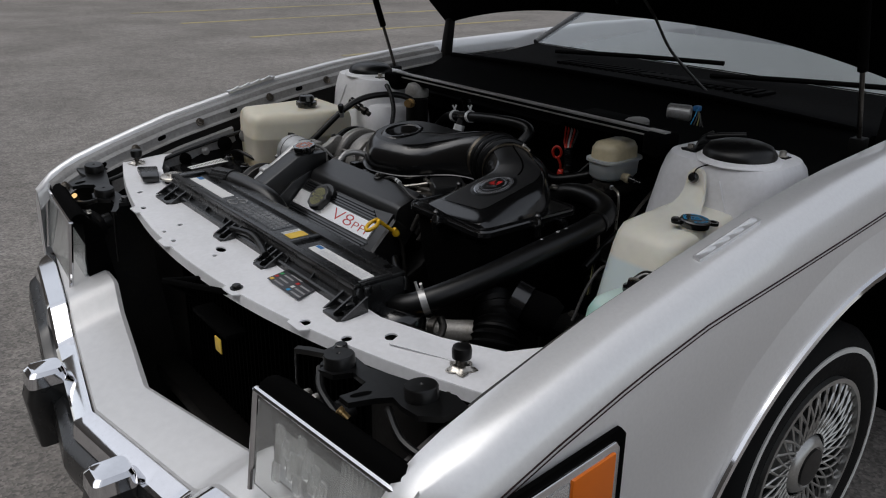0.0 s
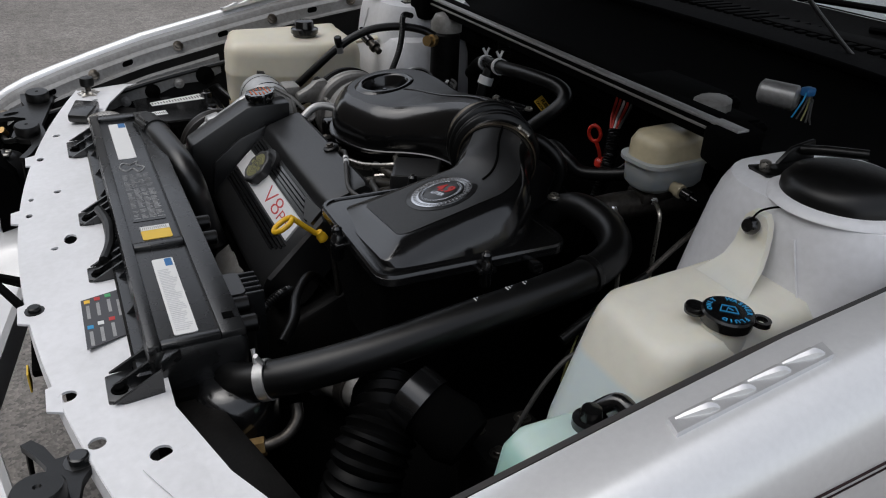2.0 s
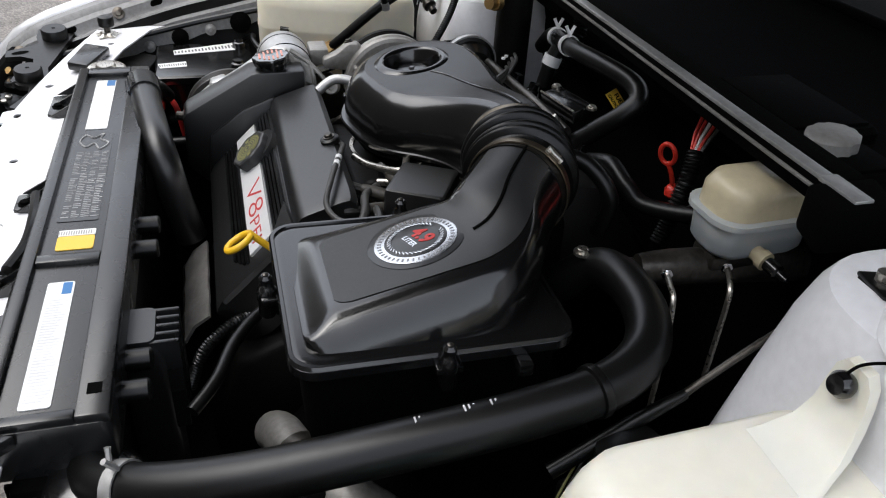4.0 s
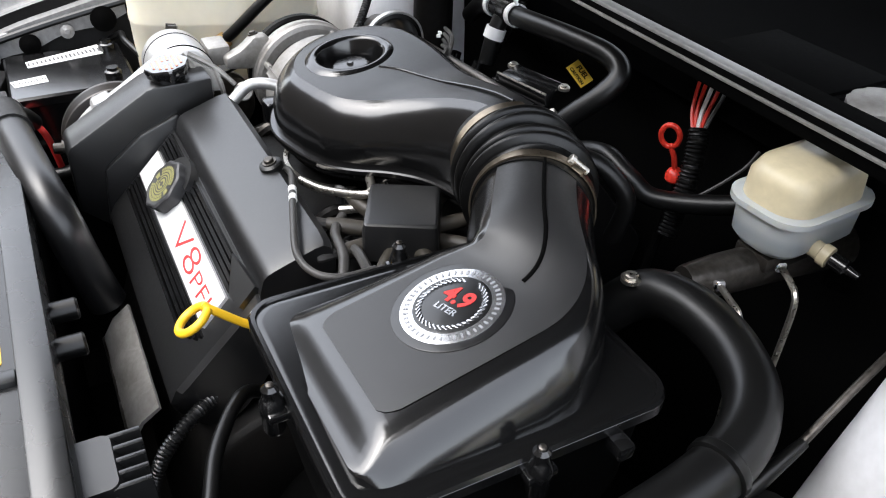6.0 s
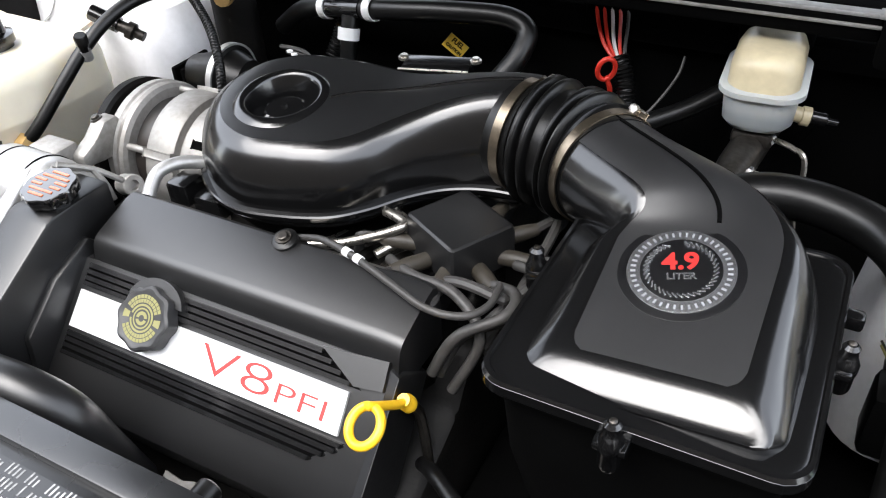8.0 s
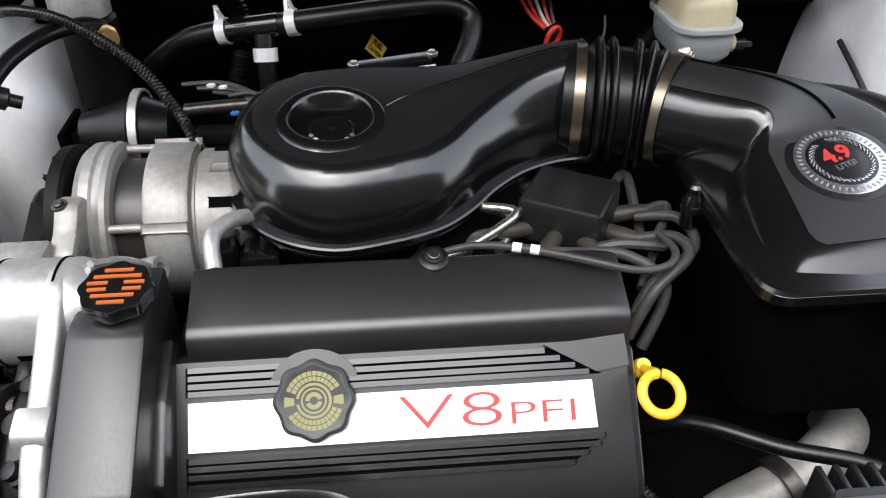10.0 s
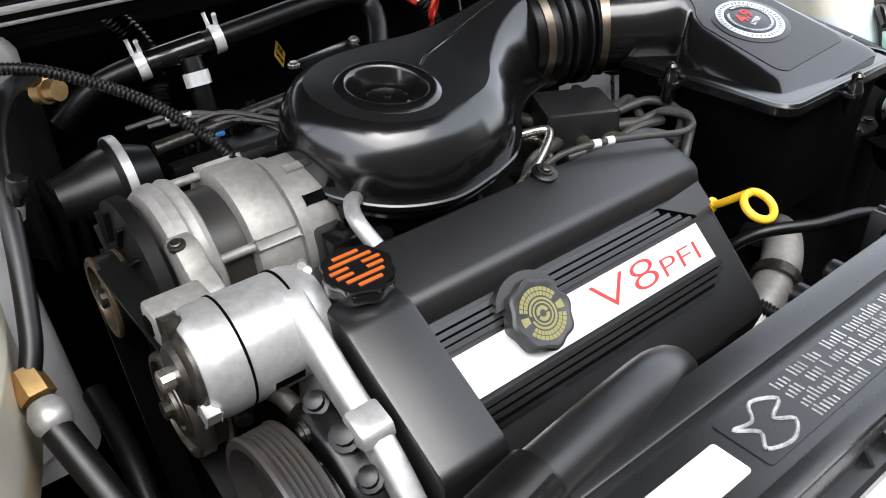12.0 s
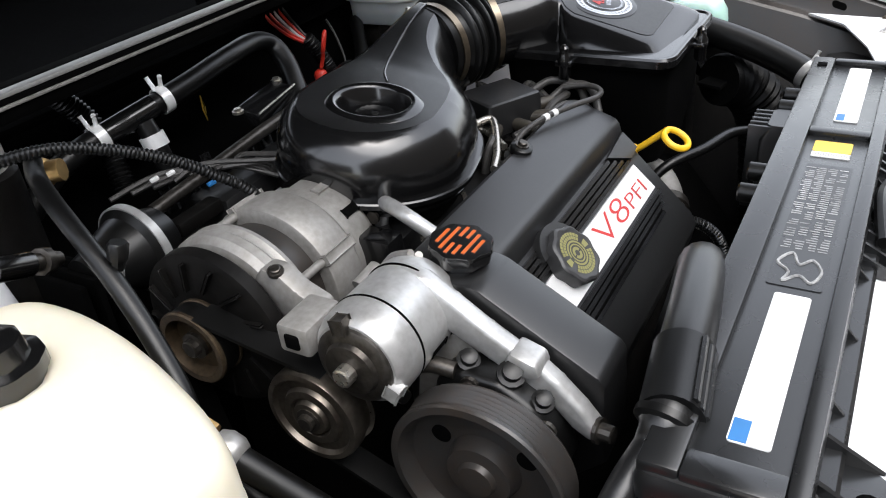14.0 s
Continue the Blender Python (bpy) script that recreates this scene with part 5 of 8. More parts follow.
# ---- engine ----
engine = thing("engine_block", (0, 0.65, 0.25), "grimy dark engine block between the valve covers", "engine")
bm = bmesh.new()
prism(bm, [(0.44, 0.25), (0.86, 0.25), (0.90, 0.55), (0.88, 0.72), (0.80, 0.765), (0.64, 0.775), (0.60, 0.72), (0.46, 0.66), (0.42, 0.55)], -0.27, 0.16, "x", 0.012)
part("block", bm, GRIME, engine)
bm = bmesh.new()
prism(bm, [(0.42, 0.20), (0.95, 0.20), (0.98, 0.45), (0.80, 0.62), (0.55, 0.62), (0.42, 0.45)], 0.16, 0.56, "x", 0.03)
# gearbox colour stands in for the shade low in the bay
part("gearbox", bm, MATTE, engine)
bm = bmesh.new()
prism(bm, [(0.60, 0.70), (0.90, 0.70), (0.90, 0.81), (0.86, 0.83), (0.63, 0.815)], -0.24, 0.13, "x", 0.012)
part("intake_manifold", bm, GRIME, engine)
for k in range(4):
    bm = bmesh.new()
    xx = (-0.215, 0.012, 0.045, 0.075)[k]
    tube(bm, [(xx, 0.630, 0.80), (xx + 0.006, 0.66, 0.825), (xx + 0.010, 0.70, 0.815)], 0.008, sides=8)
    part("runner", bm, GRIME if k % 2 else DARKSTEEL, engine)
# rear bank and clutter behind the air cleaner
bm = bmesh.new()
prism(bm, [(0.87, 0.70), (1.02, 0.66), (1.04, 0.74), (0.95, 0.85), (0.88, 0.86)], -0.22, 0.12, "x", 0.012)
part("rear_valve_cover", bm, SATIN, engine)
for k in range(7):
    bm = bmesh.new()
    xx = -0.24 + k * 0.045
    lathe(bm, (xx, 0.945 + 0.012 * (k % 3), 0.845), (0, 0.3, 1), [(0, 0.011), (0.016, 0.011), (0.018, 0.008), (0.028, 0.008)], 10)
    part("injector_plug", bm, BLACK, engine)
bm = bmesh.new()
tube(bm, [(-0.29, 0.915, 0.875), (-0.20, 0.918, 0.880), (-0.08, 0.925, 0.885), (0.02, 0.93, 0.885)], 0.008, sides=10)
part("fuel_rail", bm, DARKSTEEL, engine)
# front bank: valve cover
cover = thing("valve_cover", (-0.05, 0.52, 0.70), "ribbed satin black valve cover with a bright lettered plate", "valve cover")
SL = Vector((0, 0.707, 0.707))        # up the slope
NS = Vector((0, -0.707, 0.707))       # out of the slope
P0 = Vector((0, 0.5015, 0.7960))      # middle of the plate
def slope(x, s, h):
    return Vector((x, 0, 0)) + P0 + SL * s + NS * h


bm = bmesh.new()
rings = []
prof = [(-0.115, -0.075), (-0.112, -0.045), (-0.105, -0.022), (-0.094, -0.008), (-0.078, -0.0025), (0.052, -0.0025), (0.058, -0.01), (0.06, -0.06)]
for x, inset in ((-0.236, 0.006), (-0.232, 0.001), (-0.225, 0.0), (0.116, 0.0), (0.130, 0.004), (0.140, 0.018), (0.146, 0.036), (0.147, 0.05)):
    ring = []
    for s, h in prof:
        ss = max(s, -0.115 + inset * 1.1) if s < 0 else s - (inset * 0.2)
        ring.append(slope(x, ss, h - (0.004 if inset > 0.03 else 0)))
    rings.append(ring)
skin(bm, rings)
part("cover_body", bm, SATIN, cover, sharp=32)
# near-black strips between the ribs: groove shade done in colour
for s0, s1 in ((-0.0490, -0.0240), (0.0240, 0.0480)):
    bm = bmesh.new()
    skin(bm, [[slope(x, s, h) for x, s in ((-0.2245, s0), (0.118 - max(0, -s0 - 0.03) * 1.7, s0), (0.118 - max(0, s1 - 0.024) * 1.7, s1), (-0.2245, s1))] for h in (-0.006, -0.0022)])
    part("groove_bed", bm, MATTE, cover)
for s0 in (-0.0465, -0.039, -0.0325, -0.0265, 0.0265, 0.0325, 0.039, 0.0455):
    end = 0.118 - (max(0, abs(s0) - 0.03) * 1.6 if s0 < 0 else max(0, s0 - 0.022) * 1.9)
    bm = bmesh.new()
    a, b = slope(-0.225, s0, -0.004), slope(end, s0, -0.004)
    r = 0.0022
    rings = []
    for p, k in ((a, 0.2), (a + Vector((0.003, 0, 0)), 1), (b - Vector((0.003, 0, 0)), 1), (b, 0.2)):
        rings.append([p + SL * (r * c * k) + NS * h for c, h in ((-1.2, 0), (-1.0, 0.0052 * k), (1.0, 0.0052 * k), (1.2, 0))])
    skin(bm, rings)
    part("rib", bm, BLACK, cover)
bm = bmesh.new()
rings = []
for h in (-0.004, 0.0012):
    rings.append([slope(x, s, h) for x, s in ((-0.222, -0.0195), (0.110, -0.0195), (0.108, 0.0195), (-0.222, 0.0195))])
skin(bm, rings)
plate = part("name_plate", bm, PLATE, cover, "brushed silver plate lettered in red")
tm = basis(slope(-0.053, -0.0125, 0.0012), (1, 0, 0), SL)
words("lettering", "V8", 0.0335, tm, REDINK, plate, 1.0, 0.0005, bold=-0.0006, room=(0.084, 0.0275))
tm = basis(slope(0.039, -0.0125, 0.0012), (1, 0, 0), SL)
words("lettering", "PFI", 0.0215, tm, REDINK, plate, 1.0, 0.0005, bold=-0.0003, room=(0.053, 0.0175))
# notch at the driver end
bm = bmesh.new()
rings = [[slope(x, s, h) for x, s in ((0.070, 0.050), (0.112, 0.026), (0.140, 0.030), (0.138, 0.056))] for h in (-0.004, 0.0035)]
skin(bm, rings)
part("end_step", bm, SATIN, cover)
# upper wire cover
upper = thing("wire_cover", (-0.05, 0.58, 0.80), "smooth satin black cover above the valve cover", "engine cover")
bm = bmesh.new()
poly = [(0.5395, 0.815), (0.5410, 0.832), (0.5455, 0.848), (0.5500, 0.8535), (0.5560, 0.8565), (0.60, 0.8715), (0.6100, 0.873), (0.618, 0.868), (0.622, 0.85), (0.622, 0.80), (0.56, 0.80)]
rings = []
for x, k in ((-0.231, 0.985), (-0.228, 1), (0.112, 1), (0.130, 0.97), (0.136, 0.92)):
    rings.append([(x, 0.575 + (y - 0.575) * (k if y > 0.575 else 1), 0.80 + (z - 0.80) * (1 - (1 - k) * 0.5)) for y, z in poly])
skin(bm, rings)
part("shell", bm, SATIN, upper, sharp=34)
bm = bmesh.new()
prism(bm, [(-0.045, 0.596), (-0.005, 0.596), (-0.011, 0.622), (-0.025, 0.628), (-0.039, 0.622)], 0.862, 0.868, "z", 0.002)
ear = part("ear", bm, SATIN, upper)
bolt((-0.025, 0.612, 0.868), (0, 0, 1), 0.0055, ear, DARKSTEEL, h=0.005)
# oil filler cap
bm = bmesh.new()
lathe(bm, slope(-0.12, 0.0165, -0.010), NS, [(0, 0.022), (0.010, 0.024), (0.011, 0.0305), (0.022, 0.0320), (0.0265, 0.031), (0.0280, 0.0285), (0.0280, 0.0265), (0.0275, 0.0255), (0.0275, 0.002)], 64, 8, 0.045, 0.3)
oil = part("oil_cap", bm, CAPGREY, cover, "black scalloped oil filler cap with yellow print", sharp=30)
PRINT = [(rr, a0 + 11 * k, a0 + 9.6 + 11 * k, 0.0036) for rr in (0.0215, 0.0172) for a0 in (22, 200) for k in range(12)]
PRINT += [(0.0130, 10, 350, 0.0022), (0.0095, 0, 360, 0.0016), (0.0195, 170, 190, 0.008), (0.0195, -10, 10, 0.008), (0.0050, 0, 170, 0.0035), (0.0050, 190, 340, 0.0035)]
for r, a0, a1, w in PRINT:
    bm = bmesh.new()
    d, u, v = frame_at(NS)
    c = slope(-0.12, 0.0165, 0.0179)
    k = max(3, int((a1 - a0) / 8))
    lo_, hi_ = [], []
    for i in range(k + 1):
        a = radians(a0 + (a1 - a0) * i / k)
        e = u * math.cos(a) + v * math.sin(a)
        lo_.append(bm.verts.new(c + e * (r - w / 2)))
        hi_.append(bm.verts.new(c + e * (r + w / 2)))
    for i in range(k):
        bm.faces.new((lo_[i], lo_[i + 1], hi_[i + 1], hi_[i]))
    part("print_arc", bm, OLIVE, oil)
bm = bmesh.new()
ctr = slope(-0.12, 0.0265, 0.004)
pts = [ctr + Vector((0.036 * math.cos(radians(a)), 0, 0)) + SL * (0.031 * math.sin(radians(a))) for a in range(15, 166, 10)]
rings = [[p + NS * h for p in pts] for h in (-0.012, 0.004)]
skin(bm, rings)
part("filler_shield", bm, SATIN, cover)
bm = bmesh.new()
lathe(bm, (-0.0165, 0.606, 0.8755), (0, -0.3, 1), [(-0.006, 0.013), (0.001, 0.013), (0.003, 0.010), (0.003, 0.002)], 20)
grommet = part("grommet", bm, RUBBER, cover, "black rubber bolt grommet")
bolt((-0.0165, 0.605, 0.8785), (0, -0.3, 1), 0.0055, grommet, DARKSTEEL)
reshape(cover, Matrix.Translation((-0.009, 0, 0)))
# yellow dipstick
dip = thing("oil_dipstick", (0.146, 0.534, 0.78), "yellow looped oil dipstick handle", "dipstick")
bm = bmesh.new()
cc = Vector((0.143, 0.4755, 0.8305))
nrm = Vector((0.15, 0.5, -0.85)).normalized()
ex = Vector((0.05, -1.0, 0))
ex = (ex - nrm * ex.dot(nrm)).normalized()
ey = ex.cross(nrm) if ex.cross(nrm).z > 0 else nrm.cross(ex)
ring = [cc + ex * (0.0165 * math.cos(radians(a))) + ey * (0.0145 * math.sin(radians(a))) for a in range(175, 531, 15)]
tube(bm, [(0.147, 0.530, 0.806), (0.146, 0.518, 0.814)] + ring, 0.0042, n=3, sides=10)
part("loop", bm, YELLOW, dip)
bm = bmesh.new()
lathe(bm, (0.147, 0.536, 0.796), (0.0, -0.5, 0.86), [(0, 0.005), (0.002, 0.008), (0.010, 0.008), (0.012, 0.0065), (0.018, 0.006)], 16)
part("plug", bm, YELLOW, dip)
bm = bmesh.new()
tube(bm, [(0.147, 0.537, 0.797), (0.149, 0.55, 0.76), (0.15, 0.56, 0.62)], 0.005, sides=8)
part("guide_tube", bm, DARKSTEEL, dip)

# ---- air cleaner ----
cleaner = thing("air_cleaner", (-0.11, 0.74, 0.80), "glossy black moulded air cleaner with a curved duct", "air cleaner")
ctl = [(-0.050, 0.651), (-0.112, 0.640), (-0.168, 0.660), (-0.206, 0.706), (-0.214, 0.758), (-0.196, 0.808), (-0.150, 0.842), (-0.090, 0.853), (-0.02, 0.853), (0.05, 0.852), (0.10, 0.853), (0.147, 0.856),
       (0.147, 0.764), (0.112, 0.759), (0.075, 0.744), (0.042, 0.718), (0.015, 0.688), (-0.014, 0.665)]
head = catmull([(x, y, 0) for x, y in ctl[:12]], 6)
tail = catmull([(x, y, 0) for x, y in ctl[12:] + ctl[:1]], 6)
loop = [Vector((p.x, p.y)) for p in head] + [Vector((p.x, p.y)) for p in tail[:-1]]
# +1 where the outline runs anticlockwise
TURN_IN = 1 if sum(loop[i].x * loop[(i + 1) % len(loop)].y - loop[(i + 1) % len(loop)].x * loop[i].y for i in range(len(loop))) > 0 else -1


def shrink(lp, d):
    out = []
    k = len(lp)
    for i in range(k):
        a, b = lp[i - 1], lp[(i + 1) % k]
        t = (b - a).normalized()
        nrm = Vector((t.y, -t.x))
        q = lp[i] - nrm * (d * TURN_IN)
        if lp[i].x > 0.140:
            q = Vector((lp[i].x, lp[i].y + (d if lp[i].y < 0.81 else -d)))
        out.append((q.x, q.y))
    return out


def lift(x):
    """How far the duct rises towards the boot."""
    c = max(0, min(1, (x + 0.02) / 0.16))
    return 0.0262 * c * c * (3 - 2 * c)


bm = bmesh.new()
levels = [(0.874, 0.008), (0.8755, 0.002), (0.886, 0.001), (0.900, 0.0005), (0.912, 0.003), (0.923, 0.008), (0.931, 0.0135), (0.9365, 0.0190), (0.9400, 0.0240), (0.9420, 0.0290)]
rings = []
for z, d in levels:
    rings.append([(x, y, z + lift(x) * max(0, (z - 0.88) / 0.062)) for x, y in shrink(loop, d)])
vs = skin(bm, rings, True, False)
bm.faces.new(list(reversed(vs[0])))
HC = Vector((-0.112, 0.737))
inner = rings[-1]


def span_at(x):
    """Where the crown's outline crosses a line across the duct."""
    ys = []
    for p, q in zip(inner, inner[1:] + inner[:1]):
        if (p[0] - x) * (q[0] - x) <= 0 and abs(q[0] - p[0]) > 1e-9:
            ys.append(p[1] + (q[1] - p[1]) * (x - p[0]) / (q[0] - p[0]))
    return min(ys), max(ys)


part("lid", bm, BLACK, cleaner, sharp=42)
bm = bmesh.new()
xa, xb = min(p[0] for p in inner) + 0.0004, max(p[0] for p in inner) - 0.0004
rows = []
for i in range(81):
    t = i / 80
    x = xa + (xb - xa) * t
    y0, y1 = span_at(x)
    yc, w = (y0 + y1) / 2, (y1 - y0) / 2
    soft = min(1, w / 0.05)
    row = []
    for j in range(25):
        u = -1 + j / 12
        row.append(bm.verts.new((x, yc + u * w, 0.9420 + lift(x) + 0.0035 * soft * (1 - u * u))))
    rows.append(row)
for r0, r1 in zip(rows, rows[1:]):
    for j in range(24):
        cx = sum(v.co.x for v in (r0[j], r0[j + 1], r1[j], r1[j + 1])) / 4
        cy = sum(v.co.y for v in (r0[j], r0[j + 1], r1[j], r1[j + 1])) / 4
        if (cx - HC.x) ** 2 + (cy - HC.y) ** 2 > 0.0465 ** 2:
            bm.faces.new((r0[j], r0[j + 1], r1[j + 1], r1[j]))
part("crown", bm, TEXTURED, cleaner, "satin textured top", sharp=60)
bm = bmesh.new()
well = [(0.9435, 0.0535), (0.9458, 0.0505), (0.9472, 0.0470), (0.9478, 0.0440), (0.9468, 0.0405), (0.9430, 0.0382), (0.920, 0.0370), (0.913, 0.034), (0.913, 0.004)]
skin(bm, [[(HC.x + r * math.cos(2 * math.pi * k / 56), HC.y + r * math.sin(2 * math.pi * k / 56), z) for k in range(56)] for z, r in well], True, False)
part("centre_well", bm, BLACK, cleaner, "round recess with a raised lip", sharp=50)
bm = bmesh.new()
rings = [[(x, y, z) for x, y in shrink(loop, d)] for z, d in ((0.872, 0.006), (0.872, -0.0045), (0.8775, -0.0055), (0.879, -0.004), (0.879, 0.006))]
skin(bm, rings, True, False)
part("rim", bm, BLACK, cleaner)
bm = bmesh.new()
rings = [[(x, y, z) for x, y in shrink(loop, d)] for z, d in ((0.860, 0.012), (0.860, 0.003), (0.8645, 0.0015), (0.8665, 0.004), (0.8715, 0.006))]
skin(bm, rings, True, False)
part("lower_rim", bm, BLACK, cleaner)
bm = bmesh.new()
lathe(bm, (-0.108, 0.74, 0.80), (0, 0, 1), [(0, 0.062), (0.03, 0.064), (0.033, 0.078), (0.045, 0.086), (0.060, 0.090), (0.074, 0.092)], 48)
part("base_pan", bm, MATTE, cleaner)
bm = bmesh.new()
lathe(bm, (HC.x, HC.y, 0.914), (0, 0, 1), [(0, 0.012), (0.006, 0.014), (0.008, 0.0225), (0.016, 0.0225), (0.018, 0.020), (0.0185, 0.004), (0.021, 0.003)], 72, 18, 0.05)
part("wing_knob", bm, BLACK, cleaner, "ribbed centre knob", sharp=25)
bm = bmesh.new()
pts = [(x, y, 0.9453 + lift(x)) for x, y in ((-0.060, 0.752), (-0.040, 0.768), (-0.01, 0.782), (0.02, 0.791), (0.05, 0.798), (0.08, 0.803), (0.11, 0.807), (0.135, 0.810))]
tube(bm, pts, 0.0017, n=6, sides=8)
part("moulded_ridge", bm, BLACK, cleaner)
reshape(cleaner, sheared(HC, -0.02, 0.145, 0.0050))
# convoluted connector that bends between the two ducts
boot = thing("duct_boot", (0.18, 0.808, 0.86), "ribbed black rubber duct boot with two steel bands", "duct boot")
B1, B2 = Vector((0.140, 0.806, 0.9235)), Vector((0.229, 0.779, 0.9215))
T1, T2 = Vector((0.975, -0.22, 0)), Vector((0.82, -0.572, 0))


def boot_at(u):
    """The boot's axis and its direction, u from 0 at one band to 1 at the other."""
    c = (B2 - B1).length
    p = B1 * (2 * u ** 3 - 3 * u * u + 1) + T1 * c * (u ** 3 - 2 * u * u + u) + B2 * (3 * u * u - 2 * u ** 3) + T2 * c * (u ** 3 - u * u)
    d = B1 * (6 * u * u - 6 * u) + T1 * c * (3 * u * u - 4 * u + 1) + B2 * (6 * u - 6 * u * u) + T2 * c * (3 * u * u - 2 * u)
    return p, d.normalized()


def boot_ring(u, r, n=56):
    p, d = boot_at(u)
    e = Vector((d.y, -d.x, 0)).normalized()
    return [p + (e * math.cos(2 * math.pi * k / n) + Vector((0, 0, 1)) * math.sin(2 * math.pi * k / n)) * r for k in range(n)]


bm = bmesh.new()
prof = [(-0.14, 0.052), (-0.14, 0.0565), (0.10, 0.0570), (0.13, 0.0600)]
for u0 in (0.20, 0.34, 0.60, 0.74):
    prof += [(u0 - 0.055, 0.0572), (u0 - 0.032, 0.0640), (u0 - 0.012, 0.0662), (u0 + 0.012, 0.0662), (u0 + 0.032, 0.0640), (u0 + 0.055, 0.0572)]
prof += [(0.87, 0.0600), (0.90, 0.0570), (1.12, 0.0565), (1.12, 0.052)]
skin(bm, [boot_ring(u, r) for u, r in prof])
part("bellows", bm, RUBBER, boot, sharp=60)
for u, k in ((0.0, 0.78), (1.0, 0.60)):
    p, d = boot_at(u)
    bm = bmesh.new()
    ringband(bm, p, d, 0.0572, 0.0588, -0.0052, 0.0052, 56)
    cb = part("steel_band", bm, BAND, boot, "bright steel hose band")
    e = Vector((-d.y, d.x, 0)).normalized()
    q = p + e * (0.061 * k) + Vector((0, 0, 0.061 * math.sqrt(1 - k * k)))
    bm = bmesh.new()
    tangent = Vector((0, 0, 1)) * k - e * math.sqrt(1 - k * k)
    lathe(bm, q, tangent, [(-0.010, 0.0035), (0.006, 0.0035), (0.0062, 0.0050), (0.0105, 0.0050), (0.011, 0.0035)], 12)
    screw = part("band_screw", bm, STEEL, cb, "bright hex head band screw", sharp=25)
    bm = bmesh.new()
    box(bm, -0.006, 0.006, -0.006, 0.006, -0.0035, 0.0015, 0.001, basis(q - (q - p).normalized() * 0.002, d, tangent))
    part("screw_housing", bm, BAND, screw)

# ---- air filter box ----
fbox = thing("air_filter_box", (0.345, 0.64, 0.68), "black plastic air filter box with a domed lid and badge", "air filter box")
R0 = (0.224, 0.459, 0.505, 0.762)
bm = bmesh.new()
stack(bm, [(0.886, R0[0] + 0.004, R0[1] - 0.004, R0[2] + 0.004, R0[3] - 0.004, 0.022), (0.8865, *R0, 0.024), (0.8955, *R0, 0.024), (0.8975, R0[0] + 0.002, R0[1] - 0.002, R0[2] + 0.002, R0[3] - 0.002, 0.023), (0.8978, R0[0] + 0.012, R0[1] - 0.012, R0[2] + 0.010, R0[3] - 0.012, 0.020)])
part("lid_flange", bm, BLACK, fbox, sharp=45)


def crown_z(y):
    """The height of the lid's crown, which climbs towards the duct."""
    return 0.9368 + 0.25 * (y - 0.637)


def lid_station(y):
    """The lid's section where its front slopes up: half widths at foot and crown, height of the crown."""
    g = min(1, max(0, (y - 0.5215) / 0.030))
    h = 0.8985 + (crown_z(y) - 0.8985) * math.sin(g * math.pi / 2) ** 1.15
    d = min(0.024, y - 0.5205)
    ins = 0.024 - math.sqrt(max(0, 0.024 ** 2 - (0.024 - d) ** 2))
    k = (h - 0.8985) / (crown_z(y) - 0.8985)
    return (0.349, y, 0, 1, 0.101 - ins, 0.093 - ins, 0.101 - ins - 0.023 * k * (1 - ins * 8), 0.093 - ins - 0.028 * k * (1 - ins * 8), h, 0)


front_part = [lid_station(y) for y in (0.5208, 0.523, 0.527, 0.532, 0.537, 0.542, 0.547, 0.551, 0.555, 0.559, 0.565, 0.575, 0.60, 0.63)]
turn_part = [(0.349, 0.660, 0, 1, 0.101, 0.093, 0.078, 0.065, 0.9428, 0), (0.347, 0.684, -0.14, 0.99, 0.094, 0.091, 0.071, 0.064, 0.949, 0.04), (0.338, 0.703, -0.36, 0.93, 0.081, 0.084, 0.060, 0.061, 0.955, 0.22),
             (0.320, 0.719, -0.60, 0.80, 0.068, 0.072, 0.052, 0.056, 0.963, 0.50), (0.294, 0.735, -0.76, 0.65, 0.059, 0.061, 0.047, 0.049, 0.971, 0.80), (0.262, 0.756, -0.82, 0.572, 0.055, 0.055, 0.045, 0.045, 0.976, 1), (0.224, 0.7825, -0.82, 0.572, 0.055, 0.055, 0.045, 0.045, 0.976, 1)]
fine = list(front_part)
for i in range(len(turn_part) - 1):
    q0, q1, q2, q3 = (turn_part[max(0, min(len(turn_part) - 1, i + k))] for k in (-1, 0, 1, 2))
    for j in range(6):
        t = j / 6
        fine.append(tuple(0.5 * (2 * b_ + (c_ - a_) * t + (2 * a_ - 5 * b_ + 4 * c_ - d_) * t * t + (3 * b_ - a_ - 3 * c_ + d_) * t ** 3) for a_, b_, c_, d_ in zip(q0, q1, q2, q3)))
fine.append(turn_part[-1])
rings, crest, panel = [], [], []
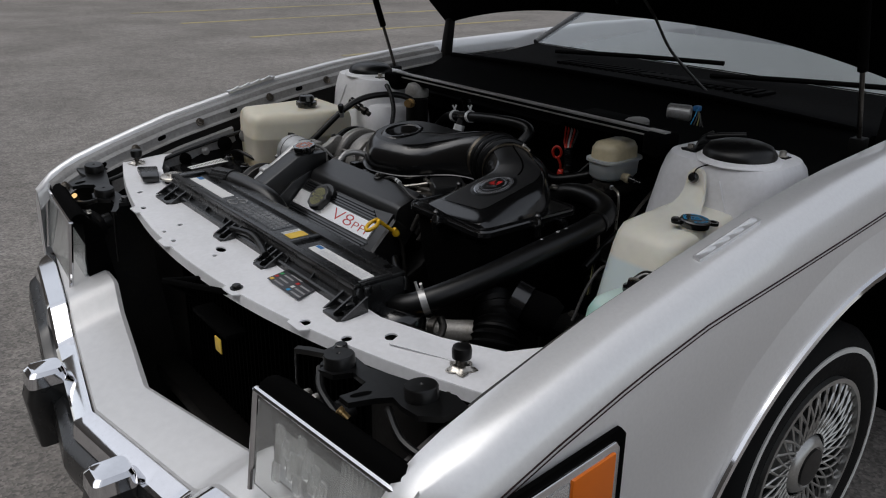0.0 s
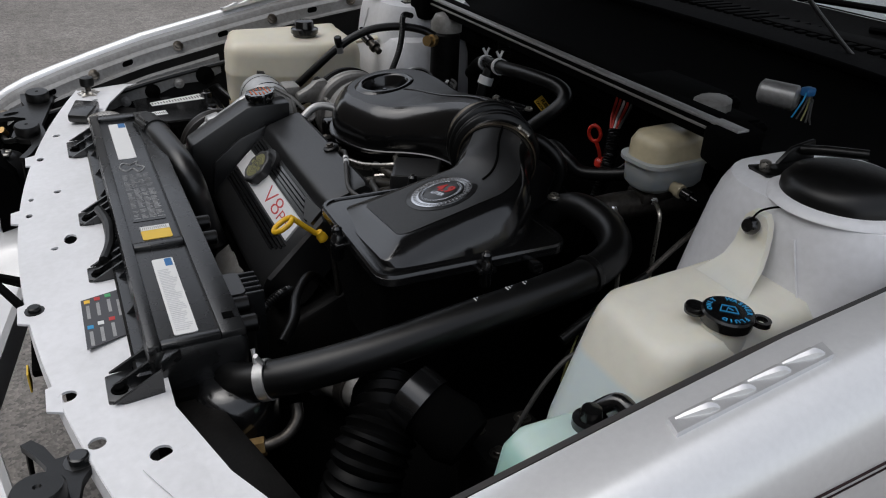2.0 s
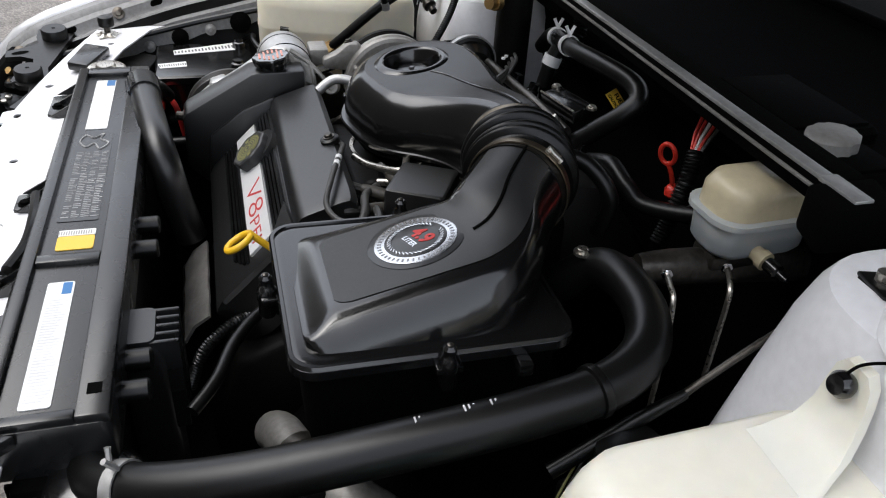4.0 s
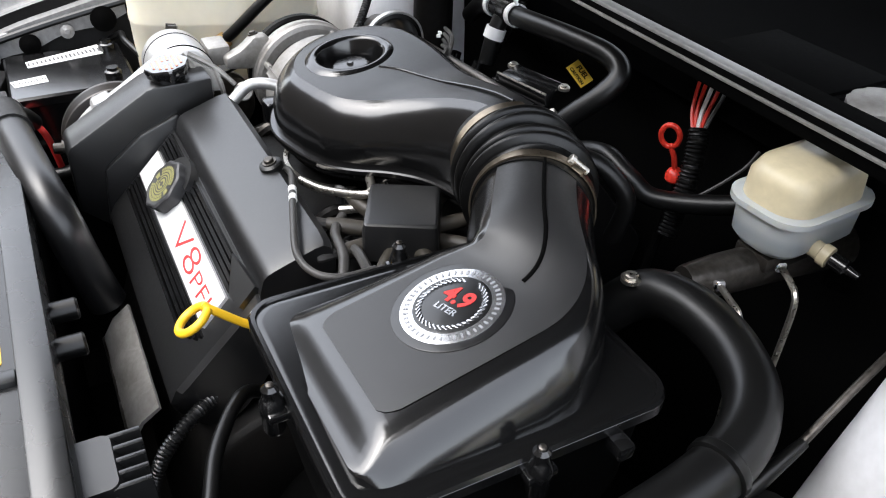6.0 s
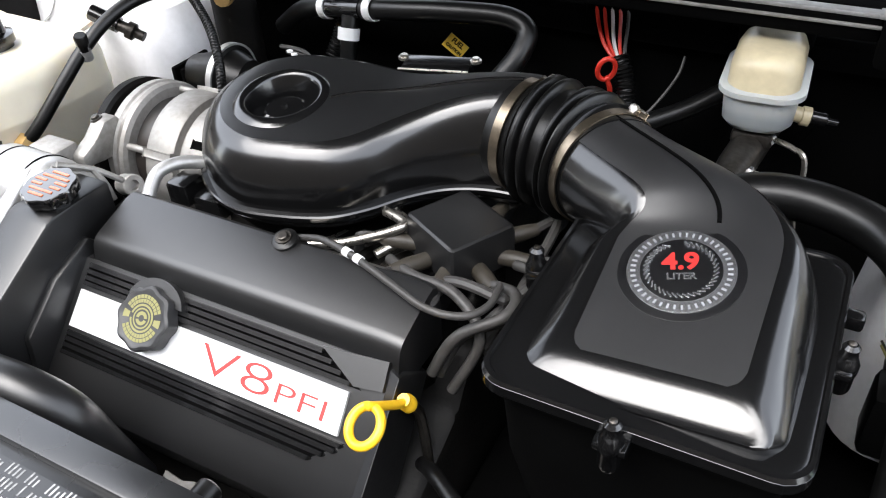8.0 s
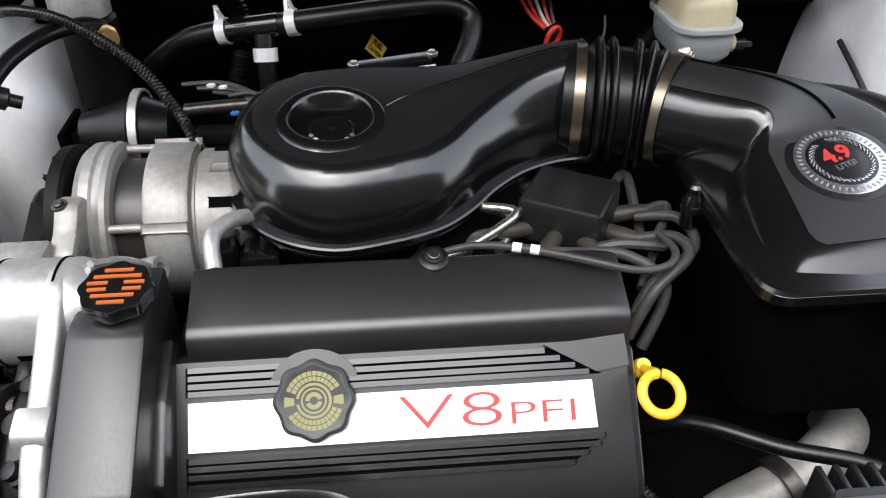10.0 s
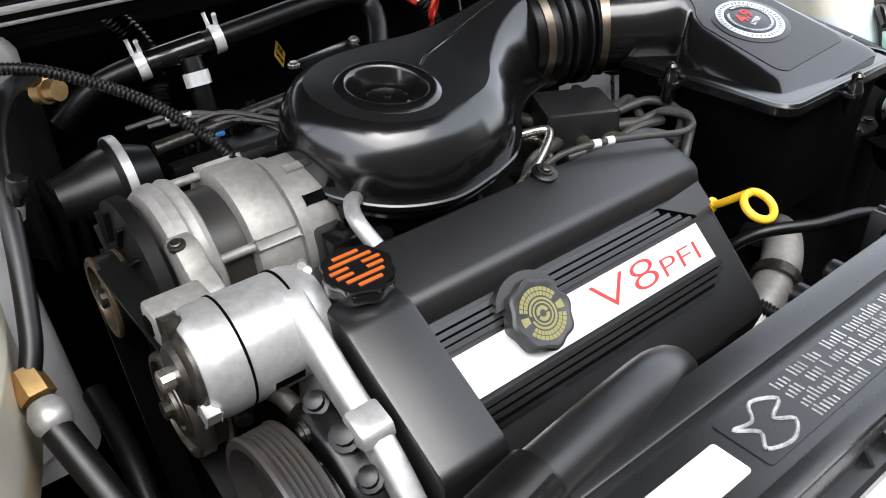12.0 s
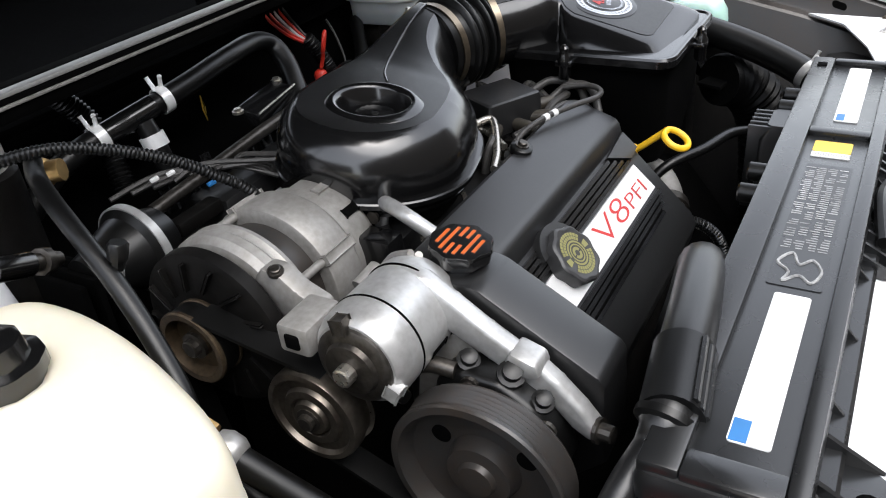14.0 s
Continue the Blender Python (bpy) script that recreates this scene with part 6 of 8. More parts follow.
for x, y, dx, dy, bl, br, tl, tr, h, f in fine:
    f = min(1, max(0, f))
    d = Vector((dx, dy, 0)).normalized()
    side = Vector((d.y, -d.x, 0))
    foot = 0.8945 * (1 - f) + 0.866 * f
    corners = [(-bl, foot), (-tl, h), (tr, h), (br, foot)]
    flat = []
    for k in range(4):
        p, q = corners[k], corners[(k + 1) % 4]
        out_ = (-1, 0, 1, 0)[k] * 0.0045 * min(1, (h - 0.8985) / 0.02)
        flat += [(p[0] + (q[0] - p[0]) * j / 14 + out_ * math.sin(math.pi * j / 14), p[1] + (q[1] - p[1]) * j / 14) for j in range(14)]
    for turn in range(4):
        flat = [flat[k] if k % 56 in (0, 42) or k > 42 else tuple((flat[k - 1][c] + flat[k][c] * 2 + flat[(k + 1) % 56][c]) / 4 for c in (0, 1)) for k in range(56)]
    ring = []
    for k, (sx, sz) in enumerate(flat):
        a = radians(225 - 360 * k / 56)
        cx, cz = 0.055 * math.cos(a), 0.921 + 0.055 * math.sin(a)
        lean = 0.084 * sx * (1 - f) * max(0, (sz - foot) / max(0.004, h - foot))
        ring.append(Vector((x, y, 0)) + side * (sx * (1 - f) + cx * f) + Vector((0, 0, (sz + lean) * (1 - f) + cz * f)))
    rings.append(ring)
    if y > 0.5505:
        n_ = len(panel)
        grow = (0.86, 0.95, 0.99, 1.02)[min(n_, 3)]
        mid = ring[21]
        panel.append([mid.lerp(ring[k], grow) + Vector((0, 0, 0.0007)) for k in range(15, 28)])
    if y > 0.684:
        crest.append(ring[22] + Vector((0, 0, 0.0009)))
bm = bmesh.new()
skin(bm, rings)
part("lid", bm, BLACK, fbox, "glossy black domed lid running into a duct", sharp=60)
bm = bmesh.new()
skin(bm, panel, closed=False)
part("top_panel", bm, GRAINED, fbox, "satin textured top panel", sharp=60)
bm = bmesh.new()
tube(bm, crest, 0.0018, n=1, sides=8, smooth=False)
part("moulded_ridge", bm, MATTE, fbox)
bm = bmesh.new()
stack(bm, [(0.735, 0.25, 0.432, 0.53, 0.74, 0.03), (0.80, 0.240, 0.444, 0.520, 0.749, 0.026), (0.880, 0.236, 0.448, 0.516, 0.753, 0.022), (0.8805, 0.228, 0.455, 0.508, 0.760, 0.024), (0.8860, 0.228, 0.455, 0.508, 0.760, 0.024)])
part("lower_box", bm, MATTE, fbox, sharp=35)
bm = bmesh.new()
rings = [[(x, y, z) for x, y in rounded(R0[0] + d, R0[1] - d, R0[2] + d, R0[3] - d, 0.024)] for z, d in ((0.8962, 0.006), (0.8962, 0.0), (0.8995, 0.0015), (0.8995, 0.0045))]
skin(bm, rings + [rings[0]], True, False)
part("flange_bead", bm, BLACK, fbox)
def over_center_clip(x, y, nx, ny, parent):
    bm = bmesh.new()
    lathe(bm, (x + nx * 0.006, y + ny * 0.006, 0.866), (0, 0, 1), [(0, 0.007), (0.004, 0.0085), (0.018, 0.0085), (0.020, 0.0095), (0.028, 0.0095), (0.034, 0.007), (0.038, 0.006), (0.043, 0.0065), (0.046, 0.004)], 14)
    p = part("lid_clip", bm, BLACK, parent, "black plastic lid clip")
    bm = bmesh.new()
    box(bm, x - 0.012, x + 0.012, y - 0.012, y + 0.012, 0.884, 0.892, 0.002)
    part("lug", bm, BLACK, p)
    bm = bmesh.new()
    lathe(bm, (x + nx * 0.006, y + ny * 0.006, 0.905), (0, 0, 1), [(0, 0.003), (0.008, 0.003), (0.009, 0.0015)], 8)
    part("screw", bm, DARKSTEEL, p)


for x, y, nx, ny in ((0.334, 0.502, 0, -1), (0.4585, 0.638, 1, 0), (0.222, 0.650, -1, 0)):
    over_center_clip(x, y, nx, ny, fbox)
bm = bmesh.new()
box(bm, 0.452, 0.474, 0.700, 0.714, 0.872, 0.886, 0.003)
part("bracket", bm, BLACK, fbox)
bolt((0.333, 0.816 - 0.0, 0.9), (0, 0, 1), 0.006, fbox)
# round badge
badge = thing("engine_badge", (0.338, 0.637, 0.932), "round silver and black badge with red numerals", "badge")
bc = Vector((0.3382, 0.6373, 0.9366))
NB = Vector((0, 0, 1))
for nm, r, h, mt in (("recess", 0.0475, 0.0006, BADGEDARK), ("outer_disc", 0.0406, 0.0016, RINGSILVER), ("inner_disc", 0.0305, 0.0022, BADGEDARK)):
    bm = bmesh.new()
    lathe(bm, bc, NB, [(-0.001, r), (h, r), (h + 0.0003, r - 0.001)], 48)
    part(nm, bm, mt, badge)
for k in range(44):
    a = 2 * math.pi * k / 44
    bm = bmesh.new()
    q = basis(bc + Vector((math.cos(a) * 0.0357, math.sin(a) * 0.0357, 0.002)), (-math.sin(a), math.cos(a), 0), (-math.cos(a), -math.sin(a), 0))
    box(bm, -0.0008, 0.0008, -0.0019, 0.0019, 0, 0.0003, 0, q)
    part("print_bar", bm, RINGINK, badge)
for k in range(40):
    if 8 < k % 40 < 12:
        continue
    a = 2 * math.pi * k / 40 + 0.4
    bm = bmesh.new()
    q = basis(bc + Vector((math.cos(a) * 0.0255, math.sin(a) * 0.0255, 0.0026)), (math.cos(a + 0.9), math.sin(a + 0.9), 0), (-math.sin(a), math.cos(a), 0))
    box(bm, -0.0030, 0.0030, -0.0008, 0.0008, 0, 0.0006, 0.0003, q)
    part("leaf_bar", bm, RINGSILVER, badge)
bx = Vector((0.956, 0.292, 0))
by = Vector((-0.292, 0.956, 0))
words("numerals", "4.9", 0.0225, basis(bc + by * 0.0005 + Vector((0, 0, 0.0026)), bx, by), REDINK, badge, 1.0, 0.0004, "red numerals", "CENTER", 0.0007)
words("caption", "LITER", 0.0085, basis(bc - by * 0.0095 + Vector((0, 0, 0.0026)), bx, by), BADGE, badge, 1.05, 0.0003, "silver caption", "CENTER", 0.0002)
reshape(badge, tipped(bc, (-0.084, -0.25, 1)))


# ---- throttle body and distributor ----
throttle = thing("throttle_body", (-0.11, 0.72, 0.78), "cast aluminium throttle body under the air cleaner", "throttle body")
bm = bmesh.new()
stack(bm, [(0.79, -0.19, -0.02, 0.645, 0.80, 0.02), (0.806, -0.19, -0.02, 0.645, 0.80, 0.02), (0.809, -0.186, -0.024, 0.649, 0.796, 0.02)])
part("flange", bm, ALU, throttle)
bm = bmesh.new()
ringband(bm, (-0.108, 0.735, 0.815), (0, 0, 1), 0.083, 0.088, 0, 0.005, 48)
part("seal_ring", bm, STEEL, throttle)
for x, y in ((-0.178, 0.660), (-0.035, 0.662), (-0.175, 0.70)):
    bolt((x, y, 0.809), (0, 0, 1), 0.006, throttle)
bm = bmesh.new()
box(bm, -0.205, -0.165, 0.66, 0.70, 0.80, 0.845, 0.006)
part("sensor", bm, BLACK, throttle)

dist = thing("distributor", (0.118, 0.70, 0.80), "black square distributor cap with grey spark leads", "distributor")
dm = basis((0.120, 0.699, 0.0), (0.037, 0.067, 0), (-0.067, 0.037, 0))
bm = bmesh.new()
rings = []
for z, a, b, r in ((0.838, 0.039, 0.043, 0.008), (0.872, 0.038, 0.042, 0.006), (0.8785, 0.0365, 0.0405, 0.005), (0.8800, 0.034, 0.038, 0.004)):
    rings.append([dm @ Vector((p[0], p[1], z)) for p in rounded(-a, a, -b, b, r, 3)])
skin(bm, rings)
part("lid", bm, SATIN, dist, sharp=28)
bm = bmesh.new()
lathe(bm, (0.120, 0.699, 0.75), (0, 0, 1), [(0, 0.04), (0.06, 0.045), (0.09, 0.040)], 28)
part("body", bm, BLACK, dist)
ends = [(0.01, 0.672, 0.80), (0.03, 0.665, 0.80), (0.05, 0.655, 0.81), (0.10, 0.640, 0.835), (0.175, 0.615, 0.82), (0.19, 0.60, 0.82), (-0.04, 0.90, 0.86), (0.06, 0.91, 0.86)]
for k in range(8):
    a = radians(200 + k * 40)
    q = Vector((0.120 + 0.050 * math.cos(a), 0.699 + 0.050 * math.sin(a), 0.848))
    out = Vector((math.cos(a), math.sin(a), 0.12)).normalized()
    bm = bmesh.new()
    tube(bm, [q - out * 0.012, q + out * 0.012, q + out * 0.030], [0.0085, 0.0085, 0.0062], n=3, sides=12)
    part("boot", bm, BOOT, dist, "brown grey rubber boot")
    e = Vector(ends[k])
    mid = q + out * 0.05
    bm = bmesh.new()
    tube(bm, [q + out * 0.026, mid, mid.lerp(e, 0.5) + Vector((0, 0, 0.012 - 0.01 * (k % 3))), e], 0.0052, n=8, sides=8)
    part("lead", bm, WIRE, dist)
reshape(dist, Matrix.Translation((-0.005, 0.002, 0)))
# leads that arch over to the driver end of the cover
for k, pts in enumerate(([(0.165, 0.655, 0.85), (0.20, 0.640, 0.862), (0.205, 0.61, 0.862), (0.17, 0.585, 0.845), (0.148, 0.575, 0.80)],
                         [(0.180, 0.690, 0.852), (0.215, 0.67, 0.862), (0.218, 0.63, 0.855), (0.17, 0.60, 0.835), (0.15, 0.585, 0.79)],
                         [(0.06, 0.655, 0.845), (0.10, 0.632, 0.855), (0.15, 0.622, 0.857), (0.185, 0.60, 0.835), (0.165, 0.58, 0.78)])):
    ob = hose("spark_lead", pts, 0.0054, "grey spark plug lead looping beside the cover", WIRE, "wire", sides=10, partname="lead")
vac = hose("vacuum_hose", [(-0.022, 0.622, 0.868), (0.010, 0.618, 0.8785), (0.050, 0.606, 0.8825), (0.100, 0.590, 0.8795), (0.145, 0.578, 0.874), (0.176, 0.585, 0.871), (0.190, 0.607, 0.870), (0.186, 0.640, 0.866)], 0.0036, "thin grey vacuum hose across the cover", WIRE, sides=10)
for x in (0.047, 0.062):
    bm = bmesh.new()
    lathe(bm, (x, 0.607 - (x - 0.047) * 0.3, 0.8824), (1, -0.3, -0.04), [(-0.004, 0.0045), (0.004, 0.0045)], 12)
    part("splice", bm, PAPER, vac, "pale splice sleeve")
for pts, mt in (([(0.03, 0.70, 0.865), (0.06, 0.685, 0.865), (0.01, 0.655, 0.85), (-0.03, 0.64, 0.845)], STEEL), ([(0.02, 0.72, 0.855), (0.06, 0.70, 0.85), (0.04, 0.66, 0.84)], STEEL)):
    hose("fuel_pipe", pts, 0.005, "bright steel fuel pipe", mt, "pipe", sides=10, partname="pipe_body")

# ---- accessory drive, passenger end ----
X = Vector((-1, 0, 0))
alt = thing("alternator", (-0.29, 0.765, 0.74), "dull cast aluminium alternator with black fan and pulley", "alternator")
AC = Vector((-0.20, 0.757, 0.829))


def radial(deg):
    """Outward and sideways directions about the drive's long axis."""
    c, d = math.cos(radians(deg)), math.sin(radians(deg))
    return Vector((0, c, d)), Vector((0, -d, c))


bm = bmesh.new()
lathe(bm, AC, X, [(-0.012, 0.026), (-0.010, 0.044), (-0.002, 0.058), (0.006, 0.064), (0.012, 0.0665), (0.044, 0.0672), (0.046, 0.0640), (0.0485, 0.0640), (0.050, 0.0722), (0.053, 0.0738), (0.088, 0.0742), (0.0915, 0.0725), (0.093, 0.069), (0.093, 0.058)], 64)
rear = part("rear_housing", bm, ALU, alt, sharp=30)
for k in range(12):
    e, f = radial(15 + k * 30)
    bm = bmesh.new()
    box(bm, -0.009, 0.009, -0.0055, 0.0055, -0.003, 0.004, 0.0015, basis(AC + e * 0.0375 - X * 0.0085, e, f))
    part("rear_vent", bm, MATTE, rear)
    bm = bmesh.new()
    box(bm, -0.011, 0.009, -0.0045, 0.0045, -0.004, 0.0035, 0.001, basis(AC + e * 0.0648 + X * 0.022, X, f))
    part("side_vent", bm, MATTE if k % 3 else ALU, rear)
for deg in (62, 152, 242, 332):
    e, f = radial(deg)
    bm = bmesh.new()
    box(bm, -0.020, 0.022, -0.0045, 0.0045, -0.004, 0.0022, 0.0015, basis(AC + e * 0.0735 + X * 0.070, X, f))
    rib = part("case_rib", bm, ALU, rear)
    bm = bmesh.new()
    tube(bm, [AC + e * 0.0685 + X * 0.088, AC + e * 0.0685 + X * 0.126], 0.0042, n=1, sides=10, smooth=False)
    part("through_bolt", bm, ALU, alt)
    bolt(AC + e * 0.066 - X * 0.0005, -X, 0.0045, rear, DARKSTEEL)
bm = bmesh.new()
lathe(bm, AC, X, [(0.088, 0.060), (0.124, 0.060)], 56)
part("stator", bm, PULLEYBLACK, alt)
bm = bmesh.new()
lathe(bm, AC, X, [(0.122, 0.056), (0.1222, 0.0705), (0.125, 0.0755), (0.130, 0.0768), (0.134, 0.0748), (0.137, 0.0748), (0.140, 0.0768), (0.149, 0.0762), (0.156, 0.0715), (0.160, 0.063), (0.162, 0.045)], 64)
part("front_housing", bm, ALU, alt, sharp=28)
bm = bmesh.new()
lathe(bm, AC, X, [(0.163, 0.02), (0.1645, 0.072), (0.168, 0.0755), (0.180, 0.0745), (0.183, 0.068), (0.184, 0.050), (0.1845, 0.036)], 64)
fan = part("fan", bm, GRIME, alt, "dark pressed steel fan")
for k in range(14):
    e, f = radial(k * 360 / 14)
    bm = bmesh.new()
    box(bm, -0.013, 0.013, -0.0015, 0.0015, -0.006, 0.0015, 0.0007, basis(AC + e * 0.055 + X * 0.1815, (e + f * 0.35), (f - e * 0.35)))
    part("blade", bm, GRIME, fan)
bm = bmesh.new()
lathe(bm, AC, X, [(0.184, 0.030), (0.186, 0.0352), (0.189, 0.0355), (0.1905, 0.033), (0.206, 0.033), (0.2075, 0.0355), (0.210, 0.0355), (0.2115, 0.034), (0.211, 0.0285), (0.198, 0.0265), (0.197, 0.013), (0.205, 0.012), (0.2055, 0.009)], 56)
pl = part("pulley", bm, RUSTY, alt, "worn pulley with a rusty bronze hub", sharp=25)
bolt(AC + X * 0.2055, X, 0.0085, pl, DARKSTEEL, h=0.007)
swell = Matrix.Translation(AC) @ Matrix.Diagonal((1, 1.07, 1.07, 1)) @ Matrix.Translation(-AC)
for o in alt.children_recursive:
    o.data.transform(swell)
# hinge ear and square lug that carry the alternator on the tensioner bracket
bm = bmesh.new()
prism(bm, [(0.712, 0.884), (0.700, 0.898), (0.682, 0.897), (0.664, 0.882), (0.640, 0.872), (0.640, 0.856), (0.668, 0.852), (0.690, 0.850)], -0.363, -0.340, "x", 0.005)
part("mount_ear", bm, ALU, alt)
bolt((-0.358, 0.686, 0.896), (-0.2, -0.2, 1), 0.005, alt, DARKSTEEL)
bm = bmesh.new()
box(bm, -0.406, -0.358, 0.620, 0.652, 0.856, 0.884, 0.004)
lug = part("mount_lug", bm, ALU, alt)
bm = bmesh.new()
box(bm, -0.4085, -0.400, 0.629, 0.643, 0.863, 0.877, 0.002)
part("lug_recess", bm, MATTE, lug)
bm = bmesh.new()
lathe(bm, AC + Vector((0.012, 0.05, 0.045)), (1, 0, 0.3), [(0, 0.006), (0.02, 0.006), (0.022, 0.009), (0.028, 0.009)], 12)
part("terminal", bm, BLACK, alt)

# belt tensioner: a turned aluminium drum on its arm
ten = thing("belt_tensioner", (-0.36, 0.577, 0.80), "bright aluminium belt tensioner drum with a bolt", "belt tensioner")
TC = Vector((-0.310, 0.577, 0.8645))
bm = bmesh.new()
lathe(bm, TC, X, [(-0.012, 0.02), (-0.010, 0.037), (-0.002, 0.041), (0.004, 0.0425), (0.060, 0.0432), (0.0655, 0.0432), (0.080, 0.0430), (0.088, 0.0405), (0.093, 0.0360), (0.094, 0.024)], 64)
drum = part("drum", bm, BRIGHT, ten, sharp=25)
for x0 in (0.0625, 0.0145):
    bm = bmesh.new()
    ringband(bm, TC, X, 0.0400, 0.0437, x0 - 0.0010, x0 + 0.0010, 64)
    part("groove", bm, MATTE, drum)
for deg, x0 in ((200, 0.036), (255, 0.024)):
    e, f = radial(deg)
    bm = bmesh.new()
    box(bm, -0.011, 0.011, -0.0035, 0.0035, -0.003, 0.0008, 0.001, basis(TC + e * 0.0425 + X * x0, X, f))
    part("slot", bm, MATTE, drum)
bm = bmesh.new()
lathe(bm, TC, X, [(0.092, 0.034), (0.096, 0.034), (0.098, 0.031), (0.099, 0.024), (0.103, 0.022), (0.104, 0.012)], 48)
seat = part("spring_seat", bm, DARKSTEEL, ten)
bolt(TC + X * 0.102, X, 0.0085, seat, STEEL, h=0.011)
for deg in (80, 205):
    e, f = radial(deg)
    bm = bmesh.new()
    box(bm, -0.004, 0.007, -0.0055, 0.0055, -0.006, 0.005, 0.0015, basis(TC + e * 0.0375 + X * 0.093, X, f))
    part("stop_lug", bm, DARKSTEEL if deg == 80 else BRIGHT, ten)
idl = thing("idler_pulley", (-0.39, 0.637, 0.72), "dark steel idler pulley with a worn rim", "pulley")
IC = Vector((-0.372, 0.6365, 0.787))
bm = bmesh.new()
lathe(bm, IC, X, [(0.0, 0.03), (0.002, 0.045), (0.006, 0.047), (0.008, 0.0435), (0.018, 0.0435), (0.020, 0.047), (0.030, 0.047), (0.034, 0.0455), (0.0345, 0.0405), (0.030, 0.038), (0.0295, 0.030), (0.0335, 0.028), (0.034, 0.021), (0.030, 0.019), (0.036, 0.016), (0.037, 0.003)], 64)
part("rim", bm, WORNSTEEL, idl, sharp=22)
bolt(IC + X * 0.036, X, 0.008, idl, DARKSTEEL)
arm = thing("tensioner_bracket", (-0.325, 0.48, 0.80), "cast aluminium bracket arm beside the black reservoir", "bracket")
bm = bmesh.new()
prism(bm, [(0.600, 0.902), (0.575, 0.908), (0.555, 0.904), (0.530, 0.888), (0.500, 0.868), (0.474, 0.853), (0.462, 0.850), (0.440, 0.832), (0.420, 0.812), (0.408, 0.797), (0.406, 0.785), (0.414, 0.780), (0.430, 0.790), (0.445, 0.806), (0.470, 0.822), (0.500, 0.838), (0.540, 0.858), (0.575, 0.862)], -0.3335, -0.3145, "x", 0.0055, 3)
part("arm", bm, BRIGHT, arm)
bm = bmesh.new()
prism(bm, [(0.478, 0.857), (0.455, 0.850), (0.452, 0.838), (0.470, 0.832), (0.484, 0.842)], -0.3400, -0.3125, "x", 0.004)
part("boss", bm, BRIGHT, arm)
bolt((-0.326, 0.408, 0.790), (-0.15, -1, 0.1), 0.0075, arm, DARKSTEEL, h=0.012)
bm = bmesh.new()
prism(bm, [(0.565, 0.862), (0.475, 0.824), (0.470, 0.76), (0.58, 0.76)], -0.326, -0.316, "x", 0.003)
part("web", bm, ALU, arm)
# forked brace from the drum to the alternator's eye bolt
for pts in ([(-0.302, 0.583, 0.904), (-0.288, 0.612, 0.886), (-0.276, 0.634, 0.862)], [(-0.302, 0.575, 0.904), (-0.291, 0.590, 0.880), (-0.282, 0.603, 0.850)], [(-0.288, 0.612, 0.886), (-0.281, 0.616, 0.868), (-0.277, 0.618, 0.846)]):
    bm = bmesh.new()
    tube(bm, pts, 0.0036, n=4, sides=8)
    part("fork", bm, ALU, arm)
bm = bmesh.new()
skin(bm, [[(-0.3005 + d, 0.579, 0.901), (-0.290 + d, 0.610, 0.882), (-0.283 + d, 0.616, 0.855), (-0.286 + d, 0.600, 0.855)] for d in (-0.002, 0.002)])
part("web", bm, ALU, arm)
bm = bmesh.new()
lathe(bm, (-0.2733, 0.6434, 0.8508), (0.9, -0.25, 0.35), [(-0.022, 0.006), (-0.022, 0.0125), (0.004, 0.0125), (0.0055, 0.011), (0.0055, 0.006), (-0.004, 0.005)], 24)
part("eye", bm, ALU, arm, "round bolt eye")
# power steering pump
pump = thing("power_steering_pump", (-0.33, 0.48, 0.66), "black power steering pump with a large grooved pulley", "pump")
PC = Vector((-0.352, 0.486, 0.766))
bm = bmesh.new()
lathe(bm, PC, -X, [(-0.01, 0.02), (-0.008, 0.046), (0.0, 0.050), (0.045, 0.050), (0.055, 0.044)], 40)
part("pump_body", bm, BLACK, pump)
bm = bmesh.new()
prof = [(0.012, 0.03), (0.014, 0.070), (0.0155, 0.0765), (0.018, 0.0775)]
for k in range(5):
    prof += [(0.0205 + 0.0042 * k, 0.0745), (0.0226 + 0.0042 * k, 0.0768)]
prof += [(0.043, 0.0775), (0.0455, 0.0765), (0.046, 0.0700), (0.042, 0.0675), (0.030, 0.064), (0.025, 0.050), (0.0245, 0.032), (0.038, 0.028), (0.039, 0.017), (0.044, 0.015), (0.0445, 0.004)]
lathe(bm, PC, X, prof, 72)
ppl = part("pulley", bm, PULLEYBLACK, pump, "black painted pulley with a worn face", sharp=22)
for k in range(3):
    e, f = radial(30 + 120 * k)
    bm = bmesh.new()
    lathe(bm, PC + X * 0.0235 + e * 0.044, X, [(0, 0.009), (0.0022, 0.009), (0.0026, 0.0075)], 20)
    part("web_hole", bm, MATTE, ppl)
bm = bmesh.new()
prism(bm, [(0.425, 0.760), (0.436, 0.800), (0.452, 0.818), (0.482, 0.836), (0.515, 0.838), (0.540, 0.822), (0.545, 0.78), (0.50, 0.745)], -0.356, -0.318, "x", 0.007, 3)
cast = part("pump_casting", bm, RUBBER, pump)
for y, z, r in ((0.452, 0.816, 0.010), (0.478, 0.836, 0.012), (0.516, 0.838, 0.010)):
    bm = bmesh.new()
    lathe(bm, (-0.338, y, z - 0.004), (-0.35, -0.35, 0.87), [(-0.004, r), (0.008, r), (0.009, r * 0.7), (0.016, r * 0.7), (0.017, r * 0.4)], 12)
    part("union", bm, RUBBER, cast)
for y, z in ((0.440, 0.806), (0.505, 0.829)):
    bolt((-0.357, y, z), X, 0.0055, cast, DARKSTEEL)
bm = bmesh.new()
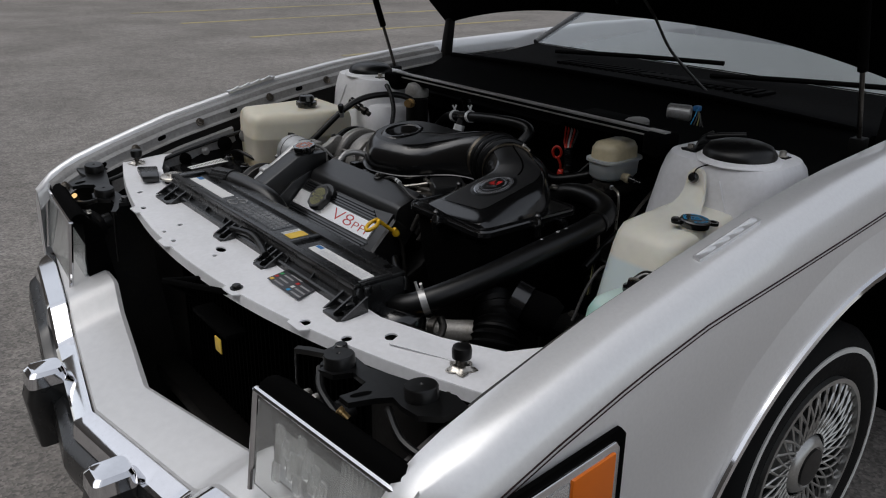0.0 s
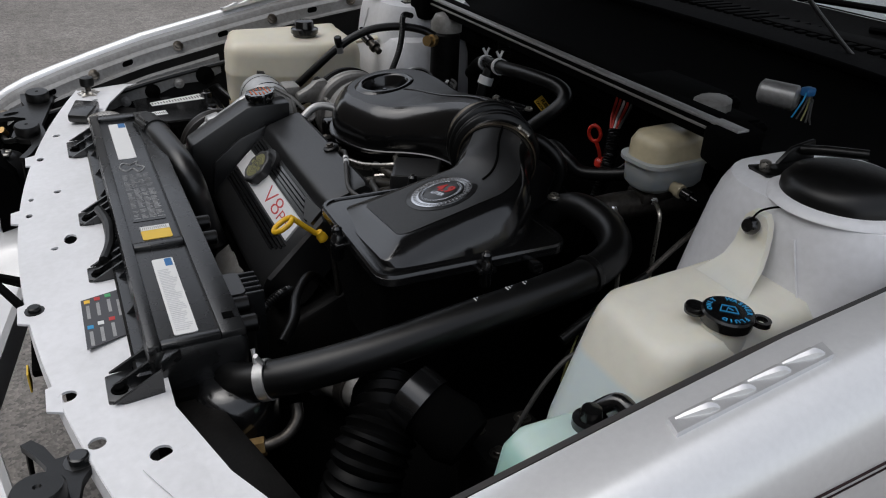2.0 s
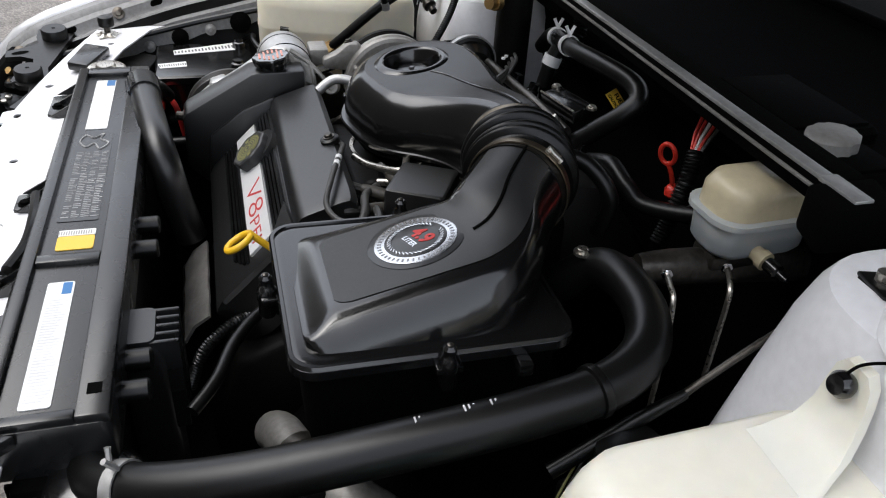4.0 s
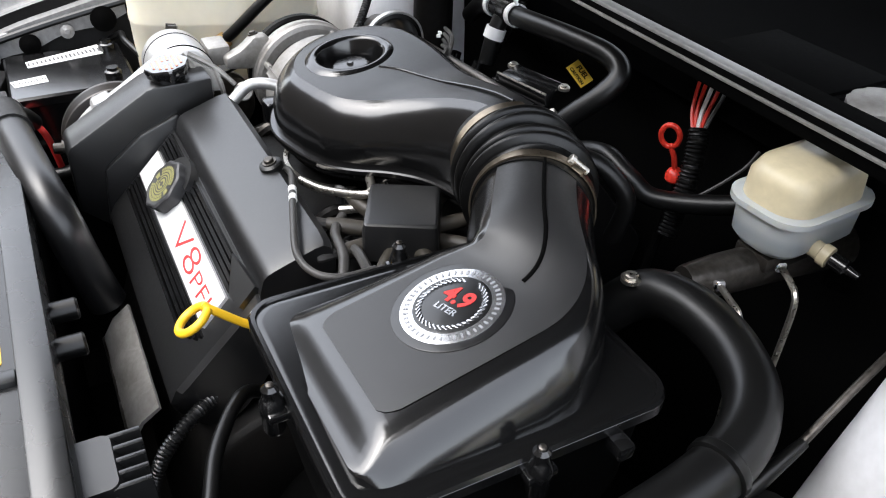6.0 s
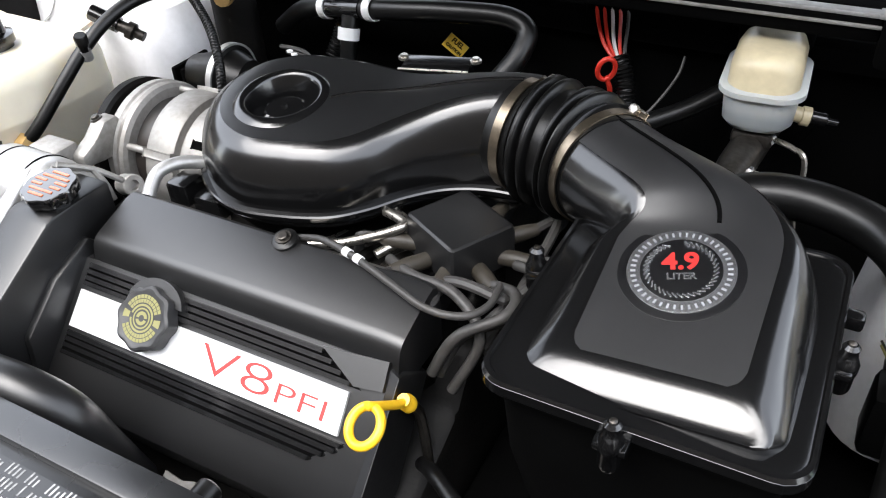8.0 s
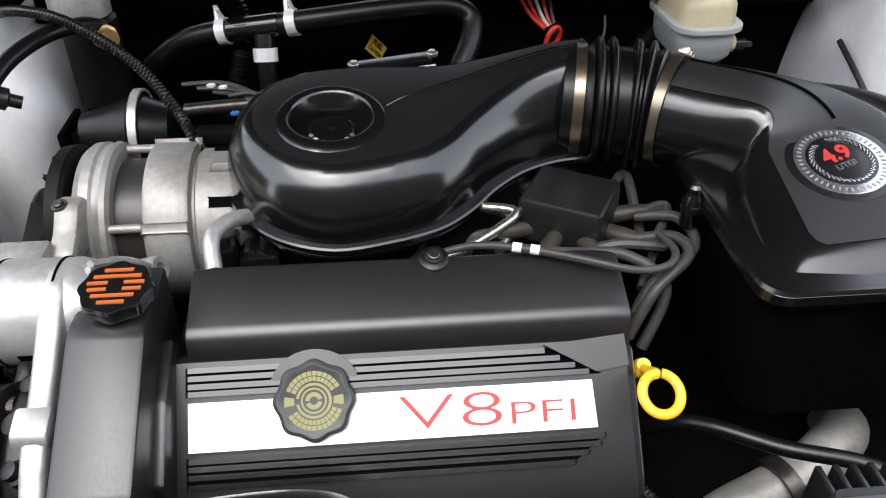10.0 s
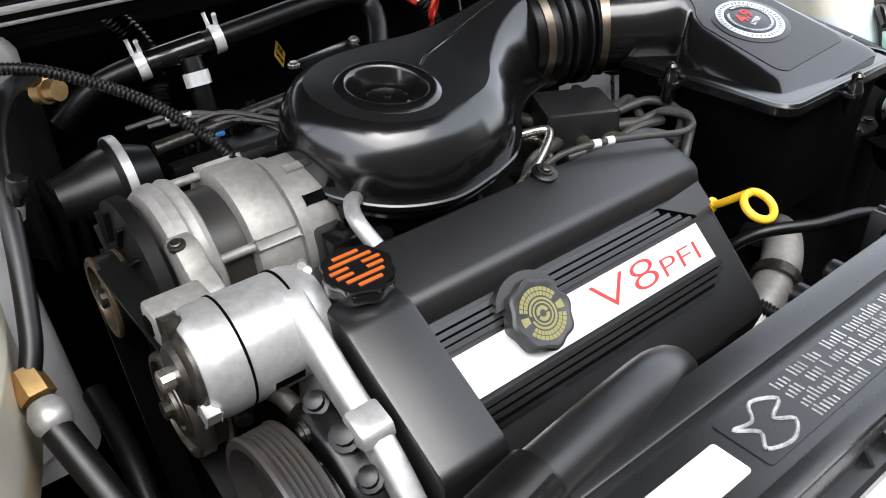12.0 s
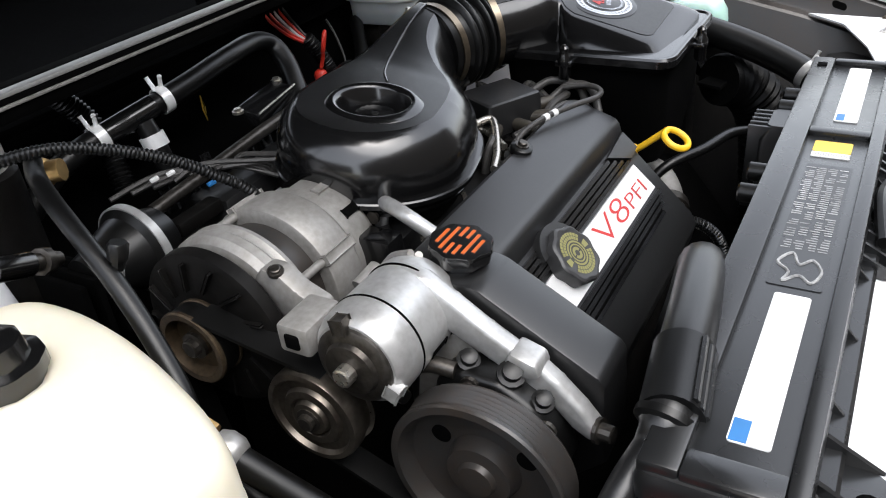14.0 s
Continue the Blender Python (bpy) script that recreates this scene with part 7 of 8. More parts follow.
tube(bm, [(-0.352, 0.520, 0.836), (-0.356, 0.545, 0.838), (-0.362, 0.575, 0.822), (-0.365, 0.60, 0.80)], 0.0075, sides=12)
part("pressure_pipe", bm, DARKSTEEL, pump)
bm = bmesh.new()
tube(bm, [(-0.380, 0.552, 0.818), (-0.372, 0.575, 0.822), (-0.355, 0.60, 0.828)], [0.006, 0.009, 0.013], sides=12)
part("link_boot", bm, RUBBER, pump)
# the ribbed belt
belt = thing("drive_belt", (-0.39, 0.66, 0.70), "ribbed black rubber drive belt round the pulleys", "belt")
pulleys = [(AC.y, AC.z, 0.0340), (IC.y, IC.z, 0.0440), (PC.y, PC.z, 0.0765), (0.66, 0.45, 0.08)]
for (ya, za, ra), (yb, zb, rb), sa in ((pulleys[0], pulleys[1], -1), (pulleys[1], pulleys[2], 1), (pulleys[0], pulleys[3], 1), (pulleys[2], pulleys[3], -1)):
    d = Vector((0, yb - ya, zb - za)).normalized()
    nrm = Vector((0, -d.z, d.y)) * sa
    a = Vector((-0.398 if za > 0.8 else -0.388, ya, za)) + nrm * ra
    b = Vector((-0.388, yb, zb)) + nrm * rb
    bm = bmesh.new()
    skin(bm, [[p + Vector((-0.013, 0, 0)), p + Vector((0.013, 0, 0)), p + Vector((0.013, 0, 0)) + nrm * 0.004, p + Vector((-0.013, 0, 0)) + nrm * 0.004] for p in (a, b)])
    part("span", bm, RUBBER, belt)
for c, xx, r in ((AC, -0.3985, 0.0332),):
    bm = bmesh.new()
    ringband(bm, (xx, c.y, c.z), X, r, r + 0.0035, -0.010, 0.010, 48)
    part("wrap", bm, RUBBER, belt)
# crank pulley far below
bm = bmesh.new()
lathe(bm, (-0.34, 0.66, 0.45), X, [(0, 0.03), (0.002, 0.08), (0.04, 0.08), (0.042, 0.03)], 40)
tagged(part("crank_pulley", bm, DARKSTEEL), "dark crankshaft pulley deep in the bay", "pulley")

# ---- black pressure reservoir with its cap ----
rsv = thing("coolant_reservoir", (-0.265, 0.50, 0.72), "tall black plastic reservoir with a sloping front", "reservoir")
bm = bmesh.new()
prism(bm, [(0.600, 0.898), (0.527, 0.897), (0.518, 0.8945), (0.416, 0.836), (0.411, 0.829), (0.409, 0.745), (0.45, 0.705), (0.600, 0.74)], -0.2965, -0.2375, "x", 0.0035)
part("tank", bm, TEXTURED, rsv)
bm = bmesh.new()
prism(bm, [(0.60, 0.80), (0.55, 0.86), (0.50, 0.84), (0.45, 0.80), (0.44, 0.72), (0.60, 0.72)], -0.240, -0.229, "x", 0.003)
part("side_panel", bm, SATIN, rsv)
bm = bmesh.new()
lathe(bm, (-0.262, 0.553, 0.896), (0, -0.12, 1), [(0, 0.021), (0.007, 0.022), (0.008, 0.0265), (0.018, 0.0280), (0.021, 0.0268), (0.0215, 0.003)], 64, 8, 0.04, 0.2)
c = part("filler_cap", bm, CAPGLOSS, rsv, "black scalloped cap with orange print", sharp=30)
for k, w in enumerate((0.020, 0.032, 0.040, 0.043, 0.036, 0.022)):
    yy = 0.5325 + k * 0.0068
    for s in ((-1, 1) if k in (2, 3) else (0,)):
        bm = bmesh.new()
        x0, x1 = (-w / 2, w / 2) if s == 0 else ((-w / 2, -0.006) if s < 0 else (0.006, w / 2))
        box(bm, -0.262 + x0, -0.262 + x1, yy, yy + 0.0030, 0.9155 + (yy - 0.551) * 0.12, 0.9180 + (yy - 0.551) * 0.12)
        part("print_bar", bm, ORANGE, c)
reshape(rsv, Matrix.Translation((-0.012, -0.001, -0.010)))
# hard pipe and small bits near the cap
hose("coolant_pipe", [(-0.215, 0.615, 0.868), (-0.218, 0.640, 0.884), (-0.205, 0.668, 0.884), (-0.185, 0.69, 0.870), (-0.18, 0.70, 0.84)], 0.0075, "bent bright metal coolant pipe", BRIGHT, "pipe", sides=12, partname="pipe_body")
bm = bmesh.new()
box(bm, -0.235, -0.205, 0.655, 0.70, 0.82, 0.858, 0.005)
tagged(part("sensor_block", bm, BLACK), "small black sensor beside the throttle", "sensor")

# ---- tanks ----
ctank = thing("coolant_tank", (-0.60, 0.68, 0.76), "yellowed translucent coolant recovery tank with a black cap", "tank")
TANK = [(-0.706, 0.600), (-0.688, 0.578), (-0.640, 0.560), (-0.595, 0.551), (-0.556, 0.554), (-0.533, 0.585), (-0.515, 0.630), (-0.499, 0.680), (-0.488, 0.730), (-0.485, 0.780), (-0.492, 0.820), (-0.520, 0.838), (-0.60, 0.842), (-0.69, 0.842), (-0.708, 0.825)]


def tank_ring(z, inset):
    ring = []
    for p in catmull([(x, y, 0) for x, y in TANK], 3, True):
        d = Vector((p.x + 0.61, p.y - 0.69, 0))
        ring.append((p.x - d.x / d.length * inset, p.y - d.y / d.length * inset, z))
    return ring


bm = bmesh.new()
skin(bm, [tank_ring(z, i) for z, i in ((0.745, 0.022), (0.752, 0.008), (0.765, 0.002), (0.82, 0.0), (0.858, -0.0005), (0.861, -0.0015), (0.866, -0.0015), (0.869, -0.0005), (0.902, 0.0), (0.915, 0.003), (0.924, 0.009), (0.9295, 0.018), (0.932, 0.032), (0.933, 0.055))])
part("tank_body", bm, CREAM, ctank, sharp=60)
bm = bmesh.new()
lathe(bm, (-0.575, 0.728, 0.930), (0, 0, 1), [(0, 0.026), (0.008, 0.026), (0.010, 0.030), (0.020, 0.030), (0.022, 0.022), (0.036, 0.020), (0.038, 0.016), (0.038, 0.002)], 32, 10, 0.02)
part("cap", bm, BLACK, ctank)
bm = bmesh.new()
prism(bm, [(-0.60, 0.80), (-0.53, 0.80), (-0.56, 0.90), (-0.585, 0.905)], 0.915, 0.922, "z", 0.002)
part("tongue", bm, CREAM, ctank)
# pressure switch and valve on the pipe behind it
valve = thing("service_valve", (-0.46, 0.84, 0.90), "black capped service valve on a black pipe", "valve")
bm = bmesh.new()
tube(bm, [(-0.505, 0.835, 0.952), (-0.470, 0.845, 0.935)], 0.011, n=1, sides=12, smooth=False)
part("valve_cap", bm, BLACK, valve)
bm = bmesh.new()
lathe(bm, (-0.470, 0.845, 0.935), (0.8, 0.25, -0.4), [(0, 0.008), (0.012, 0.008), (0.013, 0.012), (0.022, 0.012), (0.024, 0.007), (0.036, 0.007)], 10)
part("nipple", bm, DARKSTEEL, valve)
hose("conditioner_pipe", [(-0.372, 0.955, 0.962), (-0.385, 0.930, 0.974), (-0.410, 0.890, 0.978), (-0.432, 0.842, 0.972), (-0.445, 0.802, 0.956), (-0.454, 0.766, 0.932), (-0.464, 0.730, 0.900), (-0.478, 0.692, 0.862), (-0.488, 0.676, 0.845)], 0.0085, "curved black air conditioning pipe", RUBBER, "pipe", sides=14, partname="pipe_body")
joint = thing("pipe_joint", (-0.477, 0.65, 0.80), "brass and silver pipe joint", "fitting")
bm = bmesh.new()
lathe(bm, (-0.478, 0.655, 0.824), (0.1, -0.85, -0.5), [(-0.014, 0.012), (0.0, 0.0135), (0.010, 0.0135), (0.011, 0.011)], 6)
part("brass_nut", bm, BRASS, joint)
bm = bmesh.new()
lathe(bm, (-0.477, 0.643, 0.817), (0.1, -0.85, -0.5), [(0, 0.011), (0.008, 0.0150), (0.018, 0.0150), (0.024, 0.012), (0.026, 0.008)], 18)
part("collar", bm, BRIGHT, joint)
reshape(joint, Matrix.Translation((-0.013, 0.012, 0.013)))
hose("conditioner_hose", [(-0.489, 0.636, 0.818), (-0.474, 0.58, 0.775), (-0.456, 0.50, 0.720), (-0.45, 0.43, 0.69), (-0.46, 0.36, 0.68)], 0.012, "black air conditioning hose running forward", RUBBER, sides=14)
hose("conditioner_hose", [(-0.44, 0.78, 0.72), (-0.44, 0.70, 0.70), (-0.45, 0.60, 0.66), (-0.47, 0.45, 0.655), (-0.5, 0.38, 0.66)], 0.011, "second black hose low beside the belt", RUBBER, sides=14)
for at, ax in (((-0.447, 0.765, 0.935), (0.25, -0.2, 1)), ((-0.445, 0.50, 0.70), (0.1, -0.3, 1))):
    bm = bmesh.new()
    lathe(bm, at, ax, [(0, 0.006), (0.008, 0.006), (0.009, 0.008), (0.022, 0.0085), (0.024, 0.007), (0.024, 0.002)], 8)
    tagged(part("service_port", bm, RUBBER), "black hexagonal service port cap", "cap", "service ports")
bm = bmesh.new()
lathe(bm, (-0.4505, 0.768, 0.926), (0.25, -0.2, 1), [(-0.004, 0.008), (0.010, 0.0075)], 14)
tagged(part("port_seat", bm, BRIGHT), "silver seat under the service port", "fitting")

wtank = thing("washer_tank", (0.69, 0.76, 0.74), "translucent white washer tank half full of pale blue fluid", "tank")
bm = bmesh.new()
stack(bm, [(0.745, 0.634, 0.735, 0.615, 0.86, 0.03), (0.760, 0.630, 0.745, 0.608, 0.87, 0.035), (0.80, 0.624, 0.752, 0.620, 0.875, 0.035), (0.85, 0.619, 0.756, 0.643, 0.878, 0.035), (0.895, 0.617, 0.756, 0.662, 0.88, 0.034), (0.914, 0.618, 0.754, 0.671, 0.876, 0.032), (0.926, 0.621, 0.748, 0.680, 0.868, 0.030), (0.931, 0.628, 0.738, 0.694, 0.855, 0.026)])
for v in bm.verts:
    v.co.z += 0.07 * (v.co.y - 0.70) * min(1, max(0, (v.co.z - 0.85) / 0.07))
part("tank_body", bm, WASH, wtank, sharp=60)
bm = bmesh.new()
rings = []
for y, z, x0, x1 in ((0.796, 0.932, 0.632, 0.712), (0.818, 0.944, 0.638, 0.700), (0.836, 0.956, 0.642, 0.692), (0.848, 0.970, 0.642, 0.684), (0.855, 0.985, 0.640, 0.678), (0.8575, 0.998, 0.641, 0.674), (0.8585, 1.006, 0.648, 0.667)):
    rings.append([(x0, y - 0.004, z), (x1, y - 0.004, z), (x1, y + 0.004, z + 0.002), (x0, y + 0.004, z + 0.002)])
skin(bm, rings)
part("tongue", bm, WASH, wtank)
bm = bmesh.new()
lathe(bm, (0.657, 0.852, 0.992), (0.1, -1, 0.25), [(0, 0.008), (0.004, 0.0098), (0.008, 0.0098), (0.013, 0.007), (0.0135, 0.002)], 18)
part("stud_cap", bm, BLACK, wtank)
bm = bmesh.new()
lathe(bm, (0.7316, 0.756, 0.915), (0, 0, 1), [(0, 0.023), (0.026, 0.022)], 28)
part("neck", bm, WASH, wtank)
wc = Vector((0.7316, 0.756, 0.938))
NW = Vector((0.06, 0.03, 0.99)).normalized()
bm = bmesh.new()
lathe(bm, wc, NW, [(0, 0.026), (0.001, 0.0315), (0.010, 0.033), (0.013, 0.033), (0.0155, 0.031), (0.016, 0.003)], 40)
wcap = part("cap", bm, BLACK, wtank, "black cap printed in blue")
d, u, v = frame_at(NW)
wx = Vector((0.62, 0.78, 0.0))
wx = (wx - NW * wx.dot(NW)).normalized()
wy = NW.cross(wx).normalized()
for pts in ([wc + NW * 0.008 - wx * 0.030, wc + NW * 0.008 - wx * 0.046 + wy * 0.004], ):
    bm = bmesh.new()
    lathe(bm, pts[0].lerp(pts[1], 0.55), NW, [(-0.005, 0.003), (-0.004, 0.0125), (0.002, 0.0135), (0.005, 0.012), (0.0055, 0.003)], 24)
    part("tab", bm, BLACK, wcap)
bm = bmesh.new()
ringband(bm, wc + wx * 0.040 + NW * 0.009, NW, 0.007, 0.012, -0.003, 0.003, 20)
part("tether", bm, BLACK, wcap)
def arc_words(text, radius, mid, step, size, center, n, ex, ey, mt, parent):
    for i, ch in enumerate(text):
        a = radians(mid - step * (i - (len(text) - 1) / 2))
        out = ex * math.cos(a) + ey * math.sin(a)
        if ch == " ":
            continue
        right = n.cross(out).normalized() * -1
        words("letter", ch, size, basis(center + out * radius + n * 0.0164, right, out), mt, parent, 1.0, 0.0003, "", "CENTER", 0.0003)


arc_words("WASHER FLUID", 0.0215, -10, 17.5, 0.0088, wc, NW, wx, wy, CYAN, wcap)
arc_words("ONLY", 0.0215, 165, 18, 0.0080, wc, NW, wx, wy, CYAN, wcap)
for pts in ([(-0.011, -0.006), (-0.008, 0.008), (0.008, 0.008), (0.011, -0.006), (-0.011, -0.006)], [(-0.004, -0.006), (-0.001, 0.004), (0.005, -0.001)]):
    bm = bmesh.new()
    tube(bm, [wc + NW * 0.0165 + wx * p[0] + wy * p[1] for p in pts], 0.0008, n=2, sides=6, smooth=False)
    part("symbol_line", bm, CYAN, wcap)
cap_size = Matrix.Translation(wc) @ Matrix.Diagonal((0.80, 0.80, 0.9, 1)) @ Matrix.Translation(-wc)
for o in (wcap, *wcap.children_recursive):
    o.data.transform(cap_size)
reshape(wtank, Matrix.Translation((-0.014, 0.010, -0.004)))
over = thing("overflow_bottle", (0.72, 0.56, 0.78), "pale green coolant overflow bottle with a black pump top", "bottle")
bm = bmesh.new()
stack(bm, [(0.74, 0.672, 0.740, 0.530, 0.600, 0.022), (0.79, 0.674, 0.742, 0.532, 0.606, 0.023), (0.826, 0.676, 0.742, 0.537, 0.630, 0.024), (0.842, 0.682, 0.738, 0.546, 0.636, 0.022), (0.848, 0.69, 0.733, 0.56, 0.625, 0.015)])
part("bottle_body", bm, MINT, over, sharp=60)
bm = bmesh.new()
lathe(bm, (0.712, 0.622, 0.844), (0, 0, 1), [(0, 0.018), (0.012, 0.018), (0.014, 0.012), (0.024, 0.010), (0.025, 0.002)], 18)
part("pump_top", bm, BLACK, over)
bm = bmesh.new()
tube(bm, [(0.700, 0.632, 0.852), (0.712, 0.650, 0.868), (0.728, 0.656, 0.864), (0.738, 0.662, 0.850)], [0.008, 0.009, 0.010, 0.008], sides=10)
part("elbow", bm, BLACK, over)
hose("washer_tube", [(0.63, 0.80, 0.75), (0.60, 0.74, 0.80), (0.585, 0.70, 0.83), (0.582, 0.66, 0.80), (0.585, 0.62, 0.74)], 0.003, "thin clear black washer tube", WIRE, sides=8)

# ---- brake master cylinder ----
mc = thing("brake_master_cylinder", (0.34, 0.98, 0.85), "brake master cylinder with a cloudy plastic reservoir and amber lid", "master cylinder")
mm = basis((0.325, 0.988, 0), (1, 0.06, 0), (-0.06, 1, 0))
def ml(z, a0, a1, b0, b1, r):
    return [mm @ Vector((p[0], p[1], z)) for p in rounded(a0, a1, b0, b1, r, 6)]


bm = bmesh.new()
skin(bm, [ml(0.890, -0.030, 0.036, -0.026, 0.085, 0.024), ml(0.898, -0.036, 0.042, -0.032, 0.090, 0.026), ml(0.932, -0.039, 0.044, -0.034, 0.092, 0.028)])
part("reservoir", bm, BRAKETANK, mc, sharp=50)
bm = bmesh.new()
skin(bm, [ml(0.931, -0.040, 0.045, -0.035, 0.093, 0.028), ml(0.9315, -0.045, 0.050, -0.040, 0.098, 0.031), ml(0.9375, -0.045, 0.050, -0.040, 0.098, 0.031), ml(0.938, -0.040, 0.045, -0.035, 0.093, 0.028)])
part("seam", bm, BRAKETANK, mc, sharp=40)
bm = bmesh.new()
skin(bm, [ml(0.937, -0.037, 0.042, -0.032, 0.088, 0.030), ml(0.960, -0.036, 0.041, -0.031, 0.086, 0.030), ml(0.972, -0.030, 0.036, -0.025, 0.080, 0.028), ml(0.976, -0.020, 0.026, -0.015, 0.070, 0.02)])
part("lid", bm, BRAKELID, mc, "amber stained filler lid", sharp=60)
bm = bmesh.new()
tube(bm, [(0.318, 0.89, 0.862), (0.322, 0.93, 0.862), (0.330, 1.02, 0.862), (0.335, 1.10, 0.862)], [0.017, 0.021, 0.022, 0.026], n=4, sides=18)
part("cylinder", bm, DARKSTEEL, mc)
bm = bmesh.new()
lathe(bm, (0.317, 0.884, 0.862), (-0.1, -0.99, 0), [(0, 0.013), (0.008, 0.013), (0.009, 0.009), (0.012, 0.009)], 12)
part("end_plug", bm, DARKSTEEL, mc)
bm = bmesh.new()
box(bm, 0.305, 0.35, 0.965, 1.03, 0.868, 0.886, 0.005)
part("pedestal", bm, DARKSTEEL, mc)
bm = bmesh.new()
lathe(bm, (0.363, 1.005, 0.900), (1, 0.2, -0.15), [(0, 0.009), (0.010, 0.009), (0.011, 0.011), (0.020, 0.011), (0.021, 0.006)], 14)
sensor = part("level_sensor", bm, BRAKELID, mc)
bm = bmesh.new()
lathe(bm, (0.384, 1.009, 0.897), (1, 0.2, -0.15), [(0, 0.008), (0.016, 0.0085), (0.018, 0.005), (0.030, 0.004)], 12)
part("plug", bm, BLACK, sensor)
for pts in ([(0.342, 0.915, 0.870), (0.368, 0.905, 0.872), (0.390, 0.898, 0.866), (0.402, 0.893, 0.82), (0.41, 0.888, 0.74)], [(0.352, 0.980, 0.878), (0.378, 0.968, 0.878), (0.394, 0.960, 0.870), (0.397, 0.958, 0.83), (0.396, 0.958, 0.76)]):
    ob = hose("brake_pipe", pts, 0.0032, "thin bright steel brake pipe", STEEL, "pipe", sides=8, partname="pipe_body")
    p, q = Vector(pts[0]), Vector(pts[1])
    bm = bmesh.new()
    lathe(bm, p, q - p, [(-0.004, 0.0065), (0.008, 0.0065), (0.009, 0.0045)], 6)
    part("flare_nut", bm, CHROME, ob)
reshape(mc, Matrix.Translation((0.008, -0.010, 0.004)) @ Matrix.Translation((0.33, 1.015, 0.89)) @ Matrix.Diagonal((0.93, 0.93, 0.98, 1)) @ Matrix.Translation((-0.33, -1.015, -0.89)))
boo = thing("brake_booster", (0.43, 1.10, 0.80), "large black brake booster drum on the firewall", "brake booster")
bm = bmesh.new()
lathe(bm, (0.34, 1.10, 0.862), (0.05, 1, 0), [(-0.02, 0.05), (0.0, 0.09), (0.02, 0.115), (0.05, 0.115)], 40)
part("drum", bm, MATTE, boo)

# ---- strut rod and low driver-side parts ----
hose("steering_column_rod", [(0.52, 0.72, 0.80), (0.515, 0.80, 0.842), (0.512, 0.845, 0.862)], [0.0075, 0.007, 0.0045], "dark steel rod with a rubber sleeve", RUBBER, "rod", sides=12, partname="sleeve")
hose("shaft_rod", [(0.512, 0.84, 0.86), (0.505, 0.90, 0.895), (0.50, 0.95, 0.92)], 0.0036, "thin steel rod beside the master cylinder", DARKSTEEL, "rod", sides=10, partname="rod_body")
duct = hose("intake_duct", [(0.50, 0.50, 0.775), (0.535, 0.48, 0.765), (0.56, 0.45, 0.73), (0.57, 0.43, 0.67), (0.57, 0.42, 0.57), (0.56, 0.41, 0.47)], [0.040, 0.040, 0.042, 0.042, 0.042, 0.042], "corrugated black intake duct", DUCTBLACK, "duct", 0.0028, 0.012, 24)
snork = thing("intake_snorkel", (0.44, 0.49, 0.82), "oval black snorkel mouth on the filter box", "duct")
bm = bmesh.new()
ringband(bm, (0.432, 0.478, 0.846), (-0.75, -0.45, 0.35), 0.030, 0.036, -0.02, 0.008, 32)
part("mouth", bm, BLACK, snork)
bm = bmesh.new()
lathe(bm, (0.432, 0.478, 0.846), (0.75, 0.45, -0.35), [(0.012, 0.031), (0.06, 0.038), (0.08, 0.03)], 28)
part("tunnel", bm, MATTE, snork)
bm = bmesh.new()
prism(bm, [(0.345, 0.46), (0.44, 0.445), (0.445, 0.47), (0.36, 0.50)], 0.815, 0.822, "z", 0.002)
part("foot", bm, MATTE, snork)
reshape(snork, Matrix.Translation((0.119, 0.029, -0.044)))
servo = thing("cruise_servo", (0.535, 0.79, 0.74), "round black servo with two thin coloured wires", "servo")
bm = bmesh.new()
lathe(bm, (0.545, 0.800, 0.765), (-0.12, -0.25, 1), [(0, 0.030), (0.002, 0.034), (0.050, 0.034), (0.053, 0.038), (0.058, 0.038), (0.061, 0.033), (0.074, 0.028), (0.078, 0.014), (0.079, 0.003)], 32)
part("drum", bm, RUBBER, servo)
bm = bmesh.new()
box(bm, 0.505, 0.565, 0.735, 0.785, 0.70, 0.775, 0.008)
part("housing", bm, RUBBER, servo)
for k, mt in enumerate((OLIVE, WIRE)):
    bm = bmesh.new()
    tube(bm, [(0.500, 0.775 + 0.006 * k, 0.805), (0.512, 0.752 + 0.006 * k, 0.800), (0.530, 0.728 + 0.006 * k, 0.780), (0.536, 0.715 + 0.006 * k, 0.750)], 0.0013, sides=6)
    part("lead", bm, mt, servo)
# valve body and pump castings low beside the gearbox
low = thing("transaxle_bracket", (0.585, 0.60, 0.68), "grimy cast bracket with bolts low beside the gearbox", "bracket")
bm = bmesh.new()
stack(bm, [(0.60, 0.55, 0.63, 0.56, 0.66, 0.015), (0.735, 0.552, 0.628, 0.562, 0.658, 0.015), (0.742, 0.556, 0.624, 0.566, 0.654, 0.012)])
part("casting", bm, GRIME, low)
for x, y in ((0.568, 0.580), (0.612, 0.585), (0.570, 0.640), (0.612, 0.642)):
    bolt((x, y, 0.742), (0, 0, 1), 0.007, low, DARKSTEEL)
ex = thing("exhaust_crossover", (0.40, 0.58, 0.52), "bare metal exhaust pipe in front of the gearbox", "pipe")
bm = bmesh.new()
tube(bm, [(0.225, 0.497, 0.60), (0.254, 0.504, 0.622), (0.301, 0.518, 0.634), (0.344, 0.535, 0.643), (0.380, 0.558, 0.650), (0.400, 0.580, 0.645), (0.410, 0.605, 0.622), (0.412, 0.620, 0.56)], 0.026, n=6, sides=20)
part("pipe_body", bm, ALU, ex)
bm = bmesh.new()
ringband(bm, (0.310, 0.521, 0.636), (0.93, 0.35, 0.2), 0.0272, 0.032, -0.008, 0.008, 24)
part("band", bm, DARKSTEEL, ex)
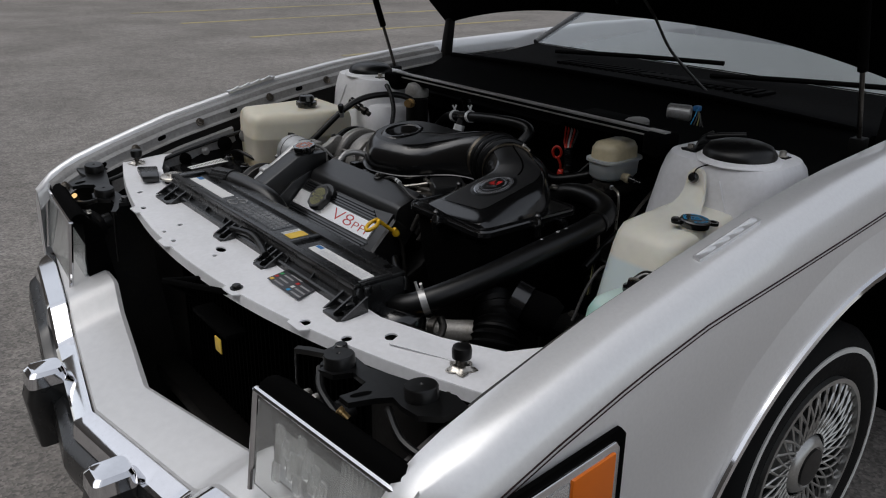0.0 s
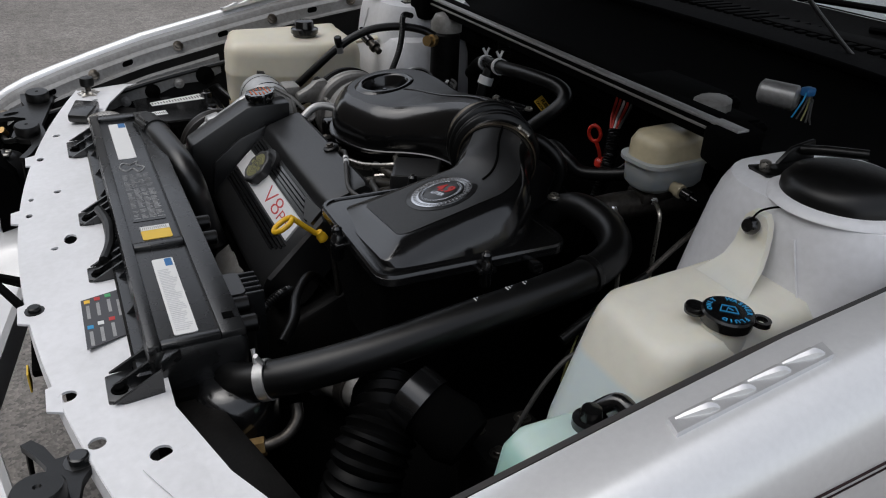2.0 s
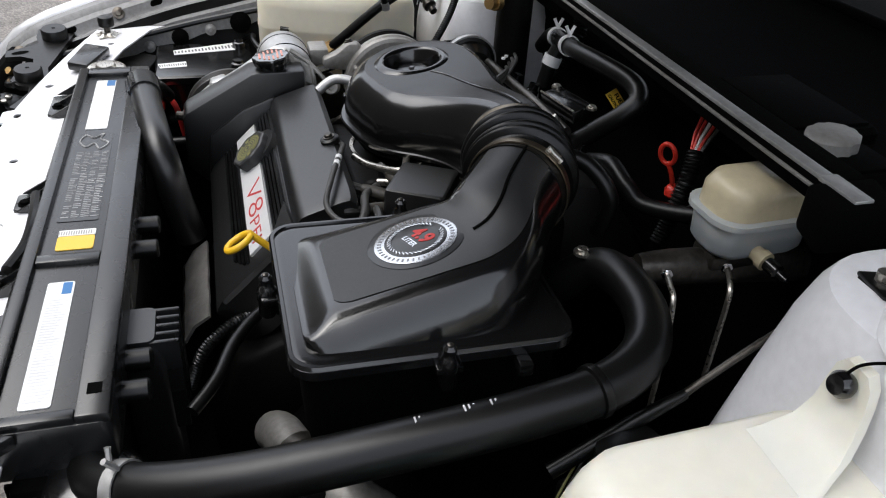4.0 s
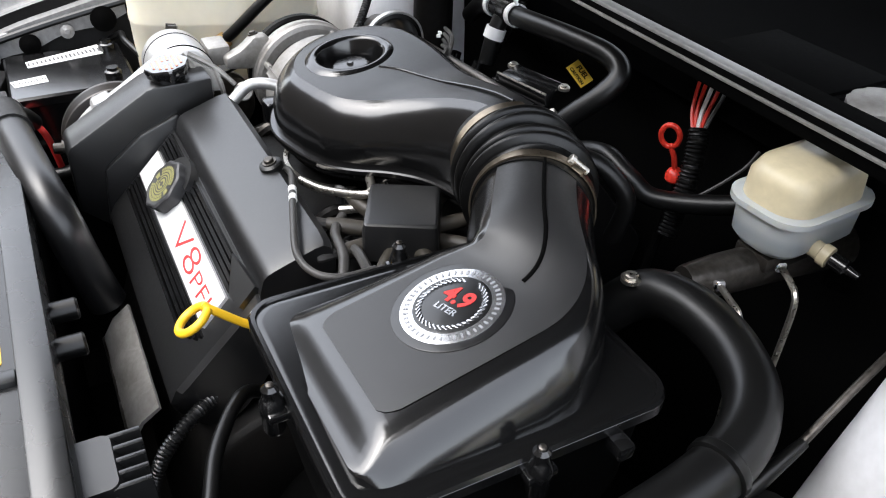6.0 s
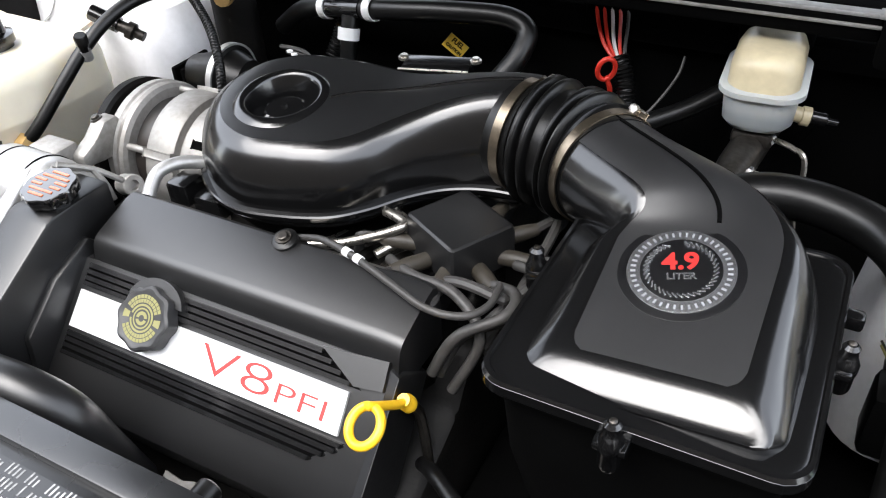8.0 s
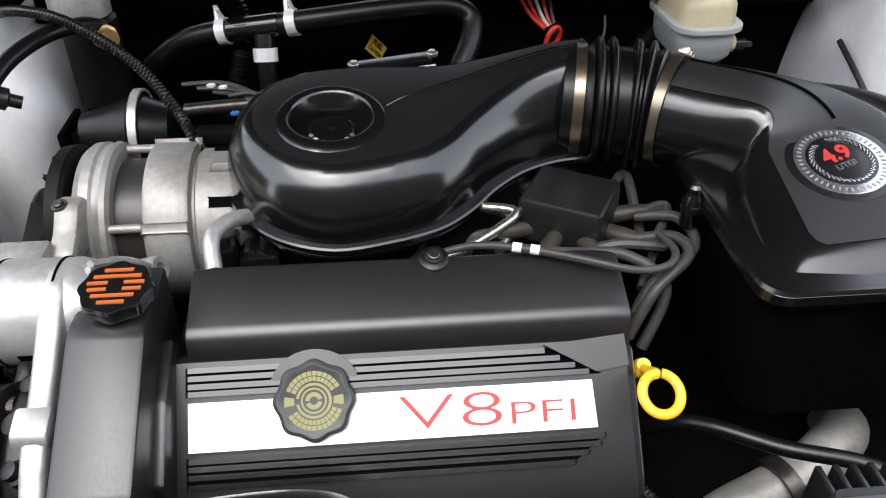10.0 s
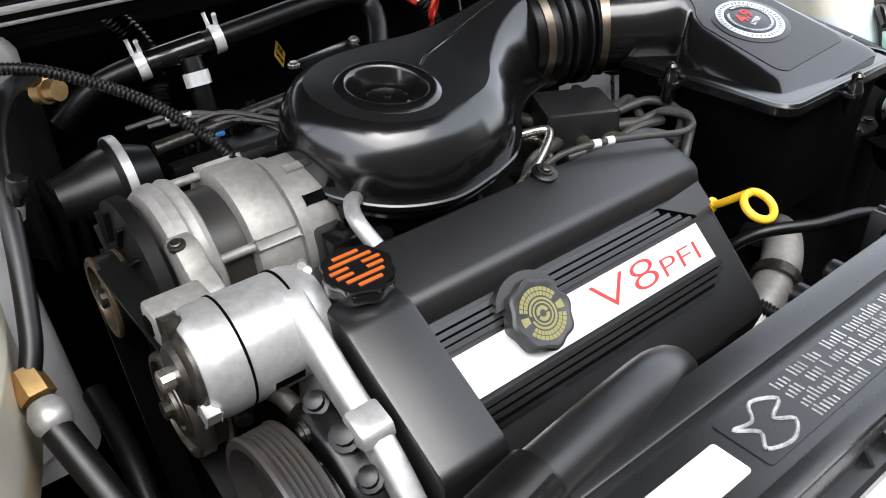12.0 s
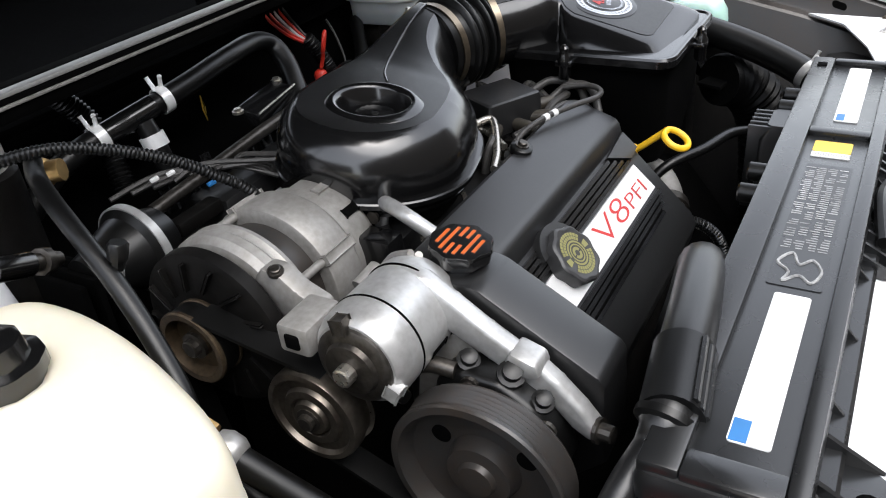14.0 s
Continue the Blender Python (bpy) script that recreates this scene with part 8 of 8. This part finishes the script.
heat = thing("heat_shield", (-0.05, 0.43, 0.66), "creased bare metal heat shield under the valve cover", "heat shield")
bm = bmesh.new()
rings = []
for i in range(11):
    x = -0.07 + i * 0.018
    w = 0.006 * math.sin(i * 1.9)
    rings.append([(x, 0.395, 0.665 + w), (x, 0.410, 0.690 + w), (x, 0.43, 0.705 - w), (x, 0.432, 0.702 - w), (x, 0.412, 0.686 + w), (x, 0.398, 0.662 + w)])
skin(bm, rings)
part("sheet", bm, ALU, heat)
bm = bmesh.new()
tube(bm, [(-0.07 + i * 0.018, 0.396, 0.664 + 0.006 * math.sin(i * 1.9)) for i in range(11)], 0.0028, n=2, sides=8)
part("rolled_edge", bm, DARKSTEEL, heat)
hose("harness_conduit", [(0.155, 0.535, 0.72), (0.19, 0.50, 0.765), (0.25, 0.462, 0.772), (0.31, 0.440, 0.772), (0.345, 0.415, 0.765)], 0.007, "black conduit beside the radiator cover", RUBBER, sides=12)
hose("knurled_conduit", [(0.12, 0.50, 0.715), (0.15, 0.455, 0.715), (0.165, 0.42, 0.69), (0.17, 0.40, 0.64)], 0.007, "ribbed grey conduit in front of the engine", SHROUD, "conduit", 0.001, 0.004, 12)

# ---- rear of the bay ----
brace = thing("hood_seal_rail", (0, 1.0, 0.97), "black rail with a bright metal strip across the bay", "rail")
bm = bmesh.new()
box(bm, -0.47, 0.43, 0.992, 1.045, 0.975, 1.000, 0.004)
part("channel", bm, MATTE, brace)
bm = bmesh.new()
box(bm, -0.47, 0.43, 0.992, 1.007, 0.9995, 1.0045, 0.0015)
part("bright_strip", bm, BRIGHT, brace, "bright metal edge strip")
bm = bmesh.new()
box(bm, -0.47, 0.43, 0.9885, 0.9925, 0.990, 0.9935, 0.001)
part("lower_strip", bm, ALU, brace, "thin bright lower edge")
bm = bmesh.new()
tube(bm, [(-0.47, 1.012, 1.001), (0.41, 1.012, 1.001)], 0.003, n=1, sides=8, smooth=False)
part("bead", bm, MATTE, brace)
for s, x in ((1, 0.43), (-1, -0.47)):
    bm = bmesh.new()
    prism(bm, [(x, 0.975), (x + s * 0.05, 0.96), (x + s * 0.055, 1.03), (x, 1.05)], 0.955, 1.002, "z", 0.006)
    part("end_bracket", bm, MATTE, brace)
    bm = bmesh.new()
    box(bm, x - 0.005 if s > 0 else x - 0.045, x + 0.045 if s > 0 else x + 0.005, 0.990, 1.010, 1.0, 1.005, 0.001)
    part("end_plate", bm, BRIGHT, brace)
    for yy in (0.995, 1.025):
        bolt((x + s * 0.03, yy, 0.985), (0, -1, 0.2), 0.009, brace, GRIME)
reshape(brace, Matrix.Translation((0, 0, 0.018)))
lab = thing("cowl_label", (-0.43, 1.07, 1.0), "white paper label on the black cowl", "label")
bm = bmesh.new()
box(bm, -0.46, -0.38, 1.060, 1.10, 0.990, 0.9925)
part("paper", bm, PAPER, lab)
for k in range(4):
    bm = bmesh.new()
    box(bm, -0.455, -0.395, 1.064 + k * 0.009, 1.069 + k * 0.009, 0.9925, 0.9929)
    part("text_bar", bm, GREYINK, lab)
for x0, x1, y0, y1, z1 in ((0.10, 0.28, 1.075, 1.20, 0.990), (0.287, 0.37, 1.07, 1.17, 0.980)):
    b = thing("control_module", ((x0 + x1) / 2, y1, 0.95), "black plastic module behind the rail", "module", "cowl modules")
    bm = bmesh.new()
    stack(bm, [(0.94, x0, x1, y0, y1, 0.012), (z1 - 0.006, x0, x1, y0, y1, 0.012), (z1, x0 + 0.006, x1 - 0.006, y0 + 0.006, y1 - 0.006, 0.01)])
    part("case", bm, MATTE, b)
    bm = bmesh.new()
    box(bm, x0 + 0.012, x1 - 0.012, y0 + 0.012, y1 - 0.012, z1 - 0.002, z1 + 0.004, 0.002)
    part("lid", bm, MATTE, b)
mot = thing("wiper_motor", (0.46, 1.12, 0.97), "bare metal wiper motor with coloured leads", "motor")
bm = bmesh.new()
lathe(bm, (0.385, 1.10, 1.025), (0.85, 0.5, -0.05), [(0, 0.012), (0.004, 0.017), (0.050, 0.018), (0.054, 0.013)], 28)
part("can", bm, BRIGHT, mot)
bm = bmesh.new()
lathe(bm, (0.318, 1.085, 0.980), (0, -0.1, 1), [(0, 0.028), (0.012, 0.028), (0.015, 0.024), (0.0165, 0.003)], 28, 12, 0.04)
part("gear_cover", bm, ALU, mot)
for k, mt in enumerate((CYAN, WIRE, OLIVE, WIRE, WIRE)):
    bm = bmesh.new()
    tube(bm, [(0.440, 1.130 + 0.004 * k, 1.038 - 0.004 * k), (0.454 + 0.004 * k, 1.11, 1.03 - 0.005 * k), (0.450 + 0.008 * k, 1.10, 1.005)], 0.0012, sides=6)
    part("lead", bm, mt, mot)
bm = bmesh.new()
box(bm, 0.436, 0.450, 1.12, 1.137, 1.030, 1.042, 0.003)
part("connector", bm, BLUE, mot)
reshape(mot, Matrix.Translation((0.005, 0.005, 0.018)))
# heater hoses with spring clamps
hh = hose("heater_hose", [(-0.345, 1.04, 0.865), (-0.305, 1.035, 0.895), (-0.265, 1.027, 0.910), (-0.20, 1.012, 0.922), (-0.12, 1.003, 0.934), (-0.04, 1.010, 0.940), (0.025, 1.022, 0.938), (0.055, 1.018, 0.926), (0.055, 0.998, 0.905), (0.040, 0.975, 0.880), (0.02, 0.95, 0.85)], 0.0135, "black heater hose with bright spring clamps")
bm = bmesh.new()
tube(bm, [(-0.238, 1.021, 0.9155), (-0.175, 1.0075, 0.9265)], 0.0145, n=1, sides=16, smooth=False)
part("joiner", bm, BLACK, hh)
spring_clamp((-0.246, 1.0225, 0.914), (0.95, -0.18, 0.18), 0.0142, hh, PLATE)
spring_clamp((-0.160, 1.0055, 0.929), (0.95, -0.15, 0.15), 0.0142, hh, PLATE)
bm = bmesh.new()
tube(bm, [(-0.196, 1.005, 0.915), (-0.196, 0.995, 0.89), (-0.195, 0.985, 0.85)], 0.012, sides=14)
part("branch", bm, RUBBER, hh)
bm = bmesh.new()
ringband(bm, (-0.196, 0.996, 0.893), (0, -0.35, -1), 0.0125, 0.0150, -0.008, 0.008, 24)
part("clamp_band", bm, PLATE, hh)
reshape(hh, Matrix.Translation((-0.005, -0.004, 0.015)))
hose("vent_loom", [(-0.26, 1.06, 0.98), (-0.235, 1.05, 0.94), (-0.235, 1.03, 0.90), (-0.245, 1.01, 0.86)], 0.012, "corrugated black loom behind the heater hose", RUBBER, "loom", 0.0016, 0.005, 12)
hose("wiring_loom", [(-0.475, 0.945, 0.985), (-0.435, 0.912, 0.997), (-0.390, 0.888, 0.996), (-0.345, 0.868, 0.978), (-0.305, 0.845, 0.954), (-0.275, 0.818, 0.926), (-0.258, 0.797, 0.905), (-0.250, 0.785, 0.875)], 0.0056, "corrugated black wiring loom to the alternator", RUBBER, "loom", 0.0006, 0.0042, 12)
hose("heater_hose", [(0.06, 0.95, 0.86), (0.12, 0.95, 0.885), (0.16, 0.955, 0.875), (0.19, 0.97, 0.86), (0.25, 1.01, 0.875), (0.30, 1.05, 0.90)], 0.011, "black hose toward the brake booster", RUBBER, sides=14)
hose("vacuum_hose", [(0.16, 0.84, 0.93), (0.19, 0.88, 0.925), (0.215, 0.905, 0.89), (0.21, 0.90, 0.84)], 0.010, "black hose curving behind the duct boot", RUBBER, sides=14)
# red transmission dipstick
rd = thing("transmission_dipstick", (0.147, 1.035, 0.80), "red looped transmission dipstick handle", "dipstick")
bm = bmesh.new()
c0 = Vector((0.145, 1.018, 0.900))
ex, ey = Vector((0.8, 0.5, 0)).normalized(), Vector((0.15, -0.2, 1)).normalized()
ring = [c0 + ex * (0.0105 * math.cos(radians(a))) + ey * (0.0150 * math.sin(radians(a))) for a in range(-75, 292, 18)]
tube(bm, [(0.147, 1.033, 0.858), (0.148, 1.028, 0.872)] + ring, 0.0032, n=3, sides=10)
part("loop", bm, RED, rd)
bm = bmesh.new()
lathe(bm, (0.147, 1.035, 0.838), (-0.05, 0.1, 1), [(0, 0.007), (0.003, 0.010), (0.010, 0.0105), (0.015, 0.008), (0.018, 0.004)], 18)
part("plug", bm, RED, rd)
bm = bmesh.new()
tube(bm, [(0.147, 1.035, 0.838), (0.15, 1.03, 0.78), (0.16, 1.0, 0.70)], 0.006, sides=8)
part("guide_tube", bm, MATTE, rd)
reshape(rd, Matrix.Translation((0.011, -0.010, 0.012)))
for k in range(5):
    mt = (RED, RED, PAPER, RED, WIRE)[k]
    hose("red_lead", [(0.115 + 0.008 * k, 1.085, 0.985), (0.118 + 0.010 * k, 1.075, 0.955), (0.135 + 0.007 * k, 1.055, 0.925), (0.160 + 0.002 * k, 1.04, 0.905)], 0.0024, ("red wiring lead on the firewall", "red wiring lead on the firewall", "white wiring lead on the firewall", "red wiring lead on the firewall", "black wiring lead on the firewall")[k], mt, "wire", sides=6, partname="lead")
hose("lead_conduit", [(0.160, 1.045, 0.915), (0.172, 1.035, 0.89), (0.182, 1.02, 0.85), (0.19, 1.0, 0.80)], 0.011, "ribbed black conduit on the firewall", RUBBER, "conduit", 0.0012, 0.0045, 12)
hose("ground_lead", [(0.235, 1.06, 0.92), (0.232, 1.045, 0.90), (0.215, 1.02, 0.87), (0.19, 1.0, 0.84)], 0.0018, "thin grey lead on the firewall", WIRE, "wire", sides=6, partname="lead")
tag = thing("fuel_tag", (-0.09, 1.0, 0.90), "yellow caution tag on the fuel line", "tag")
bm = bmesh.new()
q = basis((-0.084, 1.052, 0.872), (0.50, 0.45, -0.70), (0.45, 0.45, 0.70)) @ Matrix.Diagonal((0.85, 0.85, 1, 1))
box(bm, -0.020, 0.020, -0.012, 0.012, -0.0006, 0.0006, 0, q)
part("paper", bm, AMBERPAPER, tag)
words("caption", "FUEL", 0.011, q @ Matrix.Translation((0, 0.002, 0.0007)), MATTE, tag, 1.0, 0.0002, "black caption", "CENTER", 0.0004)
words("caption", "CAUTION", 0.0072, q @ Matrix.Translation((0, -0.008, 0.0007)), MATTE, tag, 1.0, 0.0002, "black caption", "CENTER", 0.0003)
reshape(tag, Matrix.Translation((0.017, -0.005, 0.018)))
# ignition coil plate behind the air cleaner
coil = thing("coil_module", (-0.05, 0.94, 0.89), "black module with a metal frame behind the air cleaner", "module")
bm = bmesh.new()
q = basis((-0.045, 0.955, 0.900), (0.98, 0.15, 0.05), (-0.15, 0.95, 0.2))
box(bm, -0.045, 0.045, -0.018, 0.018, -0.012, 0.008, 0.003, q)
part("case", bm, BLACK, coil)
for sx in (-0.048, 0.048):
    bolt(q @ Vector((sx, 0.012, 0.006)), (0, 0, 1), 0.005, coil)
bm = bmesh.new()
tube(bm, [q @ Vector((-0.046, -0.016, 0.009)), q @ Vector((0.046, -0.016, 0.009))], 0.0015, n=1, sides=6, smooth=False)
part("edge", bm, STEEL, coil)
# vacuum canister with a silver ring
can = thing("cruise_servo", (-0.33, 0.905, 0.83), "black vacuum servo with a silver ring", "servo")
bm = bmesh.new()
lathe(bm, (-0.300, 0.895, 0.860), X, [(0, 0.018), (0.002, 0.030), (0.03, 0.040), (0.032, 0.047), (0.040, 0.047), (0.045, 0.040), (0.060, 0.036), (0.075, 0.030), (0.10, 0.024)], 36)
part("bellows", bm, RUBBER, can)
bm = bmesh.new()
ringband(bm, (-0.335, 0.895, 0.860), X, 0.0460, 0.0490, -0.0045, 0.0045, 48)
part("ring", bm, BRIGHT, can, "silver ring")
for k in range(4):
    bm = bmesh.new()
    box(bm, -0.375 - 0.016 * k, -0.367 - 0.016 * k, 0.87, 0.94, 0.80, 0.872, 0.003)
    part("fin", bm, MATTE, can)
bm = bmesh.new()
box(bm, -0.285, -0.22, 0.885, 0.905, 0.845, 0.862, 0.003)
part("link", bm, GRIME, can)
clutter = thing("rear_harness", (-0.22, 0.93, 0.86), "bundle of black cables with a blue connector", "wire")
for k in range(7):
    bm = bmesh.new()
    tube(bm, [(-0.30 + 0.02 * k, 0.965 - 0.012 * k, 0.885), (-0.24 + 0.012 * k, 0.945 - 0.01 * k, 0.892 - 0.004 * (k % 3)), (-0.18 + 0.008 * k, 0.90 - 0.012 * k, 0.88), (-0.15, 0.86 + 0.004 * k, 0.86)], 0.003, sides=6)
    part("cable", bm, WIRE, clutter)
for at, mt in (((-0.228, 0.885, 0.884), BLUE), ((-0.26, 0.935, 0.896), PAPER), ((-0.245, 0.925, 0.898), PAPER)):
    bm = bmesh.new()
    q = basis(at, (0.8, -0.4, 0.2), (0.4, 0.8, 0))
    box(bm, -0.005, 0.005, -0.003, 0.003, -0.002, 0.002, 0.001, q)
    part("connector", bm, mt, clutter)
# metal canister on the passenger firewall
can2 = thing("accumulator", (-0.39, 1.03, 0.85), "pale metal accumulator canister with a brass fitting", "canister")
bm = bmesh.new()
lathe(bm, (-0.385, 1.04, 0.72), (0, 0, 1), [(0, 0.02), (0.01, 0.032), (0.20, 0.032), (0.205, 0.025)], 36)
part("shell", bm, GRIME, can2)
bm = bmesh.new()
lathe(bm, (-0.392, 1.045, 0.925), (0, 0, 1), [(0, 0.034), (0.02, 0.034), (0.035, 0.026), (0.042, 0.004)], 28)
part("dome", bm, ALU, can2, "pale metal dome")
bm = bmesh.new()
lathe(bm, (-0.358, 0.998, 0.915), (0.5, -0.8, 0.1), [(0, 0.014), (0.012, 0.014), (0.013, 0.011), (0.026, 0.011)], 10)
part("fitting", bm, BRASS, can2)

reshape(can2, Matrix.Translation((-0.015, -0.045, 0.038)))

# ---- battery ----
bat = thing("battery", (-0.60, 0.44, 0.60), "black battery with white labels and red terminal", "battery")
bm = bmesh.new()
stack(bm, [(0.59, -0.68, -0.51, 0.36, 0.53, 0.008), (0.772, -0.68, -0.51, 0.36, 0.53, 0.008), (0.776, -0.686, -0.504, 0.354, 0.536, 0.008), (0.788, -0.686, -0.504, 0.354, 0.536, 0.008), (0.791, -0.682, -0.508, 0.358, 0.532, 0.006)])
part("case", bm, BLACK, bat, sharp=30)
for quad, cells in ((((-0.646, 0.386), (-0.682, 0.500), (-0.640, 0.504), (-0.621, 0.388)), 18), (((-0.573, 0.359), (-0.582, 0.410), (-0.555, 0.412), (-0.549, 0.364)), 12)):
    bm = bmesh.new()
    prism(bm, quad, 0.7905, 0.7918, "z")
    lb = part("label", bm, PAPER, bat, "white printed label")
    a, b, c, d = (Vector((*p, 0.7919)) for p in quad)
    for k in range(cells):
        t0, t1 = (k + 0.25) / cells, (k + 0.75) / cells
        bm = bmesh.new()
        lo, hi = 0.25 + 0.1 * (k % 2), 0.72
        cs = [a.lerp(b, t0).lerp(d.lerp(c, t0), lo), a.lerp(b, t1).lerp(d.lerp(c, t1), lo), a.lerp(b, t1).lerp(d.lerp(c, t1), hi), a.lerp(b, t0).lerp(d.lerp(c, t0), hi)]
        bm.faces.new([bm.verts.new(p) for p in cs])
        part("text_bar", bm, DARKLABEL, lb)
for x, y in ((-0.655, 0.512), (-0.535, 0.505)):
    bm = bmesh.new()
    lathe(bm, (x, y, 0.79), (0, 0, 1), [(0, 0.013), (0.012, 0.013), (0.014, 0.009), (0.018, 0.009)], 14)
    part("vent_cap", bm, BLACK, bat)
bm = bmesh.new()
box(bm, -0.512, -0.482, 0.342, 0.368, 0.735, 0.760, 0.004)
part("terminal_cover", bm, RED, bat)
hose("battery_cable", [(-0.49, 0.36, 0.755), (-0.475, 0.375, 0.765), (-0.462, 0.39, 0.745), (-0.458, 0.40, 0.68)], 0.005, "dull red battery cable", REDINK, "cable", sides=10, partname="cable_body")
hose("ground_strap", [(-0.70, 0.52, 0.79), (-0.67, 0.54, 0.81), (-0.62, 0.54, 0.815), (-0.56, 0.56, 0.80)], 0.005, "thin black cable behind the battery", RUBBER, "cable", sides=10, partname="cable_body")
